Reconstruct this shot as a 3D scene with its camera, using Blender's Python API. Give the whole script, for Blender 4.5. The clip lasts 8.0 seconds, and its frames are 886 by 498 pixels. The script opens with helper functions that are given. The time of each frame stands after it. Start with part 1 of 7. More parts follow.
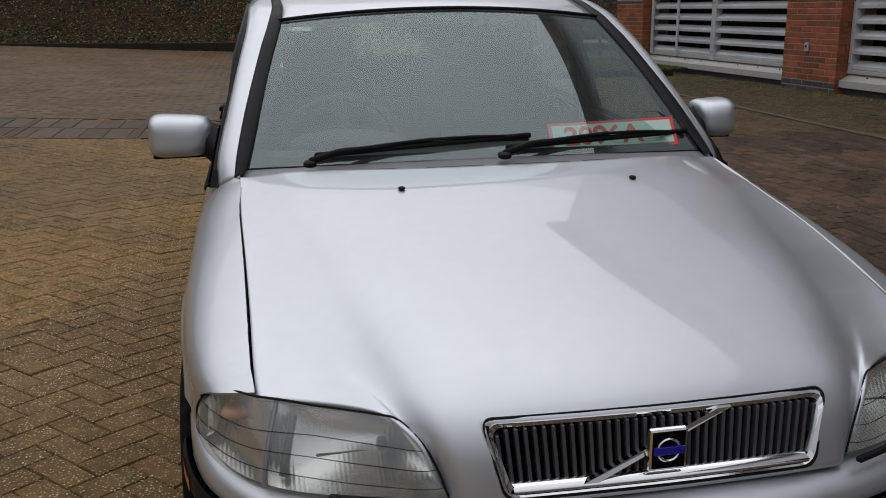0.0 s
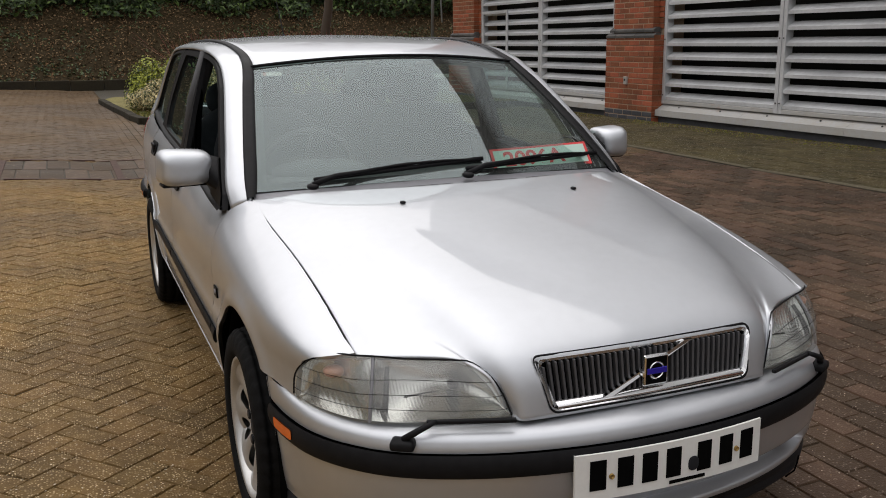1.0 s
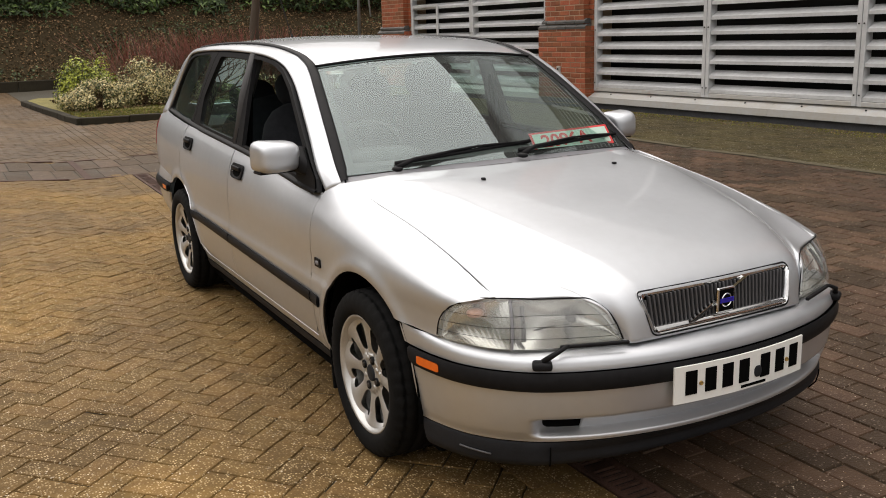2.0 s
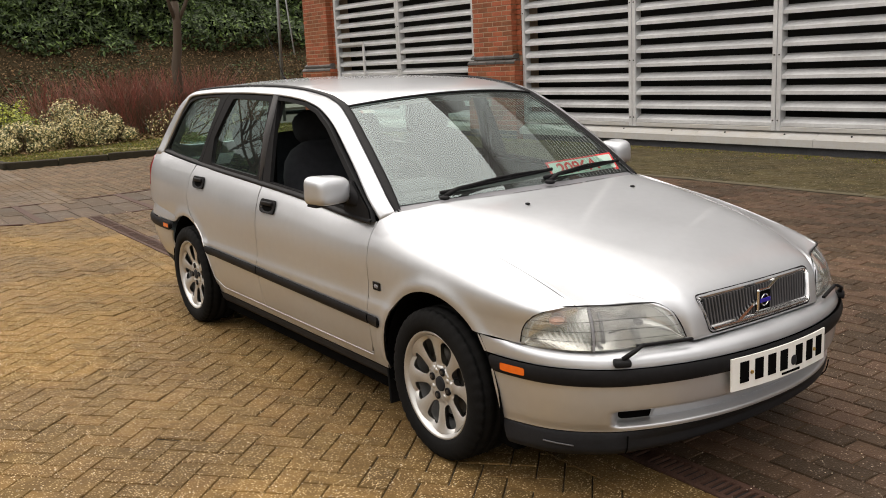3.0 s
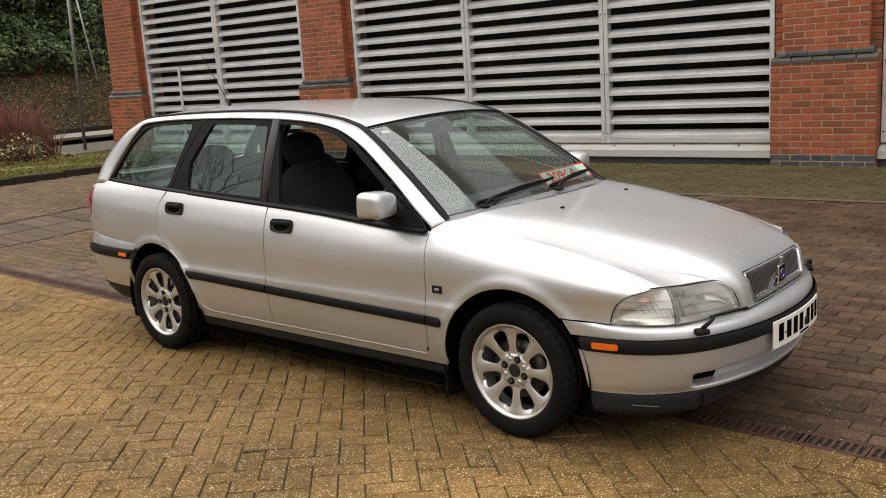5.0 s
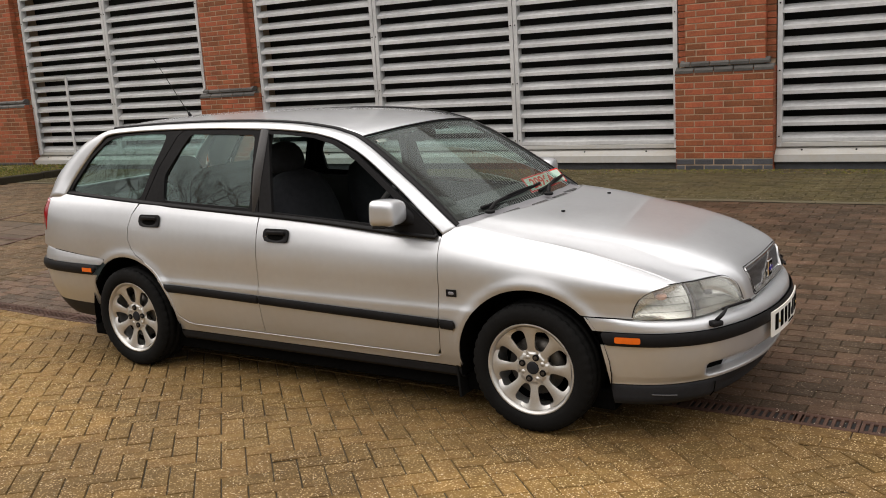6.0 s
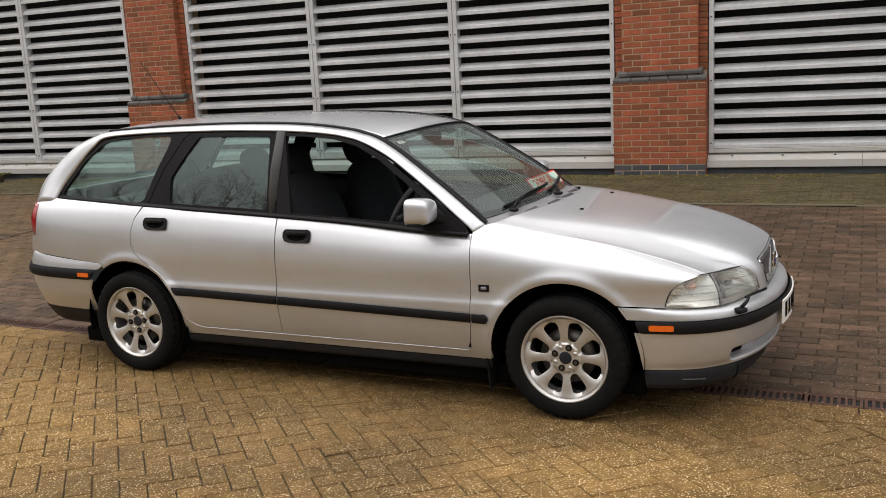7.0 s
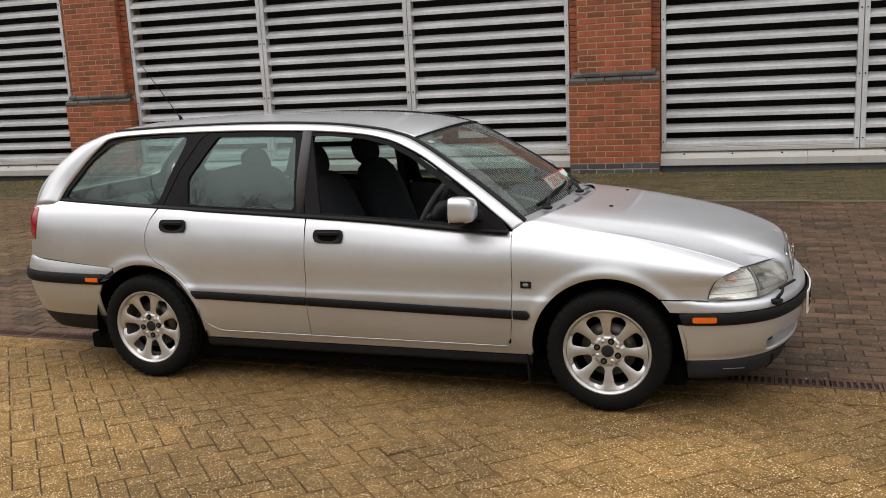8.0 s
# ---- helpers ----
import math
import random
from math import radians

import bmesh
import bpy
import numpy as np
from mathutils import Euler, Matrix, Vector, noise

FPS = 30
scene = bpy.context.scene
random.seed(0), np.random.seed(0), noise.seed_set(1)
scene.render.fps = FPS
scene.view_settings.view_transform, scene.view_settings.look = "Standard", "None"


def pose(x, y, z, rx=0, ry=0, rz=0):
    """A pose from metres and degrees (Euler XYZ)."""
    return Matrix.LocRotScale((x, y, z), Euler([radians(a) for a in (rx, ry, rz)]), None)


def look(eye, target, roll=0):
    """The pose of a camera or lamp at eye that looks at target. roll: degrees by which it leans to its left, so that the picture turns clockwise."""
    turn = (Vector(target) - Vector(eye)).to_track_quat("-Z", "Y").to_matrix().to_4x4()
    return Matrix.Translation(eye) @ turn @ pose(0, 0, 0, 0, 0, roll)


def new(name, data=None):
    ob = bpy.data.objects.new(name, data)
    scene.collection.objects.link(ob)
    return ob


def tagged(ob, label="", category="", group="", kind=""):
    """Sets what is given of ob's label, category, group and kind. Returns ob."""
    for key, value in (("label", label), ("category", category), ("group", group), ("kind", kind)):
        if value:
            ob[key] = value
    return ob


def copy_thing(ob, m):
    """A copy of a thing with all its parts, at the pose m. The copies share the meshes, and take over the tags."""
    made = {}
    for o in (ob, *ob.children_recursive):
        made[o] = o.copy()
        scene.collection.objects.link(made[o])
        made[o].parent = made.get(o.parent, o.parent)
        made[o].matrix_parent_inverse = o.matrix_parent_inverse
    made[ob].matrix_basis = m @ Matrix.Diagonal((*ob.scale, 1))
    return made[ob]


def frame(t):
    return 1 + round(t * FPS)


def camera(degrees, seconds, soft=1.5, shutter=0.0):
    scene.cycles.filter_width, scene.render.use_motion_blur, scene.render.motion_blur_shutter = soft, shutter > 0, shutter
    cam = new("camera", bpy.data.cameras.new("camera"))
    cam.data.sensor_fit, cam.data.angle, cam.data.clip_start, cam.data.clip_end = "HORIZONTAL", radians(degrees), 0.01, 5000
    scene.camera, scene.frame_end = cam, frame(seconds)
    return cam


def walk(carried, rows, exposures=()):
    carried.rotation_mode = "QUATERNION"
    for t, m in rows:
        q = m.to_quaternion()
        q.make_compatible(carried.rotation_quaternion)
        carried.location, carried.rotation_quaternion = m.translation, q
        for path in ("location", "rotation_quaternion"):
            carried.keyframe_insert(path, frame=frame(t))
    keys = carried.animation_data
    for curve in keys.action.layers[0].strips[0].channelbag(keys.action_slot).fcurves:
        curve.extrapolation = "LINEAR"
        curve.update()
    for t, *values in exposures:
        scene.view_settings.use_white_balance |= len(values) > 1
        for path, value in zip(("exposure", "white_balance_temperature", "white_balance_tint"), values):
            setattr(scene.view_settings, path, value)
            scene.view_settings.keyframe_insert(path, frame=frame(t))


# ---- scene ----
cam = camera(52.0, 8.0, soft=0.95)
PATH = [
    (0, (-0.619, -2.09, 1.339), (-0.245, -0.194, 0.825), -0.6),
    (0.5, (-0.901, -2.352, 1.37), (-0.303, -0.504, 0.895), 0.3),
    (1, (-1.228, -2.497, 1.393), (-0.479, -0.697, 0.945), -0.7),
    (1.5, (-1.599, -2.625, 1.421), (-0.764, -0.87, 0.946), -1.6),
    (1.7, (-1.753, -2.705, 1.423), (-0.885, -0.969, 0.941), -1.5),
    (2.8, (-2.473, -2.701, 1.494), (-1.388, -1.072, 1.083), -3.0),
    (3, (-2.61, -2.682, 1.489), (-1.495, -1.072, 1.083), -2.8),
    (3.5, (-2.962, -2.644, 1.516), (-1.765, -1.102, 1.08), -3.4),
    (4, (-3.221, -2.474, 1.528), (-1.912, -1.02, 1.113), -4.5),
    (4.5, (-3.47, -2.316, 1.556), (-2.066, -0.949, 1.158), -4.2),
    (4.7, (-3.587, -2.265, 1.55), (-2.149, -0.933, 1.158), -3.8),
    (5.8, (-4.122, -1.786, 1.609), (-2.483, -0.707, 1.222), -3.7),
    (6, (-4.211, -1.707, 1.605), (-2.546, -0.668, 1.219), -3.5),
    (6.5, (-4.461, -1.486, 1.606), (-2.733, -0.556, 1.22), -2.8),
    (7, (-4.635, -1.223, 1.605), (-2.859, -0.384, 1.229), -3.0),
    (7.5, (-4.732, -0.932, 1.63), (-2.913, -0.184, 1.262), -2.9),
    (8, (-4.901, -0.67, 1.633), (-3.052, -0.01, 1.248), -2.8),
]
walk(cam, [(t, look(eye, target, roll)) for t, eye, target, roll in PATH],
     [(0, -1.02, 6250, 14), (0.5, -0.74, 6400, 14), (1.0, -0.52, 6600, 14), (1.5, -0.28, 6800, 14), (3.0, 0.2, 7100, 14), (4.5, 0.13, 7100, 14), (6.0, 0.06, 7000, 14), (8.0, 0.05, 6750, 14)])

# ---- world and light: bright overcast, after rain ----
world = bpy.data.worlds.new("overcast_sky")
scene.world = world
world.use_nodes = True
wn, wl = world.node_tree.nodes, world.node_tree.links
sky = wn.new("ShaderNodeTexSky")
sky.sky_type, sky.sun_disc = "NISHITA", False
sky.sun_elevation, sky.sun_rotation = radians(68), radians(12.5)
sky.dust_density, sky.air_density = 4.0, 1.0
grey = wn.new("ShaderNodeHueSaturation")
grey.inputs["Saturation"].default_value = 0.25
wl.new(sky.outputs[0], grey.inputs["Color"])
# cloud cover: three times as bright overhead as at the horizon
way, split, rise, cloud, cover = wn.new("ShaderNodeTexCoord"), wn.new("ShaderNodeSeparateXYZ"), wn.new("ShaderNodeMapRange"), wn.new("ShaderNodeVectorMath"), wn.new("ShaderNodeMix")
wl.new(way.outputs["Generated"], split.inputs[0])
wl.new(split.outputs[2], rise.inputs["Value"])
rise.inputs["From Min"].default_value, rise.inputs["From Max"].default_value = 0.0, 0.78
rise.inputs["To Min"].default_value, rise.inputs["To Max"].default_value = 3.0, 21.5
cloud.operation = "SCALE"
cloud.inputs[0].default_value = (0.97, 0.99, 1.0)
wl.new(rise.outputs[0], cloud.inputs["Scale"])
cover.data_type = "RGBA"
cover.inputs[0].default_value = 0.85
wl.new(grey.outputs[0], cover.inputs[6])
wl.new(cloud.outputs[0], cover.inputs[7])
wl.new(cover.outputs[2], wn["Background"].inputs[0])
wn["Background"].inputs[1].default_value = 0.1
sun = new("sun", bpy.data.lights.new("sun", "SUN"))
sun.data.energy, sun.data.angle, sun.data.color = 1.5, radians(90), (1.0, 0.97, 0.92)
sun.matrix_world = look((-1.5, 9.5, 23), (0, 0, 0))

# ---- materials ----


def material(name, color, rough=0.6, metal=0.0, spread=0.0, scale=8.0, bump=0.0, bump_scale=60.0, coat=0.0, second=None, second_amount=0.5, rough_var=0.0, random_tint=0.0, spec=0.5, specks=None, speck_size=110.0, speck_amount=0.5, wet=0.0, wet_scale=0.5):
    """A surface with colour variation at two scales, fine relief and uneven gloss."""
    mat = bpy.data.materials.new(name)
    mat.use_nodes = True
    n, l = mat.node_tree.nodes, mat.node_tree.links
    bsdf = n["Principled BSDF"]
    bsdf.inputs["Roughness"].default_value = rough
    bsdf.inputs["Metallic"].default_value = metal
    bsdf.inputs["Coat Weight"].default_value = coat
    bsdf.inputs["Coat Roughness"].default_value = 0.04
    bsdf.inputs["Specular IOR Level"].default_value = spec
    geo = n.new("ShaderNodeNewGeometry")
    last = None
    if spread or second:
        big, fine, ramp = n.new("ShaderNodeTexNoise"), n.new("ShaderNodeTexNoise"), n.new("ShaderNodeMix")
        big.inputs["Scale"].default_value, fine.inputs["Scale"].default_value = scale, scale * 9
        big.inputs["Detail"].default_value = fine.inputs["Detail"].default_value = 5
        l.new(geo.outputs["Position"], big.inputs["Vector"])
        l.new(geo.outputs["Position"], fine.inputs["Vector"])
        both = n.new("ShaderNodeMath")
        both.operation = "MULTIPLY_ADD"
        l.new(fine.outputs[0], both.inputs[0])
        both.inputs[1].default_value = 0.6
        half = n.new("ShaderNodeMath")
        half.operation = "MULTIPLY"
        half.inputs[1].default_value = 0.6
        l.new(big.outputs[0], half.inputs[0])
        l.new(half.outputs[0], both.inputs[2])
        span = n.new("ShaderNodeMapRange")
        span.inputs["From Min"].default_value, span.inputs["From Max"].default_value = 0.38, 0.82
        l.new(both.outputs[0], span.inputs["Value"])
        ramp.data_type = "RGBA"
        ramp.inputs[6].default_value = (*[c * (1 - spread) for c in color], 1)
        ramp.inputs[7].default_value = (*(second or [min(1, c * (1 + spread)) for c in color]), 1)
        if second:
            scaled = n.new("ShaderNodeMath")
            scaled.operation = "MULTIPLY"
            scaled.use_clamp = True
            scaled.inputs[1].default_value = second_amount * 2
            l.new(span.outputs[0], scaled.inputs[0])
            l.new(scaled.outputs[0], ramp.inputs[0])
        else:
            l.new(span.outputs[0], ramp.inputs[0])
        last = ramp.outputs[2]
        if rough_var:
            gloss = n.new("ShaderNodeMapRange")
            gloss.inputs["To Min"].default_value, gloss.inputs["To Max"].default_value = max(0.02, rough - rough_var), min(1, rough + rough_var)
            l.new(big.outputs[0], gloss.inputs["Value"])
            gloss.inputs["From Min"].default_value, gloss.inputs["From Max"].default_value = 0.3, 0.7
            l.new(gloss.outputs[0], bsdf.inputs["Roughness"])
    if random_tint:
        tint = n.new("ShaderNodeHueSaturation")
        info = n.new("ShaderNodeObjectInfo")
        add = n.new("ShaderNodeMath")
        add.operation = "ADD"
        l.new(info.outputs["Random"], add.inputs[0])
        l.new(geo.outputs["Random Per Island"], add.inputs[1])
        wrap = n.new("ShaderNodeMath")
        wrap.operation = "FRACT"
        l.new(add.outputs[0], wrap.inputs[0])
        value = n.new("ShaderNodeMapRange")
        value.inputs["To Min"].default_value, value.inputs["To Max"].default_value = 1 - random_tint, 1 + random_tint
        l.new(wrap.outputs[0], value.inputs["Value"])
        l.new(value.outputs[0], tint.inputs["Value"])
        hue = n.new("ShaderNodeMapRange")
        hue.inputs["To Min"].default_value, hue.inputs["To Max"].default_value = 0.5 + 0.02 * random_tint, 0.5 - 0.02 * random_tint
        l.new(wrap.outputs[0], hue.inputs["Value"])
        l.new(hue.outputs[0], tint.inputs["Hue"])
        if last:
            l.new(last, tint.inputs["Color"])
        else:
            tint.inputs["Color"].default_value = (*color, 1)
        last = tint.outputs[0]
    if specks:
        cell, big_, spot, many, each, tone = n.new("ShaderNodeTexVoronoi"), n.new("ShaderNodeTexNoise"), n.new("ShaderNodeMapRange"), n.new("ShaderNodeMapRange"), n.new("ShaderNodeMath"), n.new("ShaderNodeMix")
        lot, chosen, mask = n.new("ShaderNodeSeparateColor"), n.new("ShaderNodeMapRange"), n.new("ShaderNodeMath")
        cell.inputs["Scale"].default_value = speck_size
        big_.inputs["Scale"].default_value, big_.inputs["Detail"].default_value = speck_size * 0.09, 4
        l.new(geo.outputs["Position"], cell.inputs["Vector"])
        l.new(geo.outputs["Position"], big_.inputs["Vector"])
        spot.inputs["From Min"].default_value, spot.inputs["From Max"].default_value = 0.46, 0.26
        l.new(cell.outputs["Distance"], spot.inputs["Value"])
        l.new(cell.outputs["Color"], lot.inputs[0])
        chosen.inputs["From Min"].default_value, chosen.inputs["From Max"].default_value = 1 - speck_amount, 1.25 - speck_amount * 0.5
        l.new(lot.outputs[0], chosen.inputs["Value"])
        many.inputs["From Min"].default_value, many.inputs["From Max"].default_value = 0.35, 0.62
        many.inputs["To Min"].default_value, many.inputs["To Max"].default_value = 0.45, 1.0
        l.new(big_.outputs[0], many.inputs["Value"])
        mask.operation = each.operation = "MULTIPLY"
        l.new(spot.outputs[0], mask.inputs[0])
        l.new(chosen.outputs[0], mask.inputs[1])
        l.new(mask.outputs[0], each.inputs[0])
        l.new(many.outputs[0], each.inputs[1])
        tone.data_type = "RGBA"
        l.new(each.outputs[0], tone.inputs[0])
        l.new(last, tone.inputs[6])
        tone.inputs[7].default_value = (*specks, 1)
        last = tone.outputs[2]
    if wet:
        pool, edge, soak, shine = n.new("ShaderNodeTexNoise"), n.new("ShaderNodeMapRange"), n.new("ShaderNodeMix"), n.new("ShaderNodeMapRange")
        pool.inputs["Scale"].default_value, pool.inputs["Detail"].default_value = wet_scale, 6
        l.new(geo.outputs["Position"], pool.inputs["Vector"])
        edge.inputs["From Min"].default_value, edge.inputs["From Max"].default_value = 0.44, 0.57
        place, fall, total = n.new("ShaderNodeSeparateXYZ"), n.new("ShaderNodeMapRange"), n.new("ShaderNodeMath")
        l.new(geo.outputs["Position"], place.inputs[0])
        l.new(place.outputs[0], fall.inputs["Value"])
        # the yard drains towards its channel, so blocks near it dry last
        fall.inputs["From Min"].default_value, fall.inputs["From Max"].default_value = -3.2, -1.2
        fall.inputs["To Min"].default_value, fall.inputs["To Max"].default_value = -0.09, 0.04
        total.operation = "ADD"
        l.new(pool.outputs[0], total.inputs[0])
        l.new(fall.outputs[0], total.inputs[1])
        l.new(total.outputs[0], edge.inputs["Value"])
        soak.data_type, soak.blend_type = "RGBA", "MULTIPLY"
        l.new(edge.outputs[0], soak.inputs[0])
        l.new(last, soak.inputs[6])
        soak.inputs[7].default_value = (1 - wet, 1 - wet, 1 - 0.9 * wet, 1)
        last = soak.outputs[2]
        shine.inputs["To Min"].default_value, shine.inputs["To Max"].default_value = rough, rough * 0.75
        l.new(edge.outputs[0], shine.inputs["Value"])
        l.new(shine.outputs[0], bsdf.inputs["Roughness"])
    if last:
        l.new(last, bsdf.inputs["Base Color"])
    else:
        bsdf.inputs["Base Color"].default_value = (*color, 1)
    if bump:
        grain, relief = n.new("ShaderNodeTexNoise"), n.new("ShaderNodeBump")
        grain.inputs["Scale"].default_value, grain.inputs["Detail"].default_value = bump_scale, 6
        relief.inputs["Strength"].default_value, relief.inputs["Distance"].default_value = bump, 0.01
        l.new(geo.outputs["Position"], grain.inputs["Vector"])
        l.new(grain.outputs[0], relief.inputs["Height"])
        l.new(relief.outputs[0], bsdf.inputs["Normal"])
    return mat


def glass(name, tint, base=0.08, ribs=0.0, rough=0.0, haze=0.0, gleam=(1.0, 1.0, 1.0)):
    """A thin pane: tinted see-through with a mirror-like sheen at grazing angles."""
    mat = bpy.data.materials.new(name)
    mat.use_nodes = True
    n, l = mat.node_tree.nodes, mat.node_tree.links
    n.remove(n["Principled BSDF"])
    clear, shine, mix, edge = n.new("ShaderNodeBsdfTransparent"), n.new("ShaderNodeBsdfGlossy"), n.new("ShaderNodeMixShader"), n.new("ShaderNodeLayerWeight")
    steep, sheen = n.new("ShaderNodeMath"), n.new("ShaderNodeMapRange")
    clear.inputs[0].default_value = (*tint, 1)
    shine.inputs["Roughness"].default_value = rough
    shine.inputs[0].default_value = (*gleam, 1)
    edge.inputs["Blend"].default_value = 0.5
    steep.operation = "POWER"
    steep.inputs[1].default_value = 5.0
    l.new(edge.outputs["Facing"], steep.inputs[0])
    l.new(steep.outputs[0], sheen.inputs["Value"])
    sheen.inputs["To Min"].default_value, sheen.inputs["To Max"].default_value = base, 1.0
    l.new(sheen.outputs[0], mix.inputs[0])
    l.new(clear.outputs[0], mix.inputs[1])
    l.new(shine.outputs[0], mix.inputs[2])
    l.new(mix.outputs[0], n["Material Output"].inputs[0])
    if haze:
        # Even pale share: dusty glass, and on the windscreen haze for mirrored sky.
        dust_haze, film = n.new("ShaderNodeBsdfDiffuse"), n.new("ShaderNodeMixShader")
        dust_haze.inputs[0].default_value = (0.75, 0.77, 0.74, 1)
        film.inputs[0].default_value = haze
        l.new(mix.outputs[0], film.inputs[1])
        l.new(dust_haze.outputs[0], film.inputs[2])
        l.new(film.outputs[0], n["Material Output"].inputs[0])
    if ribs:
        geo, wave, relief = n.new("ShaderNodeNewGeometry"), n.new("ShaderNodeTexWave"), n.new("ShaderNodeBump")
        wave.inputs["Scale"].default_value = ribs
        relief.inputs["Strength"].default_value, relief.inputs["Distance"].default_value = 0.5, 0.004
        l.new(geo.outputs["Position"], wave.inputs["Vector"])
        l.new(wave.outputs[0], relief.inputs["Height"])
        l.new(relief.outputs[0], shine.inputs["Normal"])
    return mat


PAINT = material("silver_paint", (0.57, 0.59, 0.618), 0.50, 0.89, spread=0.03, scale=3, coat=0.9, rough_var=0.04)
PLASTIC = material("black_plastic", (0.011, 0.011, 0.012), 0.5, spread=0.25, scale=5, bump=0.05, bump_scale=400, spec=0.10)
GREY_PLASTIC = material("grey_bumper_plastic", (0.016, 0.0175, 0.021), 0.6, spec=0.2, spread=0.2, scale=6, bump=0.05, bump_scale=300)
COWL = material("grey_cowl_plastic", (0.20, 0.20, 0.215), 0.45, spread=0.12, scale=8)
RUBBER = material("tyre_rubber", (0.0065, 0.0065, 0.0065), 0.85, spread=0.3, scale=14, bump=0.12, bump_scale=90, spec=0.12)
# Near-black: real black parts, and shade put into gaps, hollows and foliage.
DARK = material("black_and_shade", (0.0035, 0.0035, 0.0035), 0.95, spread=0.3, scale=6, spec=0.03)
ALLOY = material("cast_alloy", (0.56, 0.555, 0.54), 0.42, 0.75, spread=0.08, scale=20, rough_var=0.08)
CHROME = material("chrome", (0.78, 0.78, 0.78), 0.08, 1.0, spread=0.04, scale=20)
DISC = material("brake_steel", (0.12, 0.11, 0.10), 0.45, 0.8, spread=0.3, scale=15)
BAR_GREY = material("grille_grey", (0.07, 0.07, 0.075), 0.3, spread=0.1, scale=30)
CLOTH = material("dark_seat_cloth", (0.022, 0.023, 0.027), 0.95, spread=0.25, scale=30, bump=0.08, bump_scale=300, spec=0.2)
TRIM = material("grey_cabin_trim", (0.045, 0.045, 0.047), 0.7, spread=0.15, scale=10, bump=0.1, bump_scale=250)
PALE_TRIM = material("pale_headlining", (0.42, 0.41, 0.38), 0.9, spread=0.08, scale=10)
BULB = material("amber_bulb", (0.52, 0.27, 0.18), 0.3, spread=0.08, scale=60)
AMBER = material("amber_plastic", (0.72, 0.125, 0.008), 0.2, spread=0.08, scale=60, coat=0.5)
RED_LENS = material("red_lens", (0.25, 0.008, 0.012), 0.15, spread=0.1, scale=40, coat=0.6)
WHITE_PLATE = material("white_plate", (0.78, 0.78, 0.75), 0.3, spread=0.04, scale=10)
CARD_MINT = material("pale_card", (0.45, 0.60, 0.52), 0.6, spread=0.04, scale=12)
CARD_RED = material("red_print", (0.62, 0.035, 0.035), 0.5, spread=0.06, scale=30)
BLUE = material("blue_enamel", (0.015, 0.01, 0.30), 0.2, coat=0.5)
REFLECTOR = material("lamp_reflector", (0.60, 0.60, 0.58), 0.26, 0.9, spread=0.08, scale=25)
ridge, ridged = REFLECTOR.node_tree.nodes.new("ShaderNodeTexWave"), REFLECTOR.node_tree.nodes.new("ShaderNodeBump")
ridge.inputs["Scale"].default_value, ridge.inputs["Distortion"].default_value = 38, 0.6
ridged.inputs["Strength"].default_value, ridged.inputs["Distance"].default_value = 0.08, 0.004
REFLECTOR.node_tree.links.new(REFLECTOR.node_tree.nodes.new("ShaderNodeNewGeometry").outputs["Position"], ridge.inputs["Vector"])
REFLECTOR.node_tree.links.new(ridge.outputs[0], ridged.inputs["Height"])
REFLECTOR.node_tree.links.new(ridged.outputs[0], REFLECTOR.node_tree.nodes["Principled BSDF"].inputs["Normal"])
SCREEN = glass("windscreen_glass", (0.69, 0.81, 0.77), 0.108, haze=0.04, gleam=(0.84, 0.97, 0.985))
PANE = glass("tinted_side_glass", (0.58, 0.735, 0.70), 0.115, haze=0.012, gleam=(0.80, 1.0, 0.96))
LENS = glass("ribbed_lamp_glass", (0.93, 0.94, 0.92), 0.07, rough=0.05, haze=0.08)


# ---- helpers for building ----


def make(name, verts, faces, mat, parent=None, label="", normals=None, smooth=True):
    me = bpy.data.meshes.new(name)
    me.from_pydata([tuple(v) for v in verts], [], faces)
    for m in mat if isinstance(mat, (list, tuple)) else (mat,):
        me.materials.append(m)
    if smooth:
        me.polygons.foreach_set("use_smooth", [True] * len(me.polygons))
    if normals is not None:
        me.normals_split_custom_set_from_vertices([tuple(v) for v in normals])
    me.update()
    ob = new(name, me)
    if parent is not None:
        ob.parent = parent
    return tagged(ob, label)


def part(name, bm, mat, parent=None, label="", smooth=False):
    """Links a bmesh as one mesh object under a thing or under a part."""
    me = bpy.data.meshes.new(name)
    bmesh.ops.recalc_face_normals(bm, faces=bm.faces)
    bm.to_mesh(me)
    bm.free()
    for m in mat if isinstance(mat, (list, tuple)) else (mat,):
        me.materials.append(m)
    if smooth:
        me.polygons.foreach_set("use_smooth", [True] * len(me.polygons))
    ob = new(name, me)
    if parent is not None:
        ob.parent = parent
    return tagged(ob, label)


def box_bm(size, at=(0, 0, 0), bevel=0.0, turn=None, segments=2, bm=None):
    """A bevelled block of that size around a point, in a new bmesh or added to one."""
    one = bmesh.new()
    bmesh.ops.create_cube(one, size=1)
    for v in one.verts:
        v.co = Vector((v.co[0] * size[0], v.co[1] * size[1], v.co[2] * size[2]))
    if bevel:
        bmesh.ops.bevel(one, geom=one.edges[:], offset=bevel, segments=segments, affect="EDGES", profile=0.5)
    m = Matrix.Translation(at) @ (turn if turn is not None else Matrix.Identity(4))
    bmesh.ops.transform(one, matrix=m, verts=one.verts)
    if bm is None:
        return one
    me = bpy.data.meshes.new("scratch")
    one.to_mesh(me)
    one.free()
    bm.from_mesh(me)
    bpy.data.meshes.remove(me)
    return bm


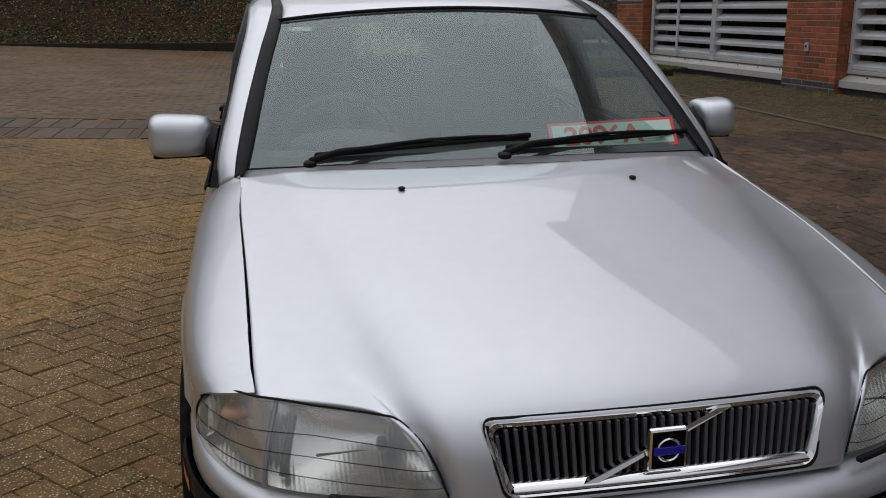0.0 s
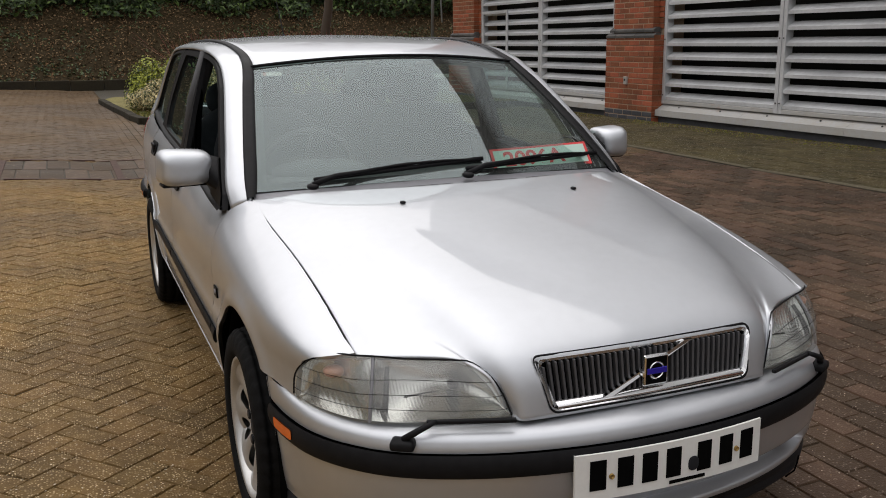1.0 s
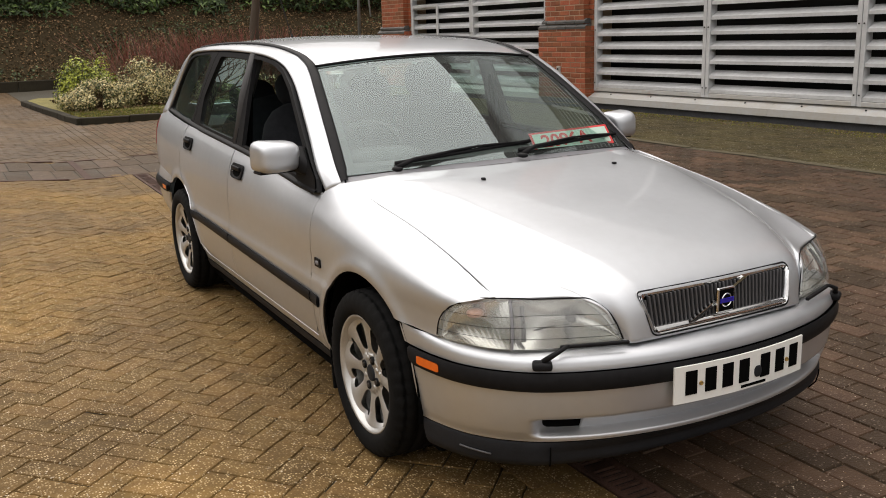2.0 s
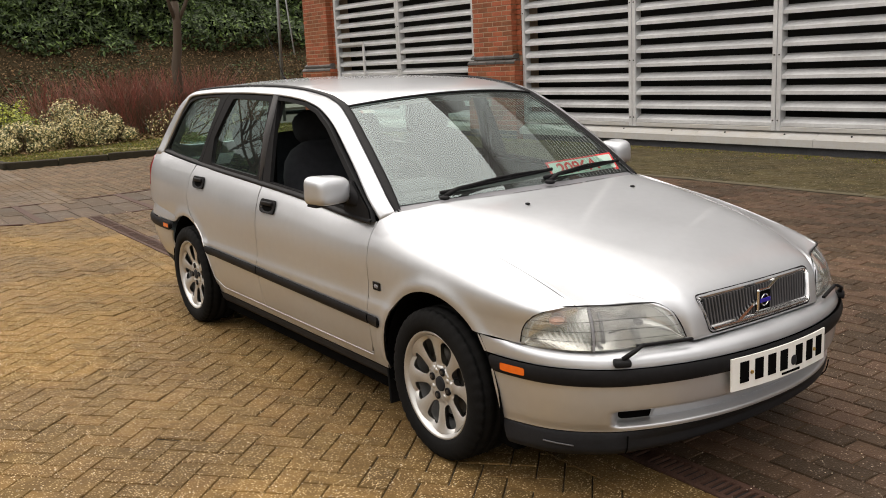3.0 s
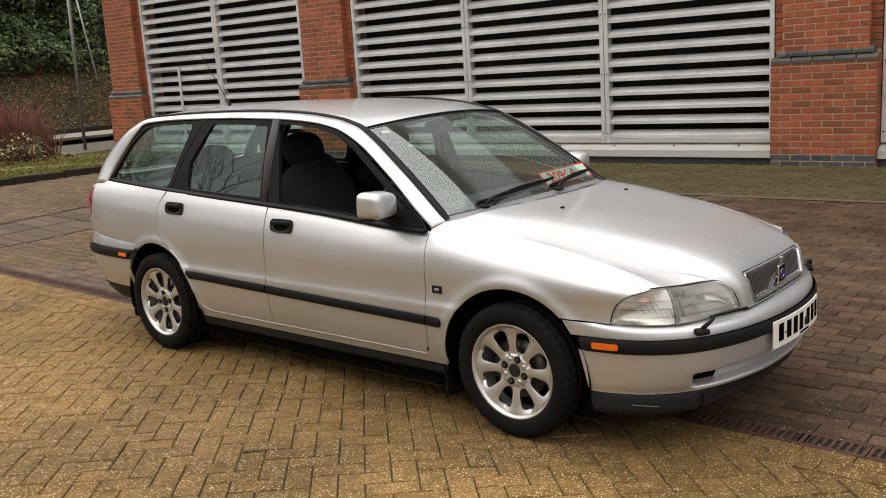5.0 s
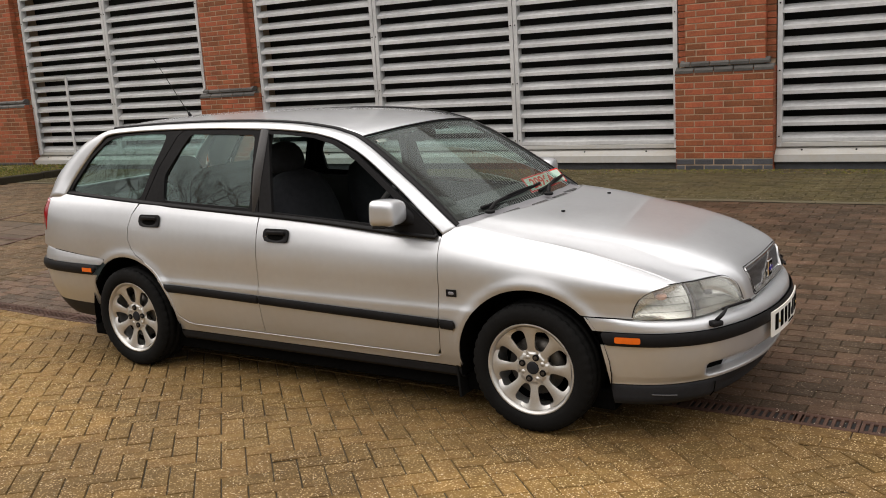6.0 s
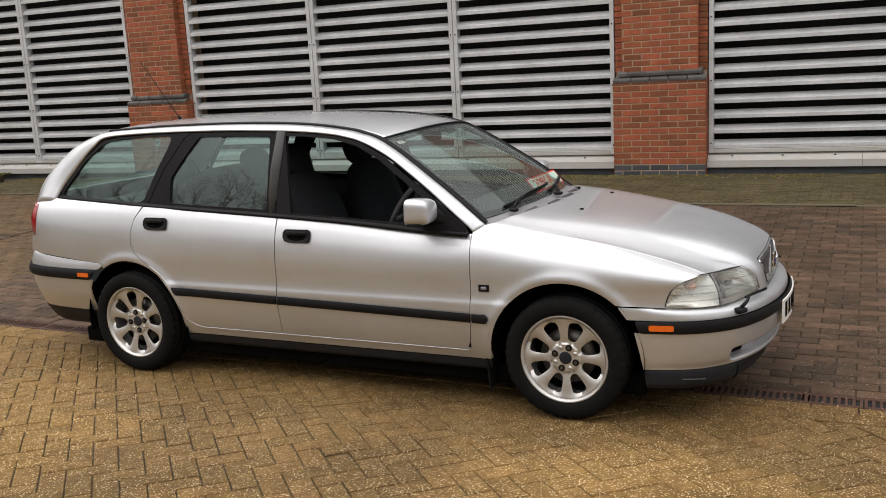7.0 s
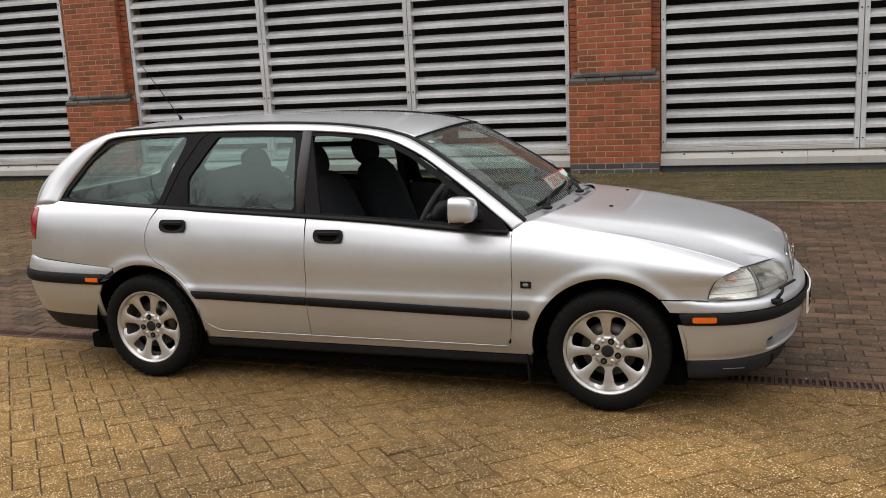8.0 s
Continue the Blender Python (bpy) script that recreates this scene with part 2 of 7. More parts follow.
def curve_through(knots):
    """A smooth function through (x, value...) knots."""
    xs = np.array([k[0] for k in knots], float)
    ys = np.array([k[1:] for k in knots], float)
    d = np.diff(ys, axis=0) / np.diff(xs)[:, None]
    slope = np.vstack([d[:1], (d[1:] + d[:-1]) / 2, d[-1:]])
    slope[1:-1][d[1:] * d[:-1] <= 0] = 0

    def at(x):
        x = min(max(x, xs[0]), xs[-1])
        i = min(int(np.searchsorted(xs, x, "right")) - 1, len(xs) - 2)
        h = xs[i + 1] - xs[i]
        t = (x - xs[i]) / h
        v = (2 * t**3 - 3 * t**2 + 1) * ys[i] + (t**3 - 2 * t**2 + t) * h * slope[i] + (3 * t**2 - 2 * t**3) * ys[i + 1] + (t**3 - t**2) * h * slope[i + 1]
        return float(v[0]) if len(v) == 1 else v
    return at


def along(points):
    """A smooth curve through 3D points, as a function of 0 to 1 by length."""
    p = np.array(points, float)
    s = np.r_[0, np.cumsum(np.linalg.norm(np.diff(p, axis=0), axis=1))]
    f = curve_through([(a / s[-1], *q) for a, q in zip(s, p)])
    return lambda t: Vector(f(t))


def shrink(outline, d):
    """The outline, drawn in by d on all sides."""
    p = [Vector(q) for q in outline]
    area = sum(a.x * b.y - b.x * a.y for a, b in zip(p, p[1:] + p[:1]))
    out = []
    for i, q in enumerate(p):
        a, b = (q - p[i - 1]).normalized(), (p[(i + 1) % len(p)] - q).normalized()
        na, nb = Vector((-a.y, a.x)), Vector((-b.y, b.x))
        n = (na + nb)
        n = n / max(0.4, n.length_squared / 2) if n.length > 1e-6 else na
        out.append(tuple(q + n * (d if area > 0 else -d)))
    return out


def arc(cy, cz, r, a0, a1, n=14):
    return [(cy + r * math.cos(radians(a0 + (a1 - a0) * i / n)), cz + r * math.sin(radians(a0 + (a1 - a0) * i / n))) for i in range(n + 1)]


CENTRE = Vector((0, 1.3, 0.55))


def panel(name, outline, fn, step, mat, parent, label="", rim=0.014, out=None, holes=(), cuts=()):
    """A sheet-metal panel: the outline, cut into a grid and laid onto the surface fn(u, v), with its edges folded in by rim."""
    bm = bmesh.new()
    bm.faces.new([bm.verts.new((u, v, 0)) for u, v in outline])
    us, vs = [p[0] for p in outline], [p[1] for p in outline]
    for axis, lo, hi, d in ((0, min(us), max(us), step[0]), (1, min(vs), max(vs), step[1])):
        n = max(1, int(round((hi - lo) / d)))
        for i in range(1, n):
            co, no = [0, 0, 0], [0, 0, 0]
            co[axis], no[axis] = lo + (hi - lo) * i / n, 1
            bmesh.ops.bisect_plane(bm, geom=bm.verts[:] + bm.edges[:] + bm.faces[:], plane_co=co, plane_no=no, dist=1e-6)
    bm.verts.index_update()
    flat = [(v.co.x, v.co.y) for v in bm.verts]
    faces = [[v.index for v in f.verts] for f in bm.faces]
    edge = [(e.verts[0].index, e.verts[1].index) for e in bm.edges if len(e.link_faces) == 1]
    bm.free()
    pos, nor, e = [], [], 2e-3
    for u, v in flat:
        p = fn(u, v)
        n = (fn(u + e, v) - fn(u - e, v)).cross(fn(u, v + e) - fn(u, v - e))
        n = n.normalized() if n.length > 1e-12 else Vector((0, 0, 1))
        pos.append(p)
        nor.append(-n if n.dot(out if out is not None else p - CENTRE) < 0 else n)
    for f in faces:
        a, b, c = (pos[i] for i in (f[0], f[len(f) // 3], f[2 * len(f) // 3]))
        if (b - a).cross(c - a).dot(nor[f[0]]) < 0:
            f.reverse()
    if rim:
        mid = sum((Vector((*q, 0)) for q in flat), Vector()) / len(flat)
        lip = {}
        for a, b in edge:
            side_n = (pos[b] - pos[a]).cross(nor[a]).normalized()
            quad = []
            for i in (a, b):
                lip.setdefault((i, 0), None)
                pos.append(pos[i].copy())
                quad.append(len(pos) - 1)
            for i in (b, a):
                pos.append(pos[i] - nor[i] * rim)
                quad.append(len(pos) - 1)
            nor += [(nor[a] * 0.6 + side_n * 0.0).normalized()] * 4
            faces.append(quad)
    return make(name, pos, faces, mat, parent, label, nor)


def loft(name, curves, mat, parent, label="", across=2, n=40, rim=0.0, close=False, inward=None, skip=None):
    """A smooth skin over a row of curves, each a function of 0 to 1."""
    rows = []
    for j in range(n + 1):
        t = j / n
        pts = [c(t) for c in curves]
        if len(curves) > 2:
            f = curve_through([(i, *p) for i, p in enumerate(pts)])
            m = (len(curves) - 1) * across
            rows.append([Vector(f(i / across)) for i in range(m + 1)])
        else:
            rows.append([pts[0].lerp(pts[1], i / across) for i in range(across + 1)])
    w = len(rows[0])
    verts = [p for r in rows for p in r]
    faces = [[j * w + i, j * w + i + 1, (j + 1) * w + i + 1, (j + 1) * w + i] for j in range(n) for i in range(w - 1) if skip is None or not skip(j / n, i / (w - 1))]
    mid = sum(verts, Vector()) / len(verts)
    way = inward if inward is not None else CENTRE - mid
    q = faces[len(faces) // 2]
    if (verts[q[1]] - verts[q[0]]).cross(verts[q[2]] - verts[q[0]]).dot(way) > 0:
        faces = [f[::-1] for f in faces]
    ob = make(name, verts, faces, mat, parent, label)
    if rim:
        mod = ob.modifiers.new("thickness", "SOLIDIFY")
        mod.thickness, mod.offset = rim, -1
    return ob


def lathe(profile, n=48, bm=None, axis="x"):
    """Turns a profile of (along, radius) round the x axis."""
    bm = bm or bmesh.new()
    rings = [[bm.verts.new((a, r * math.cos(2 * math.pi * i / n), r * math.sin(2 * math.pi * i / n))) for i in range(n)] for a, r in profile]
    for p, q in zip(rings, rings[1:]):
        for i in range(n):
            bm.faces.new((p[i], p[(i + 1) % n], q[(i + 1) % n], q[i]))
    return bm


def tube(points, radius, n=8, bm=None, taper=1.0):
    """A round rod along the points."""
    bm = bm or bmesh.new()
    pts = [Vector(p) for p in points]
    rings = []
    for i, p in enumerate(pts):
        d = (pts[min(i + 1, len(pts) - 1)] - pts[max(i - 1, 0)]).normalized()
        a = d.orthogonal().normalized() if not rings else (a - d * a.dot(d)).normalized()
        b = d.cross(a)
        r = radius * (1 + (taper - 1) * i / max(1, len(pts) - 1))
        rings.append([bm.verts.new(p + (a * math.cos(2 * math.pi * k / n) + b * math.sin(2 * math.pi * k / n)) * r) for k in range(n)])
    for p, q in zip(rings, rings[1:]):
        for k in range(n):
            bm.faces.new((p[k], p[(k + 1) % n], q[(k + 1) % n], q[k]))
    bm.faces.new(rings[0][::-1])
    bm.faces.new(rings[-1])
    return bm


def blob(size, at, power=2.6, n=20, turn=None):
    """A cushion-like rounded solid."""
    bm = bmesh.new()
    bmesh.ops.create_uvsphere(bm, u_segments=n, v_segments=n // 2 + 2, radius=1)
    for v in bm.verts:
        c = v.co
        k = (abs(c.x) ** power + abs(c.y) ** power + abs(c.z) ** power) ** (-1 / power)
        v.co = Vector((c.x * k * size[0] / 2, c.y * k * size[1] / 2, c.z * k * size[2] / 2))
    bmesh.ops.transform(bm, matrix=Matrix.Translation(at) @ (turn if turn is not None else Matrix.Identity(4)), verts=bm.verts)
    return bm



# ---- the yard ----
slope = curve_through([(-30, 1.4), (-12, 0.56), (-5, 0.23), (-2, 0.088), (-1.25, 0.05), (-0.86, 0.012), (-0.2, 0.004), (0.86, 0.012), (2.0, 0.065), (4.7, 0.19), (6.6, 0.25), (9, 0.26), (60, 0.3)])


def ground_z(x, y):
    """The yard falls from both sides to a drain and rises a little towards the bank."""
    far = min(max(y - 4, 0), 9) * 0.0135
    return slope(x) + far * float(np.interp(x, [-3, 1, 6], [0.8, 1, 0.15]))


EARTH = material("wet_sand_joint", (0.052, 0.037, 0.021), 0.7, spread=0.4, scale=2.0, bump=0.3, bump_scale=80, second=(0.034, 0.031, 0.012), second_amount=0.4)
BUFF = material("buff_paver", (0.172, 0.099, 0.034), 0.82, wet=0.30, wet_scale=0.55, spec=0.14, spread=0.35, scale=1.6, bump=0.6, bump_scale=170, random_tint=0.14, second=(0.250, 0.152, 0.052), second_amount=0.5, specks=(0.86, 0.66, 0.38), speck_size=115, speck_amount=0.68)
FAR_BUFF = material("far_buff_paver", (0.115, 0.070, 0.033), 0.7, spec=0.2, spread=0.35, scale=0.8, bump=0.35, bump_scale=140, random_tint=0.12, second=(0.165, 0.108, 0.056), second_amount=0.5, wet=0.25, wet_scale=0.4)
REDDISH = material("brown_red_paver", (0.082, 0.047, 0.026), 0.62, wet=0.2, wet_scale=0.8, spec=0.22, spread=0.35, scale=1.3, bump=0.35, bump_scale=140, rough_var=0.18, random_tint=0.4, second=(0.116, 0.073, 0.044), second_amount=0.5, specks=(0.50, 0.40, 0.32), speck_size=105, speck_amount=0.35)
MOSSY = material("mossy_paver", (0.075, 0.056, 0.028), 0.8, spec=0.2, spread=0.4, scale=2.2, bump=0.5, bump_scale=90, random_tint=0.25, second=(0.100, 0.083, 0.032), second_amount=0.4, specks=(0.55, 0.48, 0.36), speck_size=85, speck_amount=0.4)
BROWN = material("brown_paver", (0.096, 0.057, 0.029), 0.7, spec=0.2, spread=0.35, scale=1.6, bump=0.4, bump_scale=110, random_tint=0.25, second=(0.130, 0.084, 0.043), second_amount=0.5, specks=(0.48, 0.41, 0.28), speck_size=90, speck_amount=0.35)
PURPLE = material("purple_grey_sett", (0.092, 0.066, 0.046), 0.75, spec=0.2, spread=0.3, scale=1.5, bump=0.35, bump_scale=120, rough_var=0.15, random_tint=0.25)
IRON = material("rusty_cast_iron", (0.066, 0.034, 0.024), 0.7, 0.0, spec=0.25, spread=0.4, scale=12, bump=0.3, bump_scale=150)
KERB = material("worn_kerb_stone", (0.034, 0.027, 0.019), 0.85, spec=0.2, spread=0.35, scale=3, bump=0.4, bump_scale=90, second=(0.040, 0.035, 0.020), second_amount=0.4)
MORTAR = material("pale_mortar", (0.38, 0.275, 0.19), 0.9, spread=0.2, scale=6, bump=0.3, bump_scale=200)
BRICK = material("red_brick", (0.265, 0.066, 0.025), 0.75, spread=0.28, scale=5, bump=0.35, bump_scale=160, random_tint=0.32, second=(0.355, 0.103, 0.038), second_amount=0.5)
BLUE_BRICK = material("blue_engineering_brick", (0.060, 0.062, 0.070), 0.5, spread=0.3, scale=6, bump=0.3, bump_scale=160, random_tint=0.3)
PLINTH = material("grey_plinth_brick", (0.078, 0.075, 0.072), 0.6, spread=0.3, scale=6, bump=0.3, bump_scale=150, random_tint=0.3, second=(0.105, 0.10, 0.092))
METAL = material("grey_louvre_metal", (0.605, 0.615, 0.625), 0.42, 0.3, spread=0.10, scale=2.2, rough_var=0.1, second=(0.70, 0.71, 0.715), second_amount=0.5)
STAINED = material("stained_sill_metal", (0.56, 0.565, 0.565), 0.5, 0.25, spread=0.12, scale=2.5, second=(0.44, 0.38, 0.28), second_amount=0.24, specks=(0.30, 0.14, 0.05), speck_size=9, speck_amount=0.12)
# Near-black colour standing in for shade behind the louvres and under the grates.
DEEP_SHADE = material("deep_shade", (0.006, 0.006, 0.006), 0.9, spread=0.3, scale=2)
BOLT = material("dark_bolt", (0.03, 0.03, 0.03), 0.4, 0.7, spread=0.2, scale=40)

xs = [-400, -120, -40] + [-20 + 0.5 * i for i in range(34)] + [-3 + 0.1 * i for i in range(60)] + [3 + 0.5 * i for i in range(35)] + [40, 120, 400]
ys = [-400, -120, -40] + [-20 + 0.5 * i for i in range(101)] + [60, 150, 400]
ground = make("ground", [(x, y, ground_z(max(min(x, 30), -20), min(y, 40)) - 0.0085) for y in ys for x in xs], [[j * len(xs) + i, j * len(xs) + i + 1, (j + 1) * len(xs) + i + 1, (j + 1) * len(xs) + i] for j in range(len(ys) - 1) for i in range(len(xs) - 1)], EARTH)
tagged(ground, "damp sandy ground under the block paving", "ground", kind="structure")

# ---- the building: brick piers with louvred bays between ----
# Its own axes: x into the building, y along the front.
FRONT = pose(6.61, 1.65, 0, 0, 0, 2.32)
FLOOR = 0.25
TOP = 10.9


def in_wall(ob):
    ob.matrix_basis = FRONT
    return ob


# Inner wall, coloured as the shade seen between the blades.
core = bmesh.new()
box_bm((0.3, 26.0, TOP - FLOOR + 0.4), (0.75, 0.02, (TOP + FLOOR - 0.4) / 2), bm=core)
in_wall(tagged(part("wall_inner", core, DEEP_SHADE), "near-black inner wall, coloured as the shade behind the louvres", "wall", kind="structure"))
head_wall = bmesh.new()
box_bm((0.42, 26.2, TOP - 6.65), (0.22, -0.07, (TOP + 6.65) / 2), 0.01, bm=head_wall)
in_wall(tagged(part("wall_upper", head_wall, METAL), "light grey metal cladding above the louvres", "wall", kind="structure"))
end_wall = bmesh.new()
box_bm((9.0, 0.3, TOP - FLOOR + 0.4), (4.9, 12.86, (TOP + FLOOR - 0.4) / 2), 0.01, bm=end_wall)
in_wall(tagged(part("wall_end", end_wall, BRICK), "red brick end wall of the building", "wall", kind="structure"))
roof_cap = bmesh.new()
box_bm((9.6, 26.8, 0.25), (4.4, -0.05, TOP + 0.12), 0.02, bm=roof_cap)
in_wall(tagged(part("building_roof", roof_cap, KERB), "plain grey roof edge of the building", "roof", kind="structure"))

PITCH = 0.181


def blade_mesh(length):
    """One sloping louvre blade, along y, with a folded lip."""
    prof = [(0.105, 0.082), (0.100, 0.090), (0.012, 0.030), (0.0, 0.027), (0.0, -0.012), (0.006, -0.014), (0.008, 0.016), (0.018, 0.021)]
    verts = [(d, y, z) for y in (0, length) for d, z in prof]
    n = len(prof)
    faces = [[i, (i + 1) % n, n + (i + 1) % n, n + i] for i in range(n)] + [list(range(n))[::-1], list(range(n, 2 * n))]
    me = bpy.data.meshes.new("louvre_blade")
    me.from_pydata(verts, [], faces)
    me.materials.append(METAL)
    return me


def louvre_panel(y0, y1, z0=0.50, z1=6.6, gate=False):
    """A framed panel of louvre blades, between two posts."""
    lp = tagged(new("louvre_panel"), "light grey metal louvre panel above a metal sill", "louvre", group="louvre panels of the plant room")
    in_wall(lp)
    w = 0.055
    for a in (y0 + w / 2, y1 - w / 2):
        part("frame_post", box_bm((0.12, w, z1 - z0), (0.215, a, (z0 + z1) / 2), 0.004, segments=1), METAL, lp)
        for i in range(8):
            zb = z0 + 0.12 + 0.75 * i
            nut = lathe([(0, 0.010), (-0.006, 0.009), (-0.006, 0.0001)], 8)
            bmesh.ops.transform(nut, matrix=Matrix.Translation((0.154, a, zb)), verts=nut.verts)
            part("frame_bolt", nut, BOLT, lp)
    part("frame_rail", box_bm((0.12, y1 - y0 - 2 * w, 0.05), (0.216, (y0 + y1) / 2, z0 + 0.025), 0.004, segments=1), STAINED, lp, "stained bottom rail")
    part("frame_rail", box_bm((0.12, y1 - y0 - 2 * w, 0.05), (0.216, (y0 + y1) / 2, z1 - 0.025), 0.004, segments=1), METAL, lp)
    me = blade_mesh(y1 - y0 - 2 * w - 0.004)
    n = int((z1 - z0 - 0.1) / PITCH)
    for i in range(n):
        b = new("louvre_blade", me)
        b.parent = lp
        b.matrix_basis = pose(0.170, y0 + w + 0.002, z0 + 0.068 + PITCH * i, 0, random.uniform(-0.5, 0.5), 0)
    return lp


def sill_run(y0, y1, joints):
    """The folded metal sill, in lengths, with bolts and a dark brick footing below."""
    sl = tagged(new("metal_sill"), "long light grey metal sill with rust stains below the louvres", "sill")
    in_wall(sl)
    prof = [(0.26, 0.505), (0.205, 0.495), (0.085, 0.425), (0.055, 0.418), (0.052, 0.335), (0.075, 0.333), (0.08, 0.40), (0.26, 0.46)]
    ys_ = [y0] + joints + [y1]
    for a, b in zip(ys_, ys_[1:]):
        verts = [(d, y, z) for y in (a + 0.002, b - 0.002) for d, z in prof]
        n = len(prof)
        make("sill_length", verts, [[i, (i + 1) % n, n + (i + 1) % n, n + i] for i in range(n)] + [list(range(n))[::-1], list(range(n, 2 * n))], STAINED, sl, smooth=False)
        k = max(2, int((b - a) / 0.55))
        for i in range(k):
            nut = lathe([(0, 0.012), (-0.007, 0.010), (-0.007, 0.0001)], 8)
            bmesh.ops.transform(nut, matrix=Matrix.Translation((0.142, a + (b - a) * (i + 0.5) / k, 0.464)) @ Matrix.Rotation(radians(58), 4, "Y"), verts=nut.verts)
            part("sill_bolt", nut, BOLT, sl)
    foot = bmesh.new()
    box_bm((0.3, y1 - y0, 0.32), (0.27, (y0 + y1) / 2, 0.24), bm=foot)
    in_wall(tagged(part("wall_footing", foot, BLUE_BRICK), "dark brick footing under the sill", "wall", kind="structure"))


for y0, y1, parts_ in ((0.0, 6.475, 3), (7.59, 11.9, 2), (-1.115 - 6.9, -1.115, 3)):
    for i in range(parts_):
        louvre_panel(y0 + (y1 - y0) * i / parts_ + (0.012 if i == 0 else 0.004), y0 + (y1 - y0) * (i + 1) / parts_ - (0.012 if i == parts_ - 1 else 0.004))
    sill_run(y0 + 0.005, y1 - 0.005, [y0 + (y1 - y0) * k / 4 for k in (1, 2, 3)])
# a small door frame set into the far bay
gate = tagged(new("louvre_door"), "narrow louvred access door in the far bay", "door")
in_wall(gate)
for a, z0, z1 in ((10.86, 0.52, 1.86), (11.78, 0.52, 1.86)):
    part("door_post", box_bm((0.03, 0.05, z1 - z0), (0.138, a, (z0 + z1) / 2), 0.004, segments=1), METAL, gate)
part("door_rail", box_bm((0.03, 0.97, 0.05), (0.138, 11.32, 1.875), 0.004, segments=1), METAL, gate)

# pier cores, in mortar, faced with bricks further down
PIERS = {"D": -1.115, "B": 6.475, "A": 11.9, "E": -1.115 - 6.9 - 1.115}
pier_obs = {}
for key, y0 in PIERS.items():
    bm = bmesh.new()
    box_bm((0.50, 1.115 - 0.016, 1.40 - FLOOR + 0.1), (0.2535, y0 + 0.5575, (1.40 + FLOOR - 0.1) / 2), bm=bm)
    box_bm((0.44, 0.915 - 0.016, 6.65 - 1.38), (0.2765, y0 + 0.5575, (6.65 + 1.38) / 2), bm=bm)
    box_bm((0.34, 1.115 - 0.016, 6.65 - 1.38), (0.338, y0 + 0.5575, (6.65 + 1.38) / 2), bm=bm)
    ob = part("brick_pier", bm, MORTAR)
    pier_obs[key] = in_wall(tagged(ob, "red brick pier with a sloped grey plinth course", "pier", kind="structure"))
switch = tagged(new("wall_box"), "small pale switch box on the brick pier", "switch box")
switch.matrix_basis = FRONT
part("box_body", box_bm((0.03, 0.075, 0.11), (-0.014, 6.475 + 0.60, 0.80), 0.006), STAINED, switch)
part("box_key", box_bm((0.008, 0.03, 0.03), (-0.032, 6.475 + 0.60, 0.81), 0.002), BOLT, switch)

# ---- kerbed bed, path and bank beyond the yard ----
GRASS = material("mossy_turf", (0.165, 0.150, 0.034), 0.9, spread=0.4, scale=3, bump=0.6, bump_scale=120, second=(0.235, 0.195, 0.060), second_amount=0.5)
PATH_GREY = material("pale_path_slab", (0.17, 0.15, 0.12), 0.7, spread=0.2, scale=2, bump=0.2, bump_scale=80)
KERB_LINE = [(-0.35, 19.2), (-0.25, 17.0), (-0.10, 14.5), (-0.07, 13.6), (-0.05, 13.26), (0.02, 13.16), (0.3, 13.09), (2.0, 12.65), (4.0, 12.15), (5.9, 11.75)]
kerb = tagged(new("kerb"), "dark weathered kerb round the planting bed", "kerb", kind="structure")
fine = along([(x, y, 0) for x, y in KERB_LINE])
length = sum((fine((i + 1) / 200) - fine(i / 200)).length for i in range(200))
count = int(length / 0.75)
for i in range(count):
    a, b = fine(i / count), fine((i + 1) / count)
    d = b - a
    c = (a + b) / 2
    z = ground_z(c.x, c.y)
    part("kerb_stone", box_bm((d.length - 0.008, 0.14, 0.30), (c.x, c.y, z - 0.045 + random.uniform(-0.004, 0.004)), 0.015, Matrix.Rotation(math.atan2(d.y, d.x), 4, "Z")), KERB, kerb)
edge_pts = [fine(i / 40) for i in range(41)]
bed_verts = []
for p in edge_pts:
    z = ground_z(p.x, p.y)
    back = Vector((max(p.x, 0.2) + 0.5, 19.5, 0)) if p.y < 16 else Vector((3.0, 19.4, 0))
    q = Vector((p.x + (0.0 if p.y < 15 else 0.8), 15.0, 0)) if p.y < 14.6 else Vector((p.x + 1.2, p.y + 0.1, 0))
    bed_verts.append((p, q, z))
bv, bf = [], []
rows_ = 14
for i, (p, q, z) in enumerate(bed_verts):
    end = Vector((p.x * 0.9 + 0.6, 20.5, 0))
    for j in range(rows_ + 1):
        c = p.lerp(end, j / rows_)
        bv.append((c.x, c.y, ground_z(c.x, min(c.y, 13)) + 0.075 + 0.02 * math.sin(3 * c.x + 2 * c.y) * min(1, j)))
w_ = rows_ + 1
bf = [[i * w_ + j, i * w_ + j + 1, (i + 1) * w_ + j + 1, (i + 1) * w_ + j] for i in range(40) for j in range(rows_)]
bed = make("planting_bed", bv, bf, GRASS)
tagged(bed, "mossy grass strip inside the kerb", "grass", kind="structure")
path_ob = part("path", box_bm((9.5, 2.2, 0.06), (9.0, 21.0, 0.42), 0.01), PATH_GREY)
tagged(path_ob, "pale paved path behind the planting bed", "path", kind="structure")

# the bank: a steep slope of leaf litter rising to a hedge
LITTER = material("leaf_litter", (0.070, 0.047, 0.023), 0.95, spec=0.15, spread=0.45, scale=2.5, bump=0.8, bump_scale=40, second=(0.028, 0.021, 0.009), second_amount=0.5)
BANK_Y = 25.6


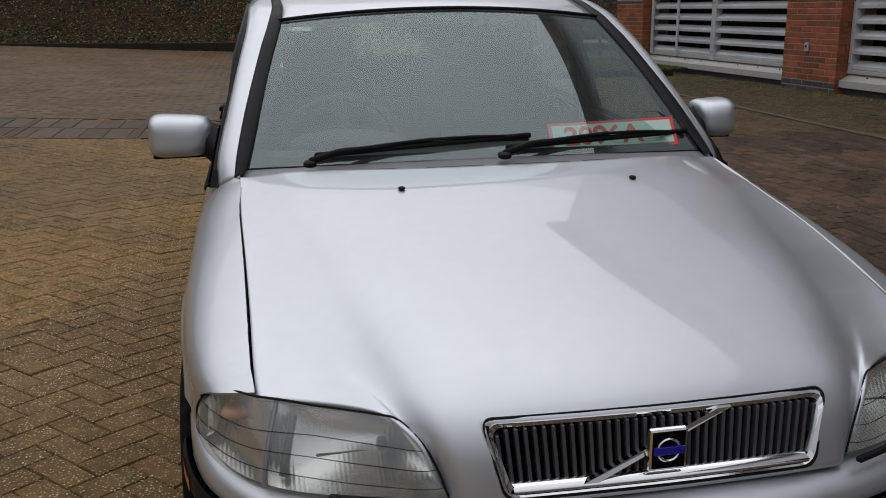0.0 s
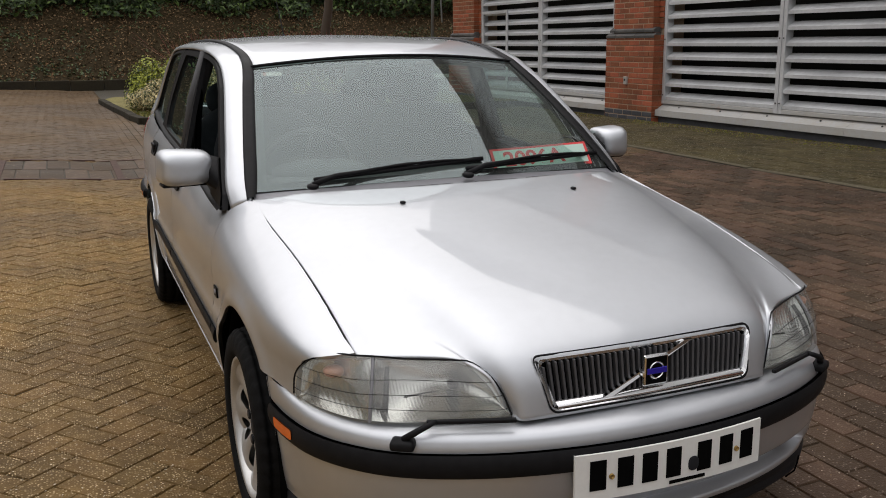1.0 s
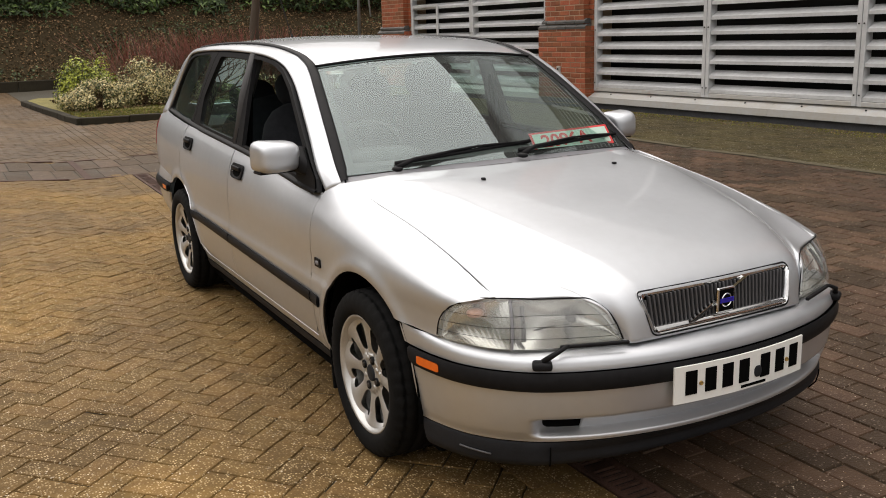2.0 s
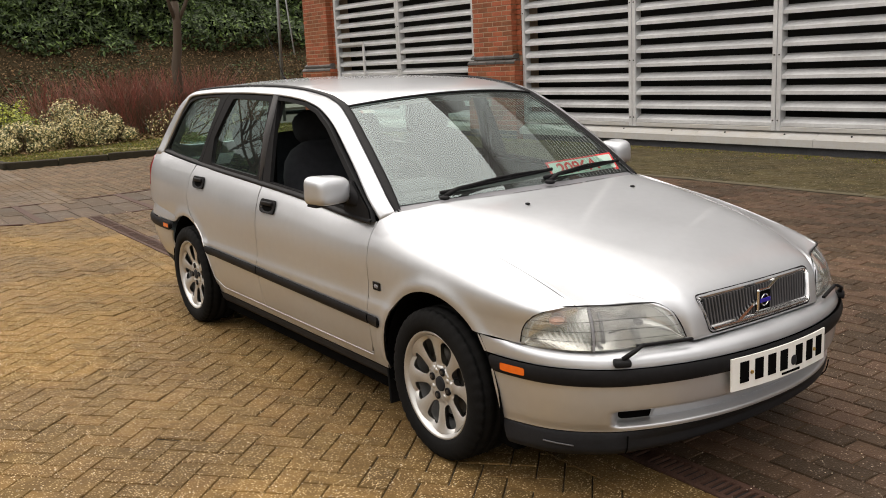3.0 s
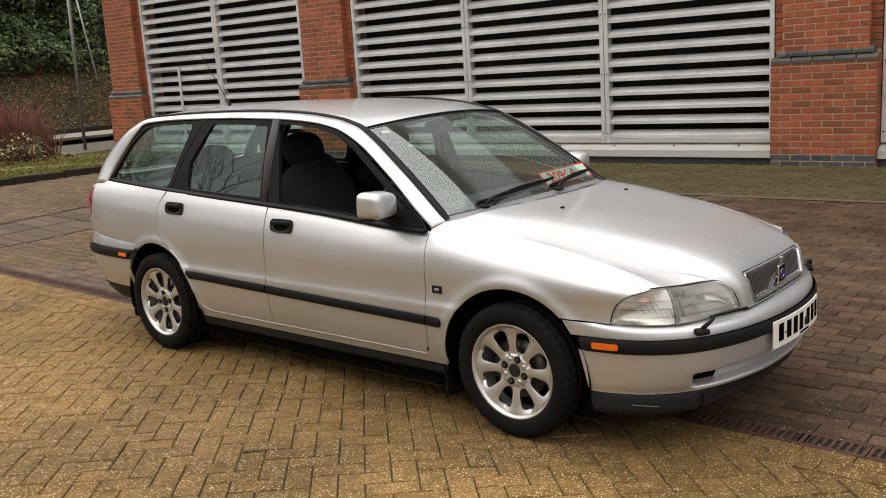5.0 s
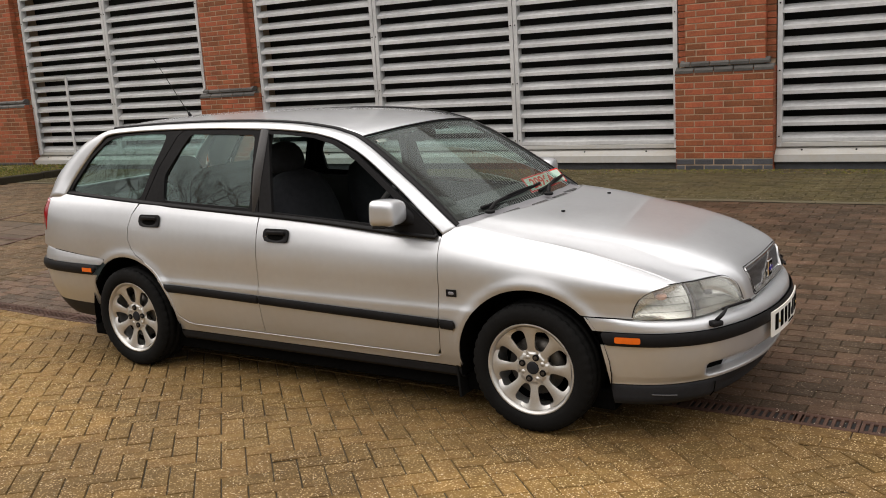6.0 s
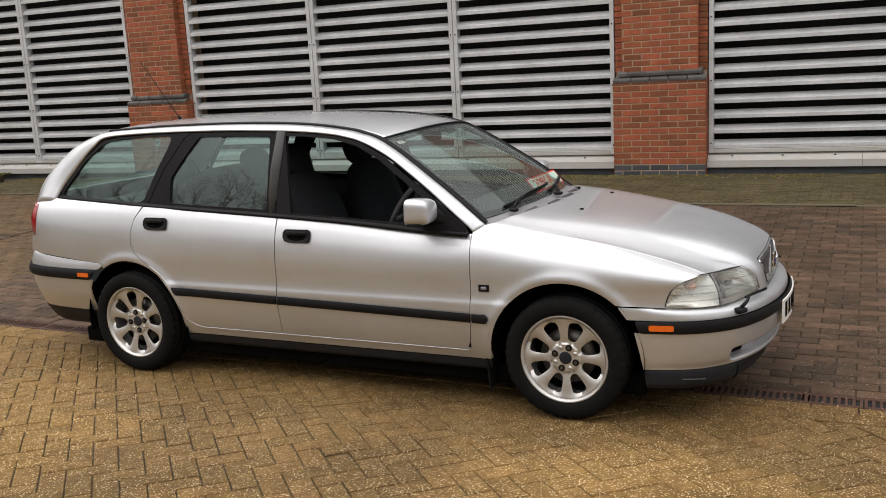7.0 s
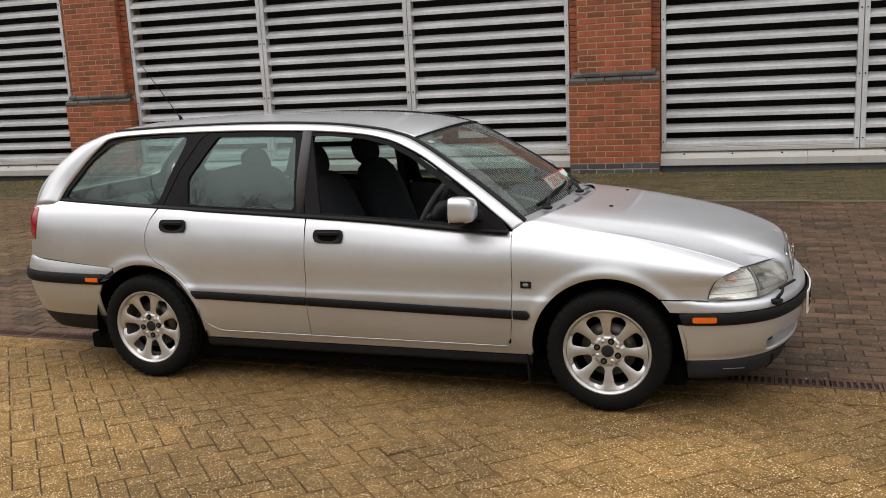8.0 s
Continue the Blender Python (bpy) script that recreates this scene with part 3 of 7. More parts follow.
def bank_z(x, y):
    k = min(max((y - BANK_Y) / 3.6, 0), 3)
    return 0.30 + 2.3 * min(k, 1) + 0.7 * max(0, k - 1) + 0.10 * noise.noise(Vector((x * 0.7, y * 0.7, 3)))


bx, by = np.linspace(-26, 40, 133), np.concatenate([np.linspace(BANK_Y, BANK_Y + 4, 17), np.linspace(BANK_Y + 4.5, BANK_Y + 14, 10)])
bank = make("bank", [(x, y, bank_z(x, y)) for y in by for x in bx], [[j * 133 + i, j * 133 + i + 1, (j + 1) * 133 + i + 1, (j + 1) * 133 + i] for j in range(len(by) - 1) for i in range(132)], LITTER)
tagged(bank, "steep bank covered with brown leaf litter and ivy", "bank", kind="structure")
bank_kerb = tagged(new("bank_kerb"), "low dark kerb at the foot of the bank", "kerb", kind="structure")
stone = None
for i in range(70):
    if stone is None:
        first = part("kerb_stone", box_bm((0.9, 0.14, 0.42), (0, 0, 0), 0.02), KERB, bank_kerb)
        stone, ob = first.data, first
    else:
        ob = new("kerb_stone", stone)
        ob.parent = bank_kerb
    x = -25 + 0.91 * i
    ob.matrix_basis = pose(x, BANK_Y - 0.05 + 0.02 * math.sin(i * 1.7), ground_z(max(-20, min(x, 30)), 20) * 0.3 + 0.16, 0, 0, random.uniform(-0.6, 0.6))

# ---- the car: its surfaces ----
# Nose towards -y, origin under the middle of the front axle.
REAR = 2.562
top_edge = curve_through([(-0.70, 0.655, 0.672), (-0.62, 0.662, 0.692), (-0.39, 0.668, 0.762), (-0.14, 0.675, 0.82), (0.12, 0.685, 0.861), (0.394, 0.69, 0.902), (0.47, 0.715, 0.89),
                          (0.58, 0.748, 0.868), (0.83, 0.752, 0.884), (1.14, 0.755, 0.907), (1.57, 0.757, 0.929), (2.43, 0.757, 0.968), (2.8, 0.741, 0.987), (3.0, 0.728, 0.997), (3.12, 0.717, 1.003), (3.2, 0.706, 1.008), (3.32, 0.692, 1.013), (3.5, 0.67, 1.02)])
flank = curve_through([(0.15, 0.745), (0.22, 0.772), (0.27, 0.789), (0.31, 0.801), (0.36, 0.812), (0.44, 0.823), (0.50, 0.828), (0.535, 0.828), (0.565, 0.8215), (0.62, 0.820), (0.68, 0.8215), (0.74, 0.819), (0.80, 0.810), (0.85, 0.796), (0.89, 0.781), (0.93, 0.760)])
waist = curve_through([(-0.75, 0.24), (-0.63, 0.13), (-0.53, 0.08), (-0.46, 0.054), (-0.33, 0.028), (-0.2, 0.014), (0.0, 0.004), (0.3, 0.0), (2.2, 0.0), (2.7, 0.007), (3.0, 0.018), (3.2, 0.032), (3.32, 0.05), (3.42, 0.085), (3.5, 0.15)])


def flank_x(y, z):
    """Half the car's width at a place on its side, below the windows."""
    tx, tz = top_edge(y)
    zz = z if z < 0.62 else 0.62 + (z - 0.62) * 0.31 / max(tz - 0.62, 0.04)
    r = min(max((zz - 0.62) / 0.31, 0), 1.05)
    w = flank(zz) - waist(y) * (1 - 0.75 * r**2 - 0.22 * r**8) + (tx - 0.760) * r**5.0
    for c in (0.0, REAR):
        d = math.hypot(y - c, z - 0.30)
        w += 0.010 * math.exp(-(((d - 0.375) / 0.03) ** 2)) * (1 if z > 0.3 else 0.5)
    return w


def cabin_x(y, z):
    """Half the width of the windows' plane."""
    k = (z - 0.93) / 0.41
    w = 0.757 - 0.117 * math.copysign(abs(k) ** 1.1, k)
    return w - float(np.interp(y, [2.2, 2.8, 3.2, 3.5], [0, 0.02, 0.045, 0.08]))


def on_flank(s, proud=0.0):
    return lambda y, z: Vector((s * (flank_x(y, z) + proud), y, z))


def on_cabin(s, proud=0.0):
    return lambda y, z: Vector((s * (cabin_x(y, z) + proud), y, z))


def belt(y0, y1, n=10):
    return [(y0 + (y1 - y0) * i / n, top_edge(y0 + (y1 - y0) * i / n)[1] - 0.004) for i in range(n + 1)]


car = tagged(new("estate_car"), "silver estate car with black trim on wet block paving", "car")

WING_EDGE = [(y, z + 0.0048) for y, z in belt(-0.60, 0.43, 16)]
DOOR_FRONT = [(0.455, 0.862), (0.448, 0.76), (0.446, 0.627), (0.456, 0.42), (0.464, 0.345), (0.478, 0.318), (0.51, 0.306)]
DOOR_GAP = [(1.550, 0.928), (1.547, 0.80), (1.549, 0.60), (1.552, 0.459), (1.548, 0.308)]
DOOR_BACK = [(2.462, 0.966), (2.505, 0.90), (2.527, 0.83), (2.527, 0.76), (2.505, 0.715), (2.465, 0.68), (2.415, 0.655)] + arc(REAR, 0.30, 0.378, 115, 158, 8) + [(2.175, 0.355), (2.135, 0.322), (2.085, 0.308)]
G = 0.0015
for s in (-1, 1):
    panel("front_wing", shrink(WING_EDGE + [(0.455, 0.872)] + DOOR_FRONT[:-2] + [(0.468, 0.262), (0.41, 0.262)] + arc(0, 0.30, 0.358, -5, 132, 22) + [(-0.30, 0.563), (-0.455, 0.558), (-0.462, 0.60), (-0.474, 0.632), (-0.50, 0.66), (-0.535, 0.678)], G), on_flank(s), (0.02, 0.011), PAINT, car)
    panel("front_door", shrink([(0.52, 0.8625), (0.58, 0.865)] + belt(0.66, 1.548, 9) + DOOR_GAP[1:] + [DOOR_FRONT[-1]] + DOOR_FRONT[-2::-1], G), on_flank(s), (0.05, 0.022), PAINT, car)
    panel("rear_door", shrink(belt(1.552, 2.455, 8) + DOOR_BACK[1:] + DOOR_GAP[:0:-1], G), on_flank(s), (0.022, 0.012), PAINT, car)
    panel("rear_quarter_panel", shrink([(2.462, 0.966)] + belt(2.55, 3.23, 8) + [(3.285, 0.990), (3.303, 0.970), (3.308, 0.88), (3.322, 0.785), (3.350, 0.775), (3.375, 0.69), (3.28, 0.674), (3.0, 0.652), (2.76, 0.635)] + arc(REAR, 0.30, 0.36, 58, 165, 20)[0:] + arc(REAR, 0.30, 0.378, 158, 115, 8) + [(2.415, 0.655), (2.465, 0.68), (2.505, 0.715), (2.527, 0.76), (2.527, 0.83), (2.505, 0.90)], G), on_flank(s), (0.02, 0.011), PAINT, car)
    panel("sill", [(0.365, 0.26), (0.47, 0.316), (2.08, 0.316), (2.15, 0.345), (2.18, 0.382), (2.205, 0.45), (2.232, 0.452), (2.207, 0.36), (2.205, 0.258)], on_flank(s, -0.005), (0.08, 0.02), PAINT, car)
    panel("sill_cover", [(0.368, 0.165), (0.365, 0.256), (2.203, 0.254), (2.20, 0.165)], lambda y, z: Vector((s * (flank_x(y, z) - 0.002 - 2.2 * max(0, 0.205 - z)), y, z)), (0.1, 0.02), GREY_PLASTIC, car, "black plastic sill cover")
    # Thin rod added so that its shape draws a highlight along the lower door edge.
    part("sill_lip", tube([(s * (flank_x(y, z) + 0.0005), y, z) for y, z in [(y, 0.3025) for y in np.linspace(0.478, 2.075, 24)] + [(2.115, 0.309), (2.15, 0.325), (2.18, 0.349)] + arc(REAR, 0.30, 0.3785, 164, 116, 10)], 0.0026, 6), PAINT, car, smooth=True)
    # near-black sheet standing in for the shade behind the shut lines
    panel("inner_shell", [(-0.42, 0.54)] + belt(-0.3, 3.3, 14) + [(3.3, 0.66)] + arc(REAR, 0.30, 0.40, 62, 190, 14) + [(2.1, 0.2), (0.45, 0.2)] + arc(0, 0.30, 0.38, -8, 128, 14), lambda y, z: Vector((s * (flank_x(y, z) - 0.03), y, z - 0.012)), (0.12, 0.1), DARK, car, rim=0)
    # rubbing strips
    for y0, y1 in ((0.366, 0.443), (0.452, 1.544), (1.555, 2.215)):
        z0, z1 = [0.469 + 0.0205 * (y - 0.36) for y in (y0, y1)]
        tip = 0.022 if y0 < 0.4 else 0.0
        end = 0.03 if y1 > 2 else 0.0
        panel("rubbing_strip", [(y0 + tip * 0.4, z0 - 0.023), (y0, z0 - 0.01), (y0, z0 + 0.01), (y0 + tip * 0.4, z0 + 0.022), (y1 + end, z1 + 0.022), (y1 + end * 0.6, z1), (y1, z1 - 0.023)],
              lambda y, z: Vector((s * (flank_x(y, z) + 0.013 - 12 * (z - (0.469 + 0.0205 * (y - 0.36))) ** 2), y, z)), (0.12, 0.009), PLASTIC, car, "black rubbing strip", rim=0.012)
    panel("wing_badge", [(0.353, 0.601), (0.353, 0.633), (0.405, 0.633), (0.405, 0.601)], on_flank(s, 0.005), (0.03, 0.02), PLASTIC, car, "small dark indicator repeater", rim=0.006)
    part("repeater_lens", blob((0.008, 0.030, 0.016), (s * (flank_x(0.379, 0.617) + 0.004), 0.379, 0.617), 3.0, 12), COWL, car, "pale repeater lens", smooth=True)
    # door handles: a bezel, a near-black patch as the hollow's shade, and a pull
    for y0, z0 in ((1.413, 0.834), (2.348, 0.877)):
        shape = [(y0 + a * 0.082 + (0.012 if a > 0 and b < 0 else 0) * 0, z0 + b * 0.033) for a, b in ((-1, -0.4), (-0.93, -0.85), (-0.8, -1), (0.55, -1), (0.85, -0.8), (1, -0.2), (1, 0.5), (0.9, 0.9), (0.75, 1), (-0.8, 1), (-0.95, 0.8), (-1, 0.4))]
        bezel = panel("door_handle", shape, lambda y, z: Vector((s * (flank_x(y, z) + 0.010 - 0.008 * math.exp(-((((y - y0) / 0.058) ** 2 + ((z - z0 + 0.007) / 0.019) ** 2) ** 2))), y, z)), (0.01, 0.006), PLASTIC, car, "recessed black door handle", rim=0.008)
        panel("handle_hollow", [(y0 + a * 0.056, z0 - 0.008 + b * 0.017) for a, b in ((-1, -0.5), (-0.8, -1), (0.8, -1), (1, -0.5), (1, 0.6), (0.8, 1), (-0.8, 1), (-1, 0.6))], on_flank(s, 0.0062), (0.03, 0.02), DARK, bezel, rim=0)
        pull = box_bm((0.012, 0.118, 0.020), (s * (flank_x(y0, z0) + 0.011), y0 - 0.004, z0 + 0.014), 0.005)
        part("handle_pull", pull, PLASTIC, bezel, smooth=True)
        if s < 0 and y0 < 2:
            lock = lathe([(0.0, 0.0001), (-0.004, 0.008), (0.002, 0.009)], 12)
            bmesh.ops.transform(lock, matrix=Matrix.Translation((s * (flank_x(y0, z0) + 0.008), y0 + 0.062, z0 - 0.012)), verts=lock.verts)
            part("door_lock", lock, CHROME, bezel)

# ---- bonnet ----
BONNET = [
    [(0, 0.215, 0.935), (0, 0.05, 0.917), (0, -0.2, 0.879), (0, -0.4, 0.841), (0, -0.55, 0.805), (0, -0.66, 0.770), (0, -0.735, 0.737), (0, -0.785, 0.706), (0, -0.808, 0.68), (0, -0.820, 0.63), (0, -0.827, 0.58), (0, -0.83, 0.560)],
    [(0.22, 0.225, 0.934), (0.21, 0.05, 0.915), (0.20, -0.2, 0.877), (0.19, -0.4, 0.839), (0.18, -0.55, 0.803), (0.175, -0.66, 0.768), (0.17, -0.733, 0.735), (0.17, -0.782, 0.704), (0.17, -0.804, 0.68), (0.17, -0.816, 0.63), (0.17, -0.824, 0.58), (0.17, -0.827, 0.560)],
    [(0.42, 0.265, 0.931), (0.41, 0.06, 0.911), (0.38, -0.18, 0.875), (0.35, -0.4, 0.835), (0.325, -0.57, 0.794), (0.31, -0.68, 0.754), (0.305, -0.745, 0.724), (0.302, -0.785, 0.696), (0.300, -0.803, 0.67), (0.298, -0.812, 0.63), (0.295, -0.819, 0.58), (0.293, -0.821, 0.560)],
    [(0.545, 0.31, 0.924), (0.53, 0.1, 0.902), (0.49, -0.15, 0.866), (0.45, -0.4, 0.822), (0.415, -0.58, 0.778), (0.385, -0.70, 0.730), (0.366, -0.765, 0.70), (0.355, -0.79, 0.672), (0.348, -0.803, 0.63), (0.342, -0.812, 0.58), (0.338, -0.815, 0.560)],
    [(0.598, 0.335, 0.915), (0.578, 0.1, 0.888), (0.54, -0.15, 0.848), (0.50, -0.4, 0.800), (0.465, -0.56, 0.755), (0.437, -0.66, 0.716), (0.407, -0.722, 0.698), (0.396, -0.756, 0.674), (0.376, -0.780, 0.63), (0.361, -0.791, 0.59), (0.352, -0.798, 0.56)],
    [(0.620, 0.35, 0.911), (0.603, 0.1, 0.880), (0.57, -0.15, 0.839), (0.533, -0.39, 0.792), (0.502, -0.54, 0.748), (0.475, -0.63, 0.714), (0.452, -0.69, 0.702), (0.426, -0.73, 0.691), (0.394, -0.767, 0.660)],
    [(0.642, 0.36, 0.908), (0.628, 0.1, 0.872), (0.60, -0.15, 0.830), (0.57, -0.38, 0.784), (0.54, -0.52, 0.743), (0.51, -0.6, 0.717), (0.487, -0.66, 0.703), (0.462, -0.705, 0.691)],
    [(0.665, 0.372, 0.905), (0.655, 0.1, 0.865), (0.640, -0.15, 0.821), (0.618, -0.38, 0.772), (0.595, -0.50, 0.736), (0.572, -0.575, 0.711), (0.55, -0.645, 0.688)],
    [(0.687, 0.390, 0.902), (0.6825, 0.12, 0.8605), (0.672, -0.14, 0.8195), (0.664, -0.39, 0.7615), (0.661, -0.52, 0.7245), (0.657, -0.605, 0.6915)],
]
sides = [along(c) for c in BONNET]
mirrored = [along([(-x, y, z) for x, y, z in c]) for c in BONNET[:0:-1]]
stations = mirrored + sides
n_long, n_across = 110, 9
bonnet_rows = []
for j in range(n_long + 1):
    f = curve_through([(i, *c(j / n_long)) for i, c in enumerate(stations)])
    bonnet_rows.append([Vector(f(i / n_across)) for i in range((len(stations) - 1) * n_across + 1)])
wide = len(bonnet_rows[0])


def in_grille(p):
    k = (p.z - 0.578) / 0.108
    return 0 < k < 1 and abs(p.x) < 0.264 + 0.033 * k and p.y < -0.7


skin = np.array(bonnet_rows)
for _ in range(46):
    skin[1:-1, 1:-1] = skin[1:-1, 1:-1] * 0.5 + (skin[:-2, 1:-1] + skin[2:, 1:-1] + skin[1:-1, :-2] + skin[1:-1, 2:]) * 0.125
bonnet_verts = [Vector(p) for p in skin.reshape(-1, 3)]
bonnet_faces = [[j * wide + i, (j + 1) * wide + i, (j + 1) * wide + i + 1, j * wide + i + 1] for j in range(n_long) for i in range(wide - 1)]
bonnet_faces = [f for f in bonnet_faces if not in_grille(sum((bonnet_verts[i] for i in f), Vector()) / 4)]
nose_skin = skin.reshape(-1, 3)
nose_skin = nose_skin[(nose_skin[:, 1] < -0.7) & (np.abs(nose_skin[:, 0]) < 0.36)]


def nose_y(x, z):
    far2 = (nose_skin[:, 0] - x) ** 2 + (nose_skin[:, 2] - z) ** 2
    close = np.argsort(far2)[:5]
    weight = 1 / (far2[close] + 1e-6)
    return float((nose_skin[close, 1] * weight).sum() / weight.sum())


uses = np.bincount(np.array(bonnet_faces).ravel(), minlength=len(bonnet_verts))
for i, p in enumerate(bonnet_verts):
    near_mouth = p.y < -0.7 and 0.55 < p.z < 0.73 and abs(p.x) < 0.34
    if near_mouth and 0 < uses[i] < 4 and i % wide not in (0, wide - 1) and i // wide < n_long:
        k = min(max((p.z - 0.578) / 0.108, 0), 1)
        side_x = math.copysign(0.264 + 0.033 * k, p.x)
        gaps = [abs(abs(p.x) - abs(side_x)), abs(p.z - 0.578), abs(p.z - 0.686)]
        way_ = gaps.index(min(gaps))
        if way_ == 0:
            p.x = side_x
        else:
            p.z = (0.578, 0.686)[way_ - 1]
        p.y = nose_y(p.x, p.z)
bonnet = make("bonnet", bonnet_verts, [f[::-1] for f in bonnet_faces] if (bonnet_verts[wide] - bonnet_verts[0]).cross(bonnet_verts[1] - bonnet_verts[0]).z < 0 else bonnet_faces, PAINT, car)
mod = bonnet.modifiers.new("thickness", "SOLIDIFY")
mod.thickness, mod.offset = 0.010, -1
for s in (-1, 1):
    part("washer_jet", blob((0.017, 0.022, 0.009), (s * 0.297, 0.052, 0.917), n=10), PLASTIC, bonnet, "small black washer jet", smooth=True)

# ---- grille ----


grille = part("grille", box_bm((0.585, 0.012, 0.108), (0, -0.772, 0.632), 0.004), DARK, car, "black vertical-bar grille in a chrome surround")
grille.location.x = 0.005


def ring_points(grow, k=6):
    """A rounded, slightly tapering frame of the grille's outline."""
    pts = []
    corners = [(0.306 + grow, 0.693 + grow), (-0.306 - grow, 0.693 + grow), (-0.273 - grow, 0.570 - grow), (0.273 + grow, 0.570 - grow)]
    for i, c in enumerate(corners):
        a, b = Vector(corners[i - 1]), Vector(corners[(i + 1) % 4])
        c = Vector(c)
        r = 0.022
        p, q = c + (a - c).normalized() * r, c + (b - c).normalized() * r
        for j in range(k + 1):
            t = j / k
            pts.append(p * (1 - t) ** 2 + c * 2 * t * (1 - t) + q * t**2)
    out = []
    for a, b in zip(pts, pts[1:] + pts[:1]):
        m = max(1, int((b - a).length / 0.03))
        out += [a.lerp(b, i / m) for i in range(m)]
    return out


def frame_ring(name, grow0, grow1, depth, mat, parent, label=""):
    inner, outer = ring_points(grow0), ring_points(grow1)
    n = min(len(inner), len(outer))
    inner, outer = inner[:n], outer[:n]
    layers = [[Vector((p.x, nose_y(p.x, p.y) + depth[0], p.y)) for p in inner], [Vector((p.x, nose_y(p.x, p.y) + depth[1] + 0.006, p.y)) for p in inner],
              [Vector((p.x, nose_y(p.x, p.y) + depth[1], p.y)) for p in outer], [Vector((p.x, nose_y(p.x, p.y) + depth[2], p.y)) for p in outer]]
    verts = [p for l in layers for p in l]
    faces = [[l * n + i, l * n + (i + 1) % n, (l + 1) * n + (i + 1) % n, (l + 1) * n + i] for l in range(3) for i in range(n)]
    return make(name, verts, faces, mat, parent, label, smooth=False)


frame_ring("grille_gasket", -0.005, 0.003, (0.03, -0.003, 0.006), PLASTIC, grille)
frame_ring("grille_surround", -0.0115, -0.0045, (0.035, -0.006, 0.02), CHROME, grille, "chrome grille surround")
make("grille_lower_strip", [Vector((x, nose_y(x, z) + d, z)) for x in np.linspace(-0.262, 0.262, 21) for z, d in ((0.580, -0.006), (0.586, -0.008), (0.592, 0.012))], [[3 * i + j, 3 * i + 3 + j, 3 * i + 4 + j, 3 * i + 1 + j] for i in range(20) for j in range(2)], CHROME, grille, "chrome strip along the grille's foot")
bar_mesh = None
for i in range(37):
    x = -0.279 + 0.558 * i / 36
    if bar_mesh is None:
        first = part("grille_bar", box_bm((0.0062, 0.016, 0.092), (0, 0, 0), 0.0015, segments=1), BAR_GREY, grille)
        bar_mesh, bar = first.data, first
    else:
        bar = new("grille_bar", bar_mesh)
        bar.parent = grille
    bar.matrix_basis = pose(x, nose_y(x, 0.635) + 0.016, 0.634, -7, 6 * x / 0.28, 0)
    bar.scale = (1, 1, 1.0 if abs(x) < 0.27 else 0.8)
slash = [(-0.15, 0.585), (-0.124, 0.585), (0.124, 0.684), (0.098, 0.684)]
make("grille_slash", [Vector((x, nose_y(x, z) - 0.006 + d, z)) for d in (0, 0.012) for x, z in slash], [[0, 1, 2, 3], [4, 5, 6, 7], [0, 1, 5, 4], [1, 2, 6, 5], [2, 3, 7, 6], [3, 0, 4, 7]], CHROME, grille, "chrome diagonal bar across the grille", smooth=False)
badge = part("grille_badge", box_bm((0.068, 0.012, 0.076), (-0.002, -0.826, 0.634), 0.005), CHROME, grille, "square chrome badge with a blue bar")
part("badge_field", box_bm((0.058, 0.006, 0.066), (-0.002, -0.8305, 0.634), 0.002), DARK, badge)
ring = bmesh.new()
steps = 28
for i in range(steps):
    a, b = 2 * math.pi * i / steps, 2 * math.pi * (i + 1) / steps
    q = [ring.verts.new((-0.002 + r * math.sin(t), -0.8350 + (0.002 if r > 0.0215 or r < 0.0175 else 0), 0.634 + r * math.cos(t))) for t in (a, b) for r in (0.0165, 0.0195, 0.0225)]
    ring.faces.new((q[0], q[3], q[4], q[1]))
    ring.faces.new((q[1], q[4], q[5], q[2]))
part("badge_ring", ring, CHROME, badge)
part("badge_bar", box_bm((0.054, 0.004, 0.014), (-0.002, -0.8350, 0.634), 0.001), BLUE, badge, "blue enamel bar")

# ---- bumpers ----
PLAN = along([(-0.800, -0.235, 0), (-0.798, -0.33, 0), (-0.785, -0.44, 0), (-0.755, -0.55, 0), (-0.70, -0.645, 0), (-0.62, -0.727, 0), (-0.50, -0.795, 0), (-0.36, -0.845, 0), (-0.18, -0.880, 0), (0, -0.890, 0),
              (0.18, -0.880, 0), (0.36, -0.845, 0), (0.50, -0.795, 0), (0.62, -0.727, 0), (0.70, -0.645, 0), (0.755, -0.55, 0), (0.785, -0.44, 0), (0.798, -0.33, 0), (0.800, -0.235, 0)])
WRAP = sum(((PLAN((i + 1) / 400) - PLAN(i / 400)).length for i in range(400)))
depth_at = curve_through([(0.14, 0.16), (0.175, 0.085), (0.20, 0.045), (0.225, 0.034), (0.262, 0.028), (0.275, 0.034), (0.31, 0.020), (0.37, 0.008), (0.43, 0.002), (0.50, 0.0), (0.518, 0.002), (0.535, 0.010), (0.546, 0.027), (0.552, 0.050), (0.5565, 0.09)])


def on_bumper(proud=0.0, extra=None):
    def at(u, z):
        t = u / WRAP
        p, d = PLAN(t), PLAN(min(t + 0.002, 1)) - PLAN(max(t - 0.002, 0))
        n = Vector((d.y, -d.x, 0)).normalized()
        front = min(1, max(0, (-p.y - 0.35) / 0.35))
        inset = depth_at(z) * ((0.35 + 0.65 * front) if z < 0.5 else (0.06 + 0.94 * front))
        if extra:
            inset += extra(p.x, z)
        return Vector((p.x, p.y, z)) + n * (proud - inset) * (1 if n.dot(p - Vector((0, 0.4, 0))) > 0 else -1)
    return at


front_bumper = tagged(new("front_bumper"), "silver bumper with a black strip")
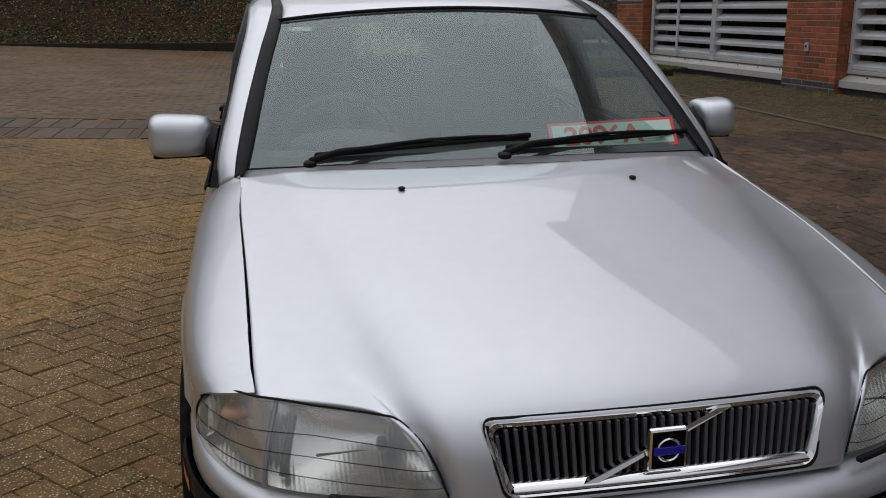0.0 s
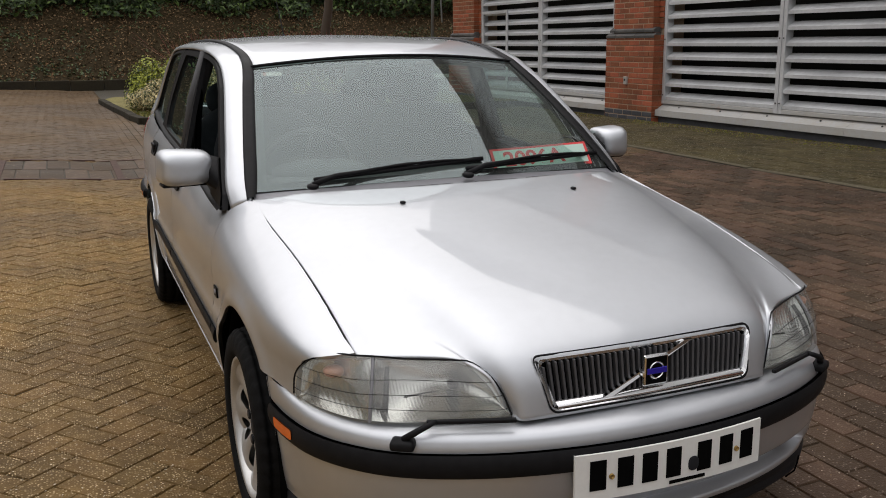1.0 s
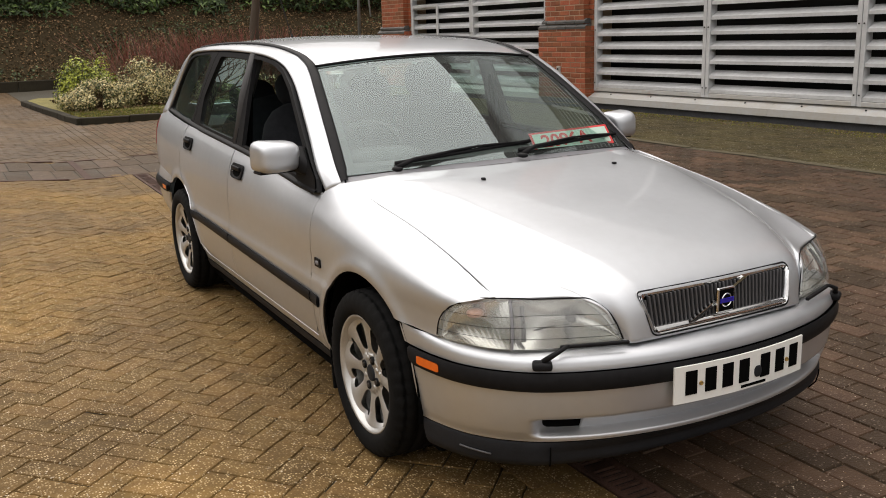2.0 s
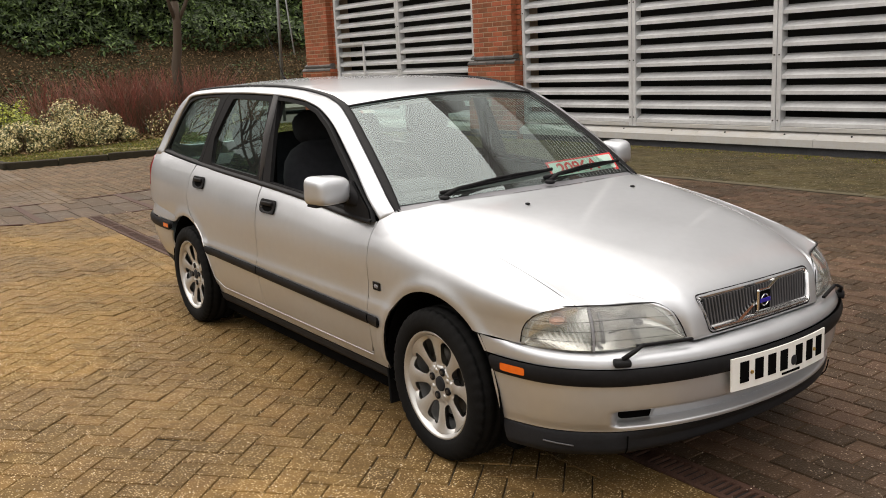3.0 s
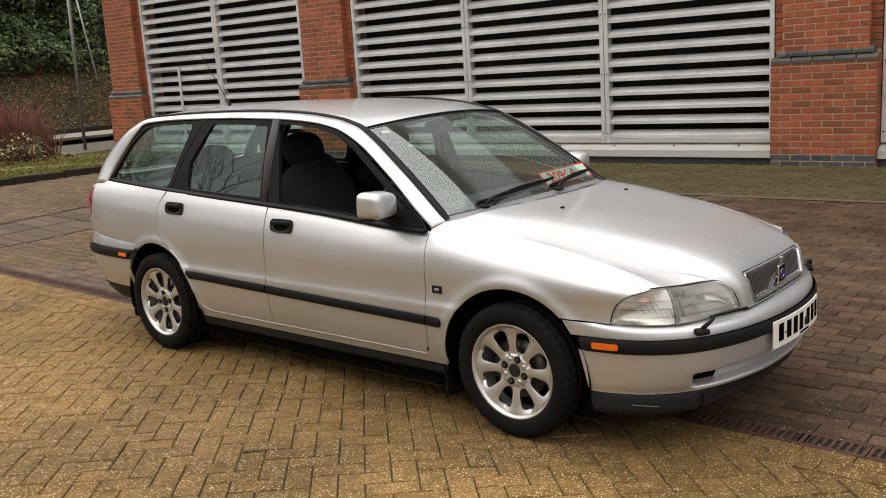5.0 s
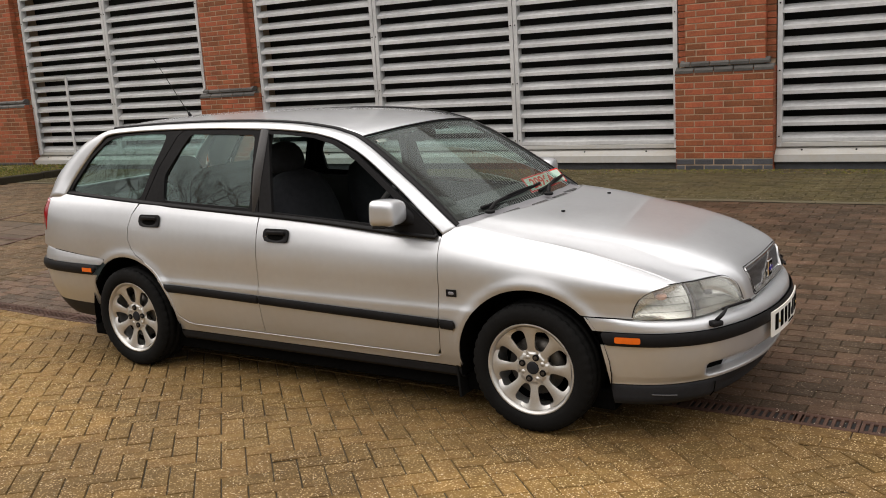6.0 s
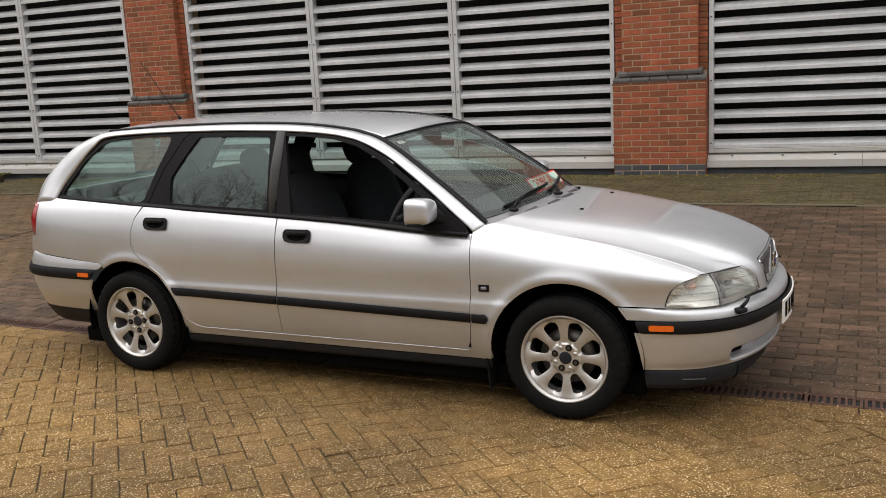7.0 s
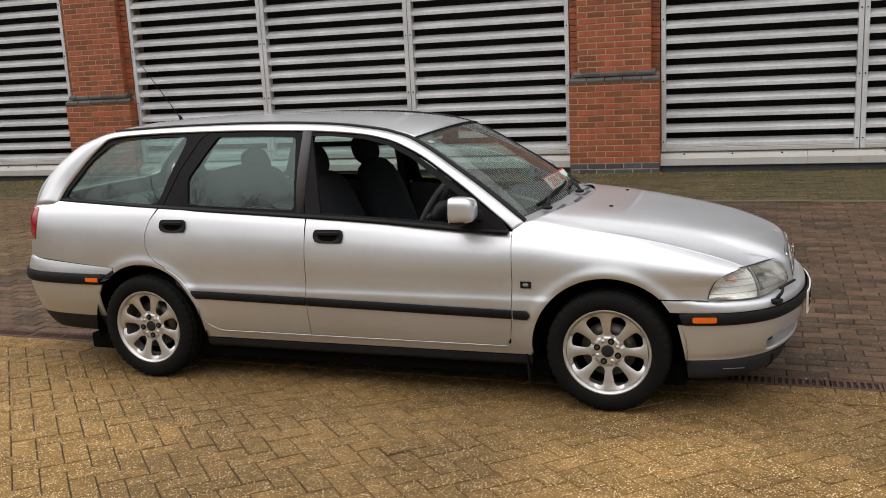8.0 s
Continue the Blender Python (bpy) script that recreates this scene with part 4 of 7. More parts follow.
front_bumper.parent = car
W2 = WRAP / 2
mirror_u = lambda pts: [(WRAP - u, z) for u, z in pts[::-1]]
slot = (0.299, 0.347)


def slot_dip(x, z):
    """The long lower air slot."""
    k = 1 / (1 + math.exp(-(0.61 - abs(x)) / 0.006))
    k *= 1 / (1 + math.exp(-(z - slot[0]) / 0.003)) / (1 + math.exp((z - slot[1]) / 0.003))
    return 0.062 * k


silver_upper = [(0.012, 0.556), (0.052, 0.503)] + [(W2 * 2 * i / 24, 0.503) for i in range(2, 23)] + mirror_u([(0.012, 0.556), (0.052, 0.503)]) + [(WRAP * (1 - i / 24), 0.5562) for i in range(4, 21)]
panel("bumper_top", silver_upper, on_bumper(), (0.04, 0.008), PAINT, front_bumper, rim=0.01, out=None)
silver_lower = [(0.085, 0.445), (0.108, 0.35), (0.122, 0.276)] + [(WRAP * i / 24, 0.275 + 0.004 * math.sin(math.pi * i / 24)) for i in range(2, 23)] + mirror_u([(0.085, 0.445), (0.108, 0.35), (0.122, 0.276)])
panel("bumper_skin", silver_lower, on_bumper(0, slot_dip), (0.022, 0.006), PAINT, front_bumper, rim=0.01)
strip_shape = [(0.098, 0.503), (0.092, 0.495), (0.105, 0.458), (0.118, 0.447)] + [(WRAP * i / 24, 0.447) for i in range(3, 22)] + mirror_u([(0.098, 0.503), (0.092, 0.495), (0.105, 0.458), (0.118, 0.447)])
panel("bumper_strip", strip_shape, lambda u, z: on_bumper(0.018 - 9 * (z - 0.475) ** 2)(u, z), (0.03, 0.008), PLASTIC, front_bumper, "black protective bumper strip", rim=0.02)
panel("bumper_spoiler", [(0.125, 0.272), (0.135, 0.185)] + [(WRAP * i / 24, 0.185 - 0.02 * math.sin(math.pi * i / 24)) for i in range(3, 22)] + mirror_u([(0.125, 0.272), (0.135, 0.185)]) + [(WRAP * (1 - i / 24), 0.271 + 0.004 * math.sin(math.pi * i / 24)) for i in range(3, 22)], on_bumper(-0.002, lambda x, z: 0.04 * max(0, 1 - (x / 0.62) ** 2) * min(1, (0.275 - z) / 0.03)), (0.035, 0.014), GREY_PLASTIC, front_bumper, "dark grey lower spoiler", rim=0.01)
panel("air_slot_back", [(W2 - 0.72, 0.295), (W2 - 0.72, 0.35), (W2 + 0.72, 0.35), (W2 + 0.72, 0.295)], on_bumper(-0.052), (0.05, 0.03), DARK, front_bumper, rim=0)
panel("air_slot_floor", [(W2 - 0.505, 0.296), (W2 - 0.495, 0.35), (W2 + 0.495, 0.35), (W2 + 0.505, 0.296)], lambda u, z: on_bumper(-0.052 + 0.5 * (z - 0.296))(u, z), (0.04, 0.02), PAINT, front_bumper, rim=0.02)
for s in (-1, 1):
    u0 = 0.150 if s < 0 else WRAP - 0.150 - 0.104
    panel("side_marker", [(u0 + 0.052 + 0.052 * math.copysign(abs(math.cos(a)) ** 0.22, math.cos(a)), 0.475 + 0.0135 * math.copysign(abs(math.sin(a)) ** 0.3, math.sin(a))) for a in np.linspace(0, 2 * math.pi, 25)[:-1]], on_bumper(0.0195), (0.02, 0.009), AMBER, front_bumper, "orange side marker lamp", rim=0.008)
    part("spoiler_joint", tube([on_bumper(0.001)(W2 + s * 0.60, z) for z in (0.262, 0.24, 0.215, 0.19)], 0.0025, 6), DARK, front_bumper)
    part("spoiler_rib", tube([on_bumper(0.0)(W2 + s * (0.79 + 0.016 * q), 0.226 + 0.001 * q) for q in range(8)], 0.003, 6), BAR_GREY, front_bumper, smooth=True)
    # headlamp wash-wipe arm
    base = on_bumper(0.004)(W2 + s * 0.625, 0.524)
    arm = part("lamp_wiper", box_bm((0.056, 0.044, 0.024), base, 0.008, Matrix.Rotation(s * 0.55, 4, "Z")), PLASTIC, front_bumper, "black headlamp wiper arm", smooth=True)
    tip = Vector((s * 0.53, -0.772, 0.578))
    part("wiper_arm", tube([base + Vector((0, -0.004, 0.012)), base.lerp(tip, 0.35) + Vector((0, -0.014, 0.016)), base.lerp(tip, 0.7) + Vector((0, -0.008, 0.008)), tip], 0.009, 8, taper=0.6), PLASTIC, arm, smooth=True)
    part("wiper_blade", box_bm((0.20, 0.012, 0.010), (s * 0.455, -0.792, 0.572), 0.003, Matrix.Rotation(s * 0.36, 4, "Z")), PLASTIC, arm)

# number plate, its characters shown as plain bars
plate = tagged(new("number_plate"), "white front number plate with black characters")
plate.parent = car
plate.location.x = 0.010
n_plate = 12
pv, pf = [], []
plate_y = lambda x: -0.916 + 0.022 * (x / 0.26) ** 2
for d in (0, 0.006):
    for z in (0.372, 0.484):
        pv += [(x, plate_y(x) + d, z + 0.006) for x in np.linspace(-0.26, 0.26, n_plate + 1)]
for i in range(n_plate):
    a, b = i, i + n_plate + 1
    pf += [[a, a + 1, b + 1, b], [a + 26, b + 26, b + 27, a + 27]]
pf += [[i, i + 26, i + 27, i + 1] for i in range(n_plate)] + [[i + 13, i + 14, i + 40, i + 39] for i in range(n_plate)] + [[0, 13, 39, 26], [12, 38, 51, 25]]
make("plate_body", pv, pf, WHITE_PLATE, plate, smooth=False)
for x in (-0.205, -0.137, -0.074, -0.010, 0.078, 0.145, 0.212):
    part("plate_bar", box_bm((0.040, 0.002, 0.072), (x, plate_y(x) - 0.001, 0.438), turn=Matrix.Rotation(math.atan(0.036 * x / 0.0676), 4, "Z")), DARK, plate)
part("plate_bar", box_bm((0.10, 0.002, 0.008), (0.03, plate_y(0.03) - 0.001, 0.389)), DARK, plate)
for x in (-0.172, 0.178):
    screw = lathe([(0, 0.0001), (-0.003, 0.006), (0.002, 0.007)], 10)
    bmesh.ops.transform(screw, matrix=Matrix.Translation((x, plate_y(x) - 0.002, 0.432)) @ Matrix.Rotation(radians(90), 4, "Z"), verts=screw.verts)
    part("plate_screw", screw, material("brass_screw", (0.45, 0.30, 0.10), 0.35, 0.8) if x < 0 else bpy.data.materials["brass_screw"], plate)
part("plate_dent", blob((0.03, 0.006, 0.036), (0.046, plate_y(0.046) - 0.002, 0.425), n=12), GREY_PLASTIC, plate, "dark scuff on the plate")

rear_bumper = tagged(new("rear_bumper"), "silver rear bumper with a black strip")
rear_bumper.parent = car
RPLAN = along([(-0.818, 2.745, 0), (-0.820, 2.9, 0), (-0.812, 3.1, 0), (-0.788, 3.29, 0), (-0.742, 3.415, 0), (-0.64, 3.515, 0), (-0.4, 3.58, 0), (0, 3.60, 0), (0.4, 3.58, 0), (0.64, 3.515, 0), (0.742, 3.415, 0), (0.788, 3.29, 0), (0.812, 3.1, 0), (0.820, 2.9, 0), (0.818, 2.745, 0)])
RWRAP = sum(((RPLAN((i + 1) / 400) - RPLAN(i / 400)).length for i in range(400)))
rear_depth = curve_through([(0.2, 0.16), (0.25, 0.11), (0.30, 0.075), (0.36, 0.045), (0.43, 0.018), (0.50, 0.004), (0.56, 0.0), (0.60, 0.003), (0.64, 0.012), (0.67, 0.026), (0.69, 0.05)])


def on_rear(proud=0.0):
    def at(u, z):
        t = u / RWRAP
        p, d = RPLAN(t), RPLAN(min(t + 0.002, 1)) - RPLAN(max(t - 0.002, 0))
        n = Vector((d.y, -d.x, 0)).normalized()
        n = n if n.dot(p - Vector((0, 2.6, 0))) > 0 else -n
        return Vector((p.x, p.y, z)) + n * (proud - rear_depth(z))
    return at


mirror_r = lambda pts: [(RWRAP - u, z) for u, z in pts[::-1]]
e = [(0.01, 0.634), (0.065, 0.598)]
panel("bumper_top", e + mirror_r(e) + [(RWRAP * (1 - i / 16), 0.634 + 0.05 * min(1, 8 * min(i, 16 - i) / 16 * 0.45)) for i in range(1, 16)], on_rear(), (0.05, 0.01), PAINT, rear_bumper, rim=0.01)
e = [(0.105, 0.535), (0.135, 0.48), (0.142, 0.34)]
panel("bumper_skin", e + mirror_r(e), on_rear(), (0.05, 0.012), PAINT, rear_bumper, rim=0.01)
e = [(0.098, 0.598), (0.088, 0.588), (0.105, 0.552), (0.125, 0.538)]
panel("bumper_strip", e + mirror_r(e), lambda u, z: on_rear(0.018 - 9 * (z - 0.567) ** 2)(u, z), (0.04, 0.01), PLASTIC, rear_bumper, "black protective bumper strip", rim=0.02)
e = [(0.144, 0.338), (0.148, 0.23)]
panel("bumper_valance", e + mirror_r(e), on_rear(0.002), (0.06, 0.02), GREY_PLASTIC, rear_bumper, "dark grey lower valance", rim=0.01)
for s in (-1, 1):
    u0 = 0.112 if s < 0 else RWRAP - 0.112 - 0.085
    panel("side_marker", [(u0, 0.556), (u0, 0.580), (u0 + 0.085, 0.580), (u0 + 0.085, 0.556)], on_rear(0.020), (0.02, 0.009), AMBER, rear_bumper, "orange side marker lamp", rim=0.008)

# ---- windows, pillars and roof ----


def ringed(name, outer, inner, fn, depth, mat, parent, label="", per=2):
    """A flat frame between two outlines of equally many corners, on the surface fn(u, v, proud)."""
    def fill(pts):
        return [tuple(Vector(a).lerp(Vector(b), i / per)) for a, b in zip(pts, pts[1:] + pts[:1]) for i in range(per)]
    o, n_ = fill(outer), fill(inner)
    n = len(o)
    layers = [[fn(u, v, -depth) for u, v in o], [fn(u, v, 0.0) for u, v in o], [fn(u, v, 0.0) for u, v in n_], [fn(u, v, -depth) for u, v in n_]]
    verts = [p for l in layers for p in l]
    faces = [[l * n + i, l * n + (i + 1) % n, (l + 1) * n + (i + 1) % n, (l + 1) * n + i] for l in range(3) for i in range(n)]
    return make(name, verts, faces, mat, parent, label, smooth=False)


def rounded(pts, radius):
    """The outline with each corner replaced by a short curve of five points."""
    out = []
    for i, p in enumerate(pts):
        c, a, b = Vector(p), Vector(pts[i - 1]), Vector(pts[(i + 1) % len(pts)])
        p0, p1 = c + (a - c).normalized() * min(radius, (a - c).length * 0.4), c + (b - c).normalized() * min(radius, (b - c).length * 0.4)
        out += [tuple(p0 * (1 - t) ** 2 + c * 2 * t * (1 - t) + p1 * t * t) for t in (0, 0.25, 0.5, 0.75, 1)]
    return out


F_OUT = [(1.560, 0.927), (1.572, 1.352), (1.427, 1.344), (1.229, 1.326), (1.099, 1.294), (0.969, 1.232), (0.841, 1.145), (0.655, 1.018), (0.500, 0.908), (0.468, 0.862), (0.826, 0.882)]
F_IN = [(1.470, 0.942), (1.540, 1.333), (1.426, 1.329), (1.242, 1.311), (1.111, 1.278), (0.981, 1.214), (0.855, 1.127), (0.690, 1.010), (0.670, 0.972), (0.650, 0.893), (0.826, 0.905)]
R_OUT = [(1.566, 0.930), (1.578, 1.352), (1.85, 1.359), (2.165, 1.361), (2.215, 1.328), (2.340, 1.161), (2.44, 0.966), (2.0, 0.949)]
R_IN = [(1.625, 0.958), (1.635, 1.329), (1.85, 1.336), (2.108, 1.340), (2.165, 1.275), (2.286, 1.120), (2.277, 0.984), (2.0, 0.972)]
Q_OUT = [(2.446, 0.967), (2.345, 1.163), (2.220, 1.330), (2.172, 1.362), (2.45, 1.356), (2.708, 1.345), (2.834, 1.326), (2.974, 1.226), (3.142, 1.058), (3.192, 1.006), (2.85, 0.986)]
Q_IN = [(2.475, 0.982), (2.400, 1.150), (2.330, 1.275), (2.300, 1.346), (2.45, 1.346), (2.690, 1.336), (2.816, 1.316), (2.958, 1.219), (3.103, 1.060), (3.138, 1.014), (2.85, 0.994)]
LOW = [(-0.746, 0.452, 0.868)] + [(-cabin_x(y, z) - 0.004 + 0.014 * min(1, max(0, (1.3 - y) / 0.3)), y, z) for y, z in ((0.505, 0.921), (0.657, 1.040), (0.78, 1.128), (0.907, 1.213), (1.0, 1.262), (1.1, 1.305), (1.2, 1.330), (1.296, 1.345), (1.45, 1.357), (1.632, 1.364), (1.987, 1.372), (2.365, 1.370), (2.65, 1.362), (2.83, 1.345), (2.90, 1.300), (2.98, 1.230), (3.12, 1.080))] + [(-flank_x(3.175, 0.986) + 0.003, 3.175, 0.983)]
HIGH = [(-0.690, 0.398, 0.899), (-0.668, 0.475, 0.958), (-0.640, 0.60, 1.048), (-0.610, 0.74, 1.140), (-0.582, 0.87, 1.222), (-0.566, 0.94, 1.262), (-0.552, 1.02, 1.303), (-0.546, 1.10, 1.328), (-0.545, 1.19, 1.350), (-0.548, 1.40, 1.378), (-0.552, 1.675, 1.395), (-0.553, 2.03, 1.400), (-0.552, 2.415, 1.395), (-0.550, 2.66, 1.386), (-0.553, 2.84, 1.377), (-0.562, 2.97, 1.347), (-0.585, 3.12, 1.282), (-0.628, 3.30, 1.130), (-0.698, 3.362, 0.968)]
MIDDLE = [tuple(Vector(a).lerp(Vector(b), 0.5) + Vector((-0.014, -0.004, 0.010)) * (0.25, 0.6, 0.8)[min(i, 2)] * (1 if i < 15 else 1.5) ) for i, (a, b) in enumerate(zip(LOW, HIGH))]


def knots(points):
    """A curve through points, one step of the parameter for each."""
    f = curve_through([(i / (len(points) - 1), *p) for i, p in enumerate(points)])
    return lambda t: Vector(f(t))


for s in (-1, 1):
    flip = lambda pts: [(-s * x, y, z) for x, y, z in pts]
    loft("roof_rail", [knots(flip(LOW)), knots(flip(MIDDLE)), knots(flip(HIGH))], PAINT, car, across=4, n=90, inward=Vector((-s, 0, -0.4)), rim=0.01)
    seal = [Vector(p) + Vector((0.012, 0, 0.004)) for p in LOW[1:-1]]
    loft("door_seal", [knots(flip([tuple(p) for p in seal])), knots(flip([tuple(p + Vector((0.004, 0, -0.026))) for p in seal]))], PLASTIC, car, "black window seal", across=2, n=60, inward=Vector((-s, 0, 0)))
    gutter = [Vector(p) + Vector((0.004, 0, 0.004)) for p in HIGH[:15]]
    reach = (0.20, 0.34, 0.36, 0.35, 0.33, 0.31, 0.27, 0.22, 0.18, 0.15, 0.13, 0.12, 0.12, 0.12, 0.12)
    gutter_out = [Vector(a).lerp(Vector(b), k) + Vector((-0.004, -0.002, 0.005)) for a, b, k in zip(HIGH, MIDDLE, [1.2 * q for q in reach])]
    loft("roof_gutter", [knots(flip([tuple(p + Vector((0.004, 0.002, -0.006))) for p in gutter_out])), knots(flip([tuple(p) for p in gutter_out])), knots(flip([tuple(p + Vector((0, 0, 0.007))) for p in gutter])), knots(flip([tuple(p + Vector((0.012, 0, 0.002))) for p in gutter]))], PLASTIC, car, "black roof gutter strip", across=2, n=70, inward=Vector((-s, 0, -0.4)))
    surf = lambda y, z, d: Vector((s * (cabin_x(y, z) + d + (0.0 if z > 0.95 else 0.0)), y, z))
    frame_f = ringed("window_frame", F_OUT, F_IN, surf, 0.02, PLASTIC, car, "black front door window frame")
    frame_r = ringed("window_frame", rounded(R_OUT, 0.004), rounded(R_IN, 0.022), surf, 0.02, PLASTIC, car, "black rear door window frame")
    frame_q = ringed("window_frame", rounded(Q_OUT, 0.004), rounded(Q_IN, 0.05), surf, 0.02, PLASTIC, car, "black quarter window frame")
    for frame_ob, shape, open_ in ((frame_f, F_IN, s < 0), (frame_r, rounded(R_IN, 0.022), False), (frame_q, rounded(Q_IN, 0.05), False)):
        if not open_:
            pane = panel("window_pane", shape, on_cabin(s, -0.012), (0.2, 0.1), PANE, frame_ob, "tinted side window", rim=0)
            pane.visible_shadow = False
    # belt moulding under the windows
    mould = [(y, top_edge(y)[1] if y > 0.58 else 0.868 - 0.05 * (0.58 - y)) for y in np.linspace(0.468, 3.18, 34)]
    loft("belt_moulding", [knots([(s * (cabin_x(y, z) + 0.010), y, z - 0.010) for y, z in mould]), knots([(s * (cabin_x(y, z) + 0.015), y, z) for y, z in mould]), knots([(s * (cabin_x(y, z) - 0.004), y, z + 0.012) for y, z in mould])], PLASTIC, car, "black waist moulding", across=2, n=60, inward=Vector((-s, 0, 0)))
    # mirror foot in the corner of the window
    panel("mirror_foot", [(0.472, 0.864), (0.50, 0.906), (0.655, 1.012), (0.70, 0.99), (0.70, 0.886)], on_cabin(s, 0.006), (0.05, 0.04), PLASTIC, car, "black mirror mounting triangle", rim=0.01)

roof_z = curve_through([(0.90, 1.322), (0.95, 1.343), (1.0, 1.357), (1.1, 1.373), (1.34, 1.396), (1.7, 1.417), (2.15, 1.427), (2.5, 1.424), (2.8, 1.410), (2.95, 1.392)])
edge_of = curve_through([(p[1], -p[0], p[2]) for p in HIGH[5:17]])
rv, rf, nx, ny = [], [], 24, 44
for j in range(ny + 1):
    for i in range(nx + 1):
        u = -1 + 2 * i / nx
        y0 = 0.930 + 0.078 * u * u
        y1 = 2.94 - 0.09 * u * u
        y = y0 + (y1 - y0) * j / ny
        ex, ez = edge_of(y)
        zc = roof_z(y - 0.05 * u * u)
        rv.append((u * (ex - 0.004), y, zc + (ez + 0.002 - zc) * abs(u) ** 2.3))
rf = [[j * (nx + 1) + i, j * (nx + 1) + i + 1, (j + 1) * (nx + 1) + i + 1, (j + 1) * (nx + 1) + i] for j in range(ny) for i in range(nx)]
roof = make("roof", rv, rf, PAINT, car)
mod = roof.modifiers.new("thickness", "SOLIDIFY")
mod.thickness, mod.offset = 0.018, -1
make("headlining", [(x * 0.97, y, z - 0.03) for x, y, z in rv], [f[::-1] for f in rf], PALE_TRIM, car)
aerial = part("aerial", tube([(0.0, 2.78, 1.412), (0.0, 2.795, 1.436)], 0.012, 10, taper=0.6), PLASTIC, car, "black roof aerial", smooth=True)
part("aerial_rod", tube([(0.0, 2.79, 1.425), (0.0, 3.06, 1.79)], 0.003, 6, taper=0.6), PLASTIC, aerial)

# windscreen, with a dark printed border
glass_low = lambda u: Vector((0.668 * u, 0.318 + 0.112 * u * u, 0.938 - 0.020 * u * u))
glass_high = lambda u: Vector((0.548 * u, 0.932 + 0.080 * u * u, 1.334 - 0.034 * u * u))


def screen_at(u, v, lift=0.0):
    p = glass_low(u).lerp(glass_high(u), v)
    return p + Vector((0, -0.55, 0.83)) * (0.016 * (1 - (2 * v - 1) ** 2) + lift)


sv = [screen_at(-1 + 2 * i / 28, j / 16) for j in range(17) for i in range(29)]
sf = [[j * 29 + i, j * 29 + i + 1, (j + 1) * 29 + i + 1, (j + 1) * 29 + i] for j in range(16) for i in range(28)]
screen = make("windscreen", sv, sf, SCREEN, car, "slightly green windscreen")
screen.visible_shadow = False
border_in = [(-0.945, 0.055), (-0.6, 0.045), (0, 0.045), (0.6, 0.045), (0.945, 0.055), (0.94, 0.5), (0.93, 0.945), (0.5, 0.955), (0.16, 0.955), (0.10, 0.90), (-0.10, 0.90), (-0.16, 0.955), (-0.5, 0.955), (-0.93, 0.945), (-0.94, 0.5)]
border_out = [(-1, 0), (-0.6, 0), (0, 0), (0.6, 0), (1, 0), (1, 0.5), (1, 1), (0.5, 1), (0.16, 1), (0.10, 1), (-0.10, 1), (-0.16, 1), (-0.5, 1), (-1, 1), (-1, 0.5)]
ringed("screen_border", border_out, border_in, lambda u, v, d: screen_at(u, v, -0.003 + d), 0.002, PLASTIC, screen, "black printed border of the windscreen")
part("screen_seal", tube([glass_high(-1 + 2 * k / 24) + Vector((0, -0.004, 0.004)) for k in range(25)], 0.0055, 8), PLASTIC, screen, "black rubber seal along the top of the windscreen", smooth=True)
part("screen_sticker", box_bm((0.07, 0.001, 0.022), screen_at(-0.86, 0.92, -0.006), turn=Matrix.Rotation(radians(-57), 4, "X")), PALE_TRIM, screen, "small pale sticker")
# scuttle below the glass
cowl_lo = lambda u: Vector((0.69 * u, 0.185 + 0.20 * abs(u) ** 1.6, 0.922 - 0.03 * u * u))
loft("scuttle", [lambda t: cowl_lo(2 * t - 1), lambda t: cowl_lo(2 * t - 1).lerp(glass_low(2 * t - 1), 0.6) + Vector((0, 0, -0.006)), lambda t: glass_low(2 * t - 1) + Vector((0, 0.02, 0.002))], COWL, car, "grey plastic scuttle panel", across=4, n=40, inward=Vector((0, 0, -1)))
for x in (-0.35, -0.12, 0.12, 0.33):
    c = cowl_lo(x / 0.69).lerp(glass_low(x / 0.668), 0.45) + Vector((0, 0, -0.0035))
    part("scuttle_vent", box_bm((0.16, 0.020, 0.006), c, 0.002, Matrix.Rotation(radians(10), 4, "X")), TRIM, car)
# wipers
for pivot, tip, lift in ((-0.50, 0.12, 0.0), (0.02, 0.645, 0.0)):
    base = glass_low(pivot / 0.668) + Vector((0, -0.045, 0.012))
    wiper = part("windscreen_wiper", blob((0.036, 0.05, 0.02), base, n=12), PLASTIC, car, "black windscreen wiper parked at the foot of the glass", smooth=True)
    a = screen_at((pivot + 0.16) / 0.66, 0.045, 0.022)
    b = screen_at((pivot + 0.34) / 0.66, 0.08, 0.020)
    part("wiper_arm", tube([base + Vector((0, 0, 0.006)), base.lerp(a, 0.5) + Vector((0, 0, 0.012)), a, b], 0.010, 8, taper=0.6), PLASTIC, wiper, smooth=True)
    blade = [screen_at((tip + (pivot + 0.02 - tip) * k / 8) / 0.66, 0.095 - 0.06 * k / 8, 0.011) for k in range(9)]
    part("wiper_blade", tube(blade, 0.0085, 6), PLASTIC, wiper, smooth=True)
    part("wiper_bridge", tube([p + Vector((0, -0.004, 0.014 - 0.010 * (abs(k - 3) / 3) ** 2)) for k, p in enumerate(blade[1:-1])], 0.0048, 6), PLASTIC, wiper, smooth=True)

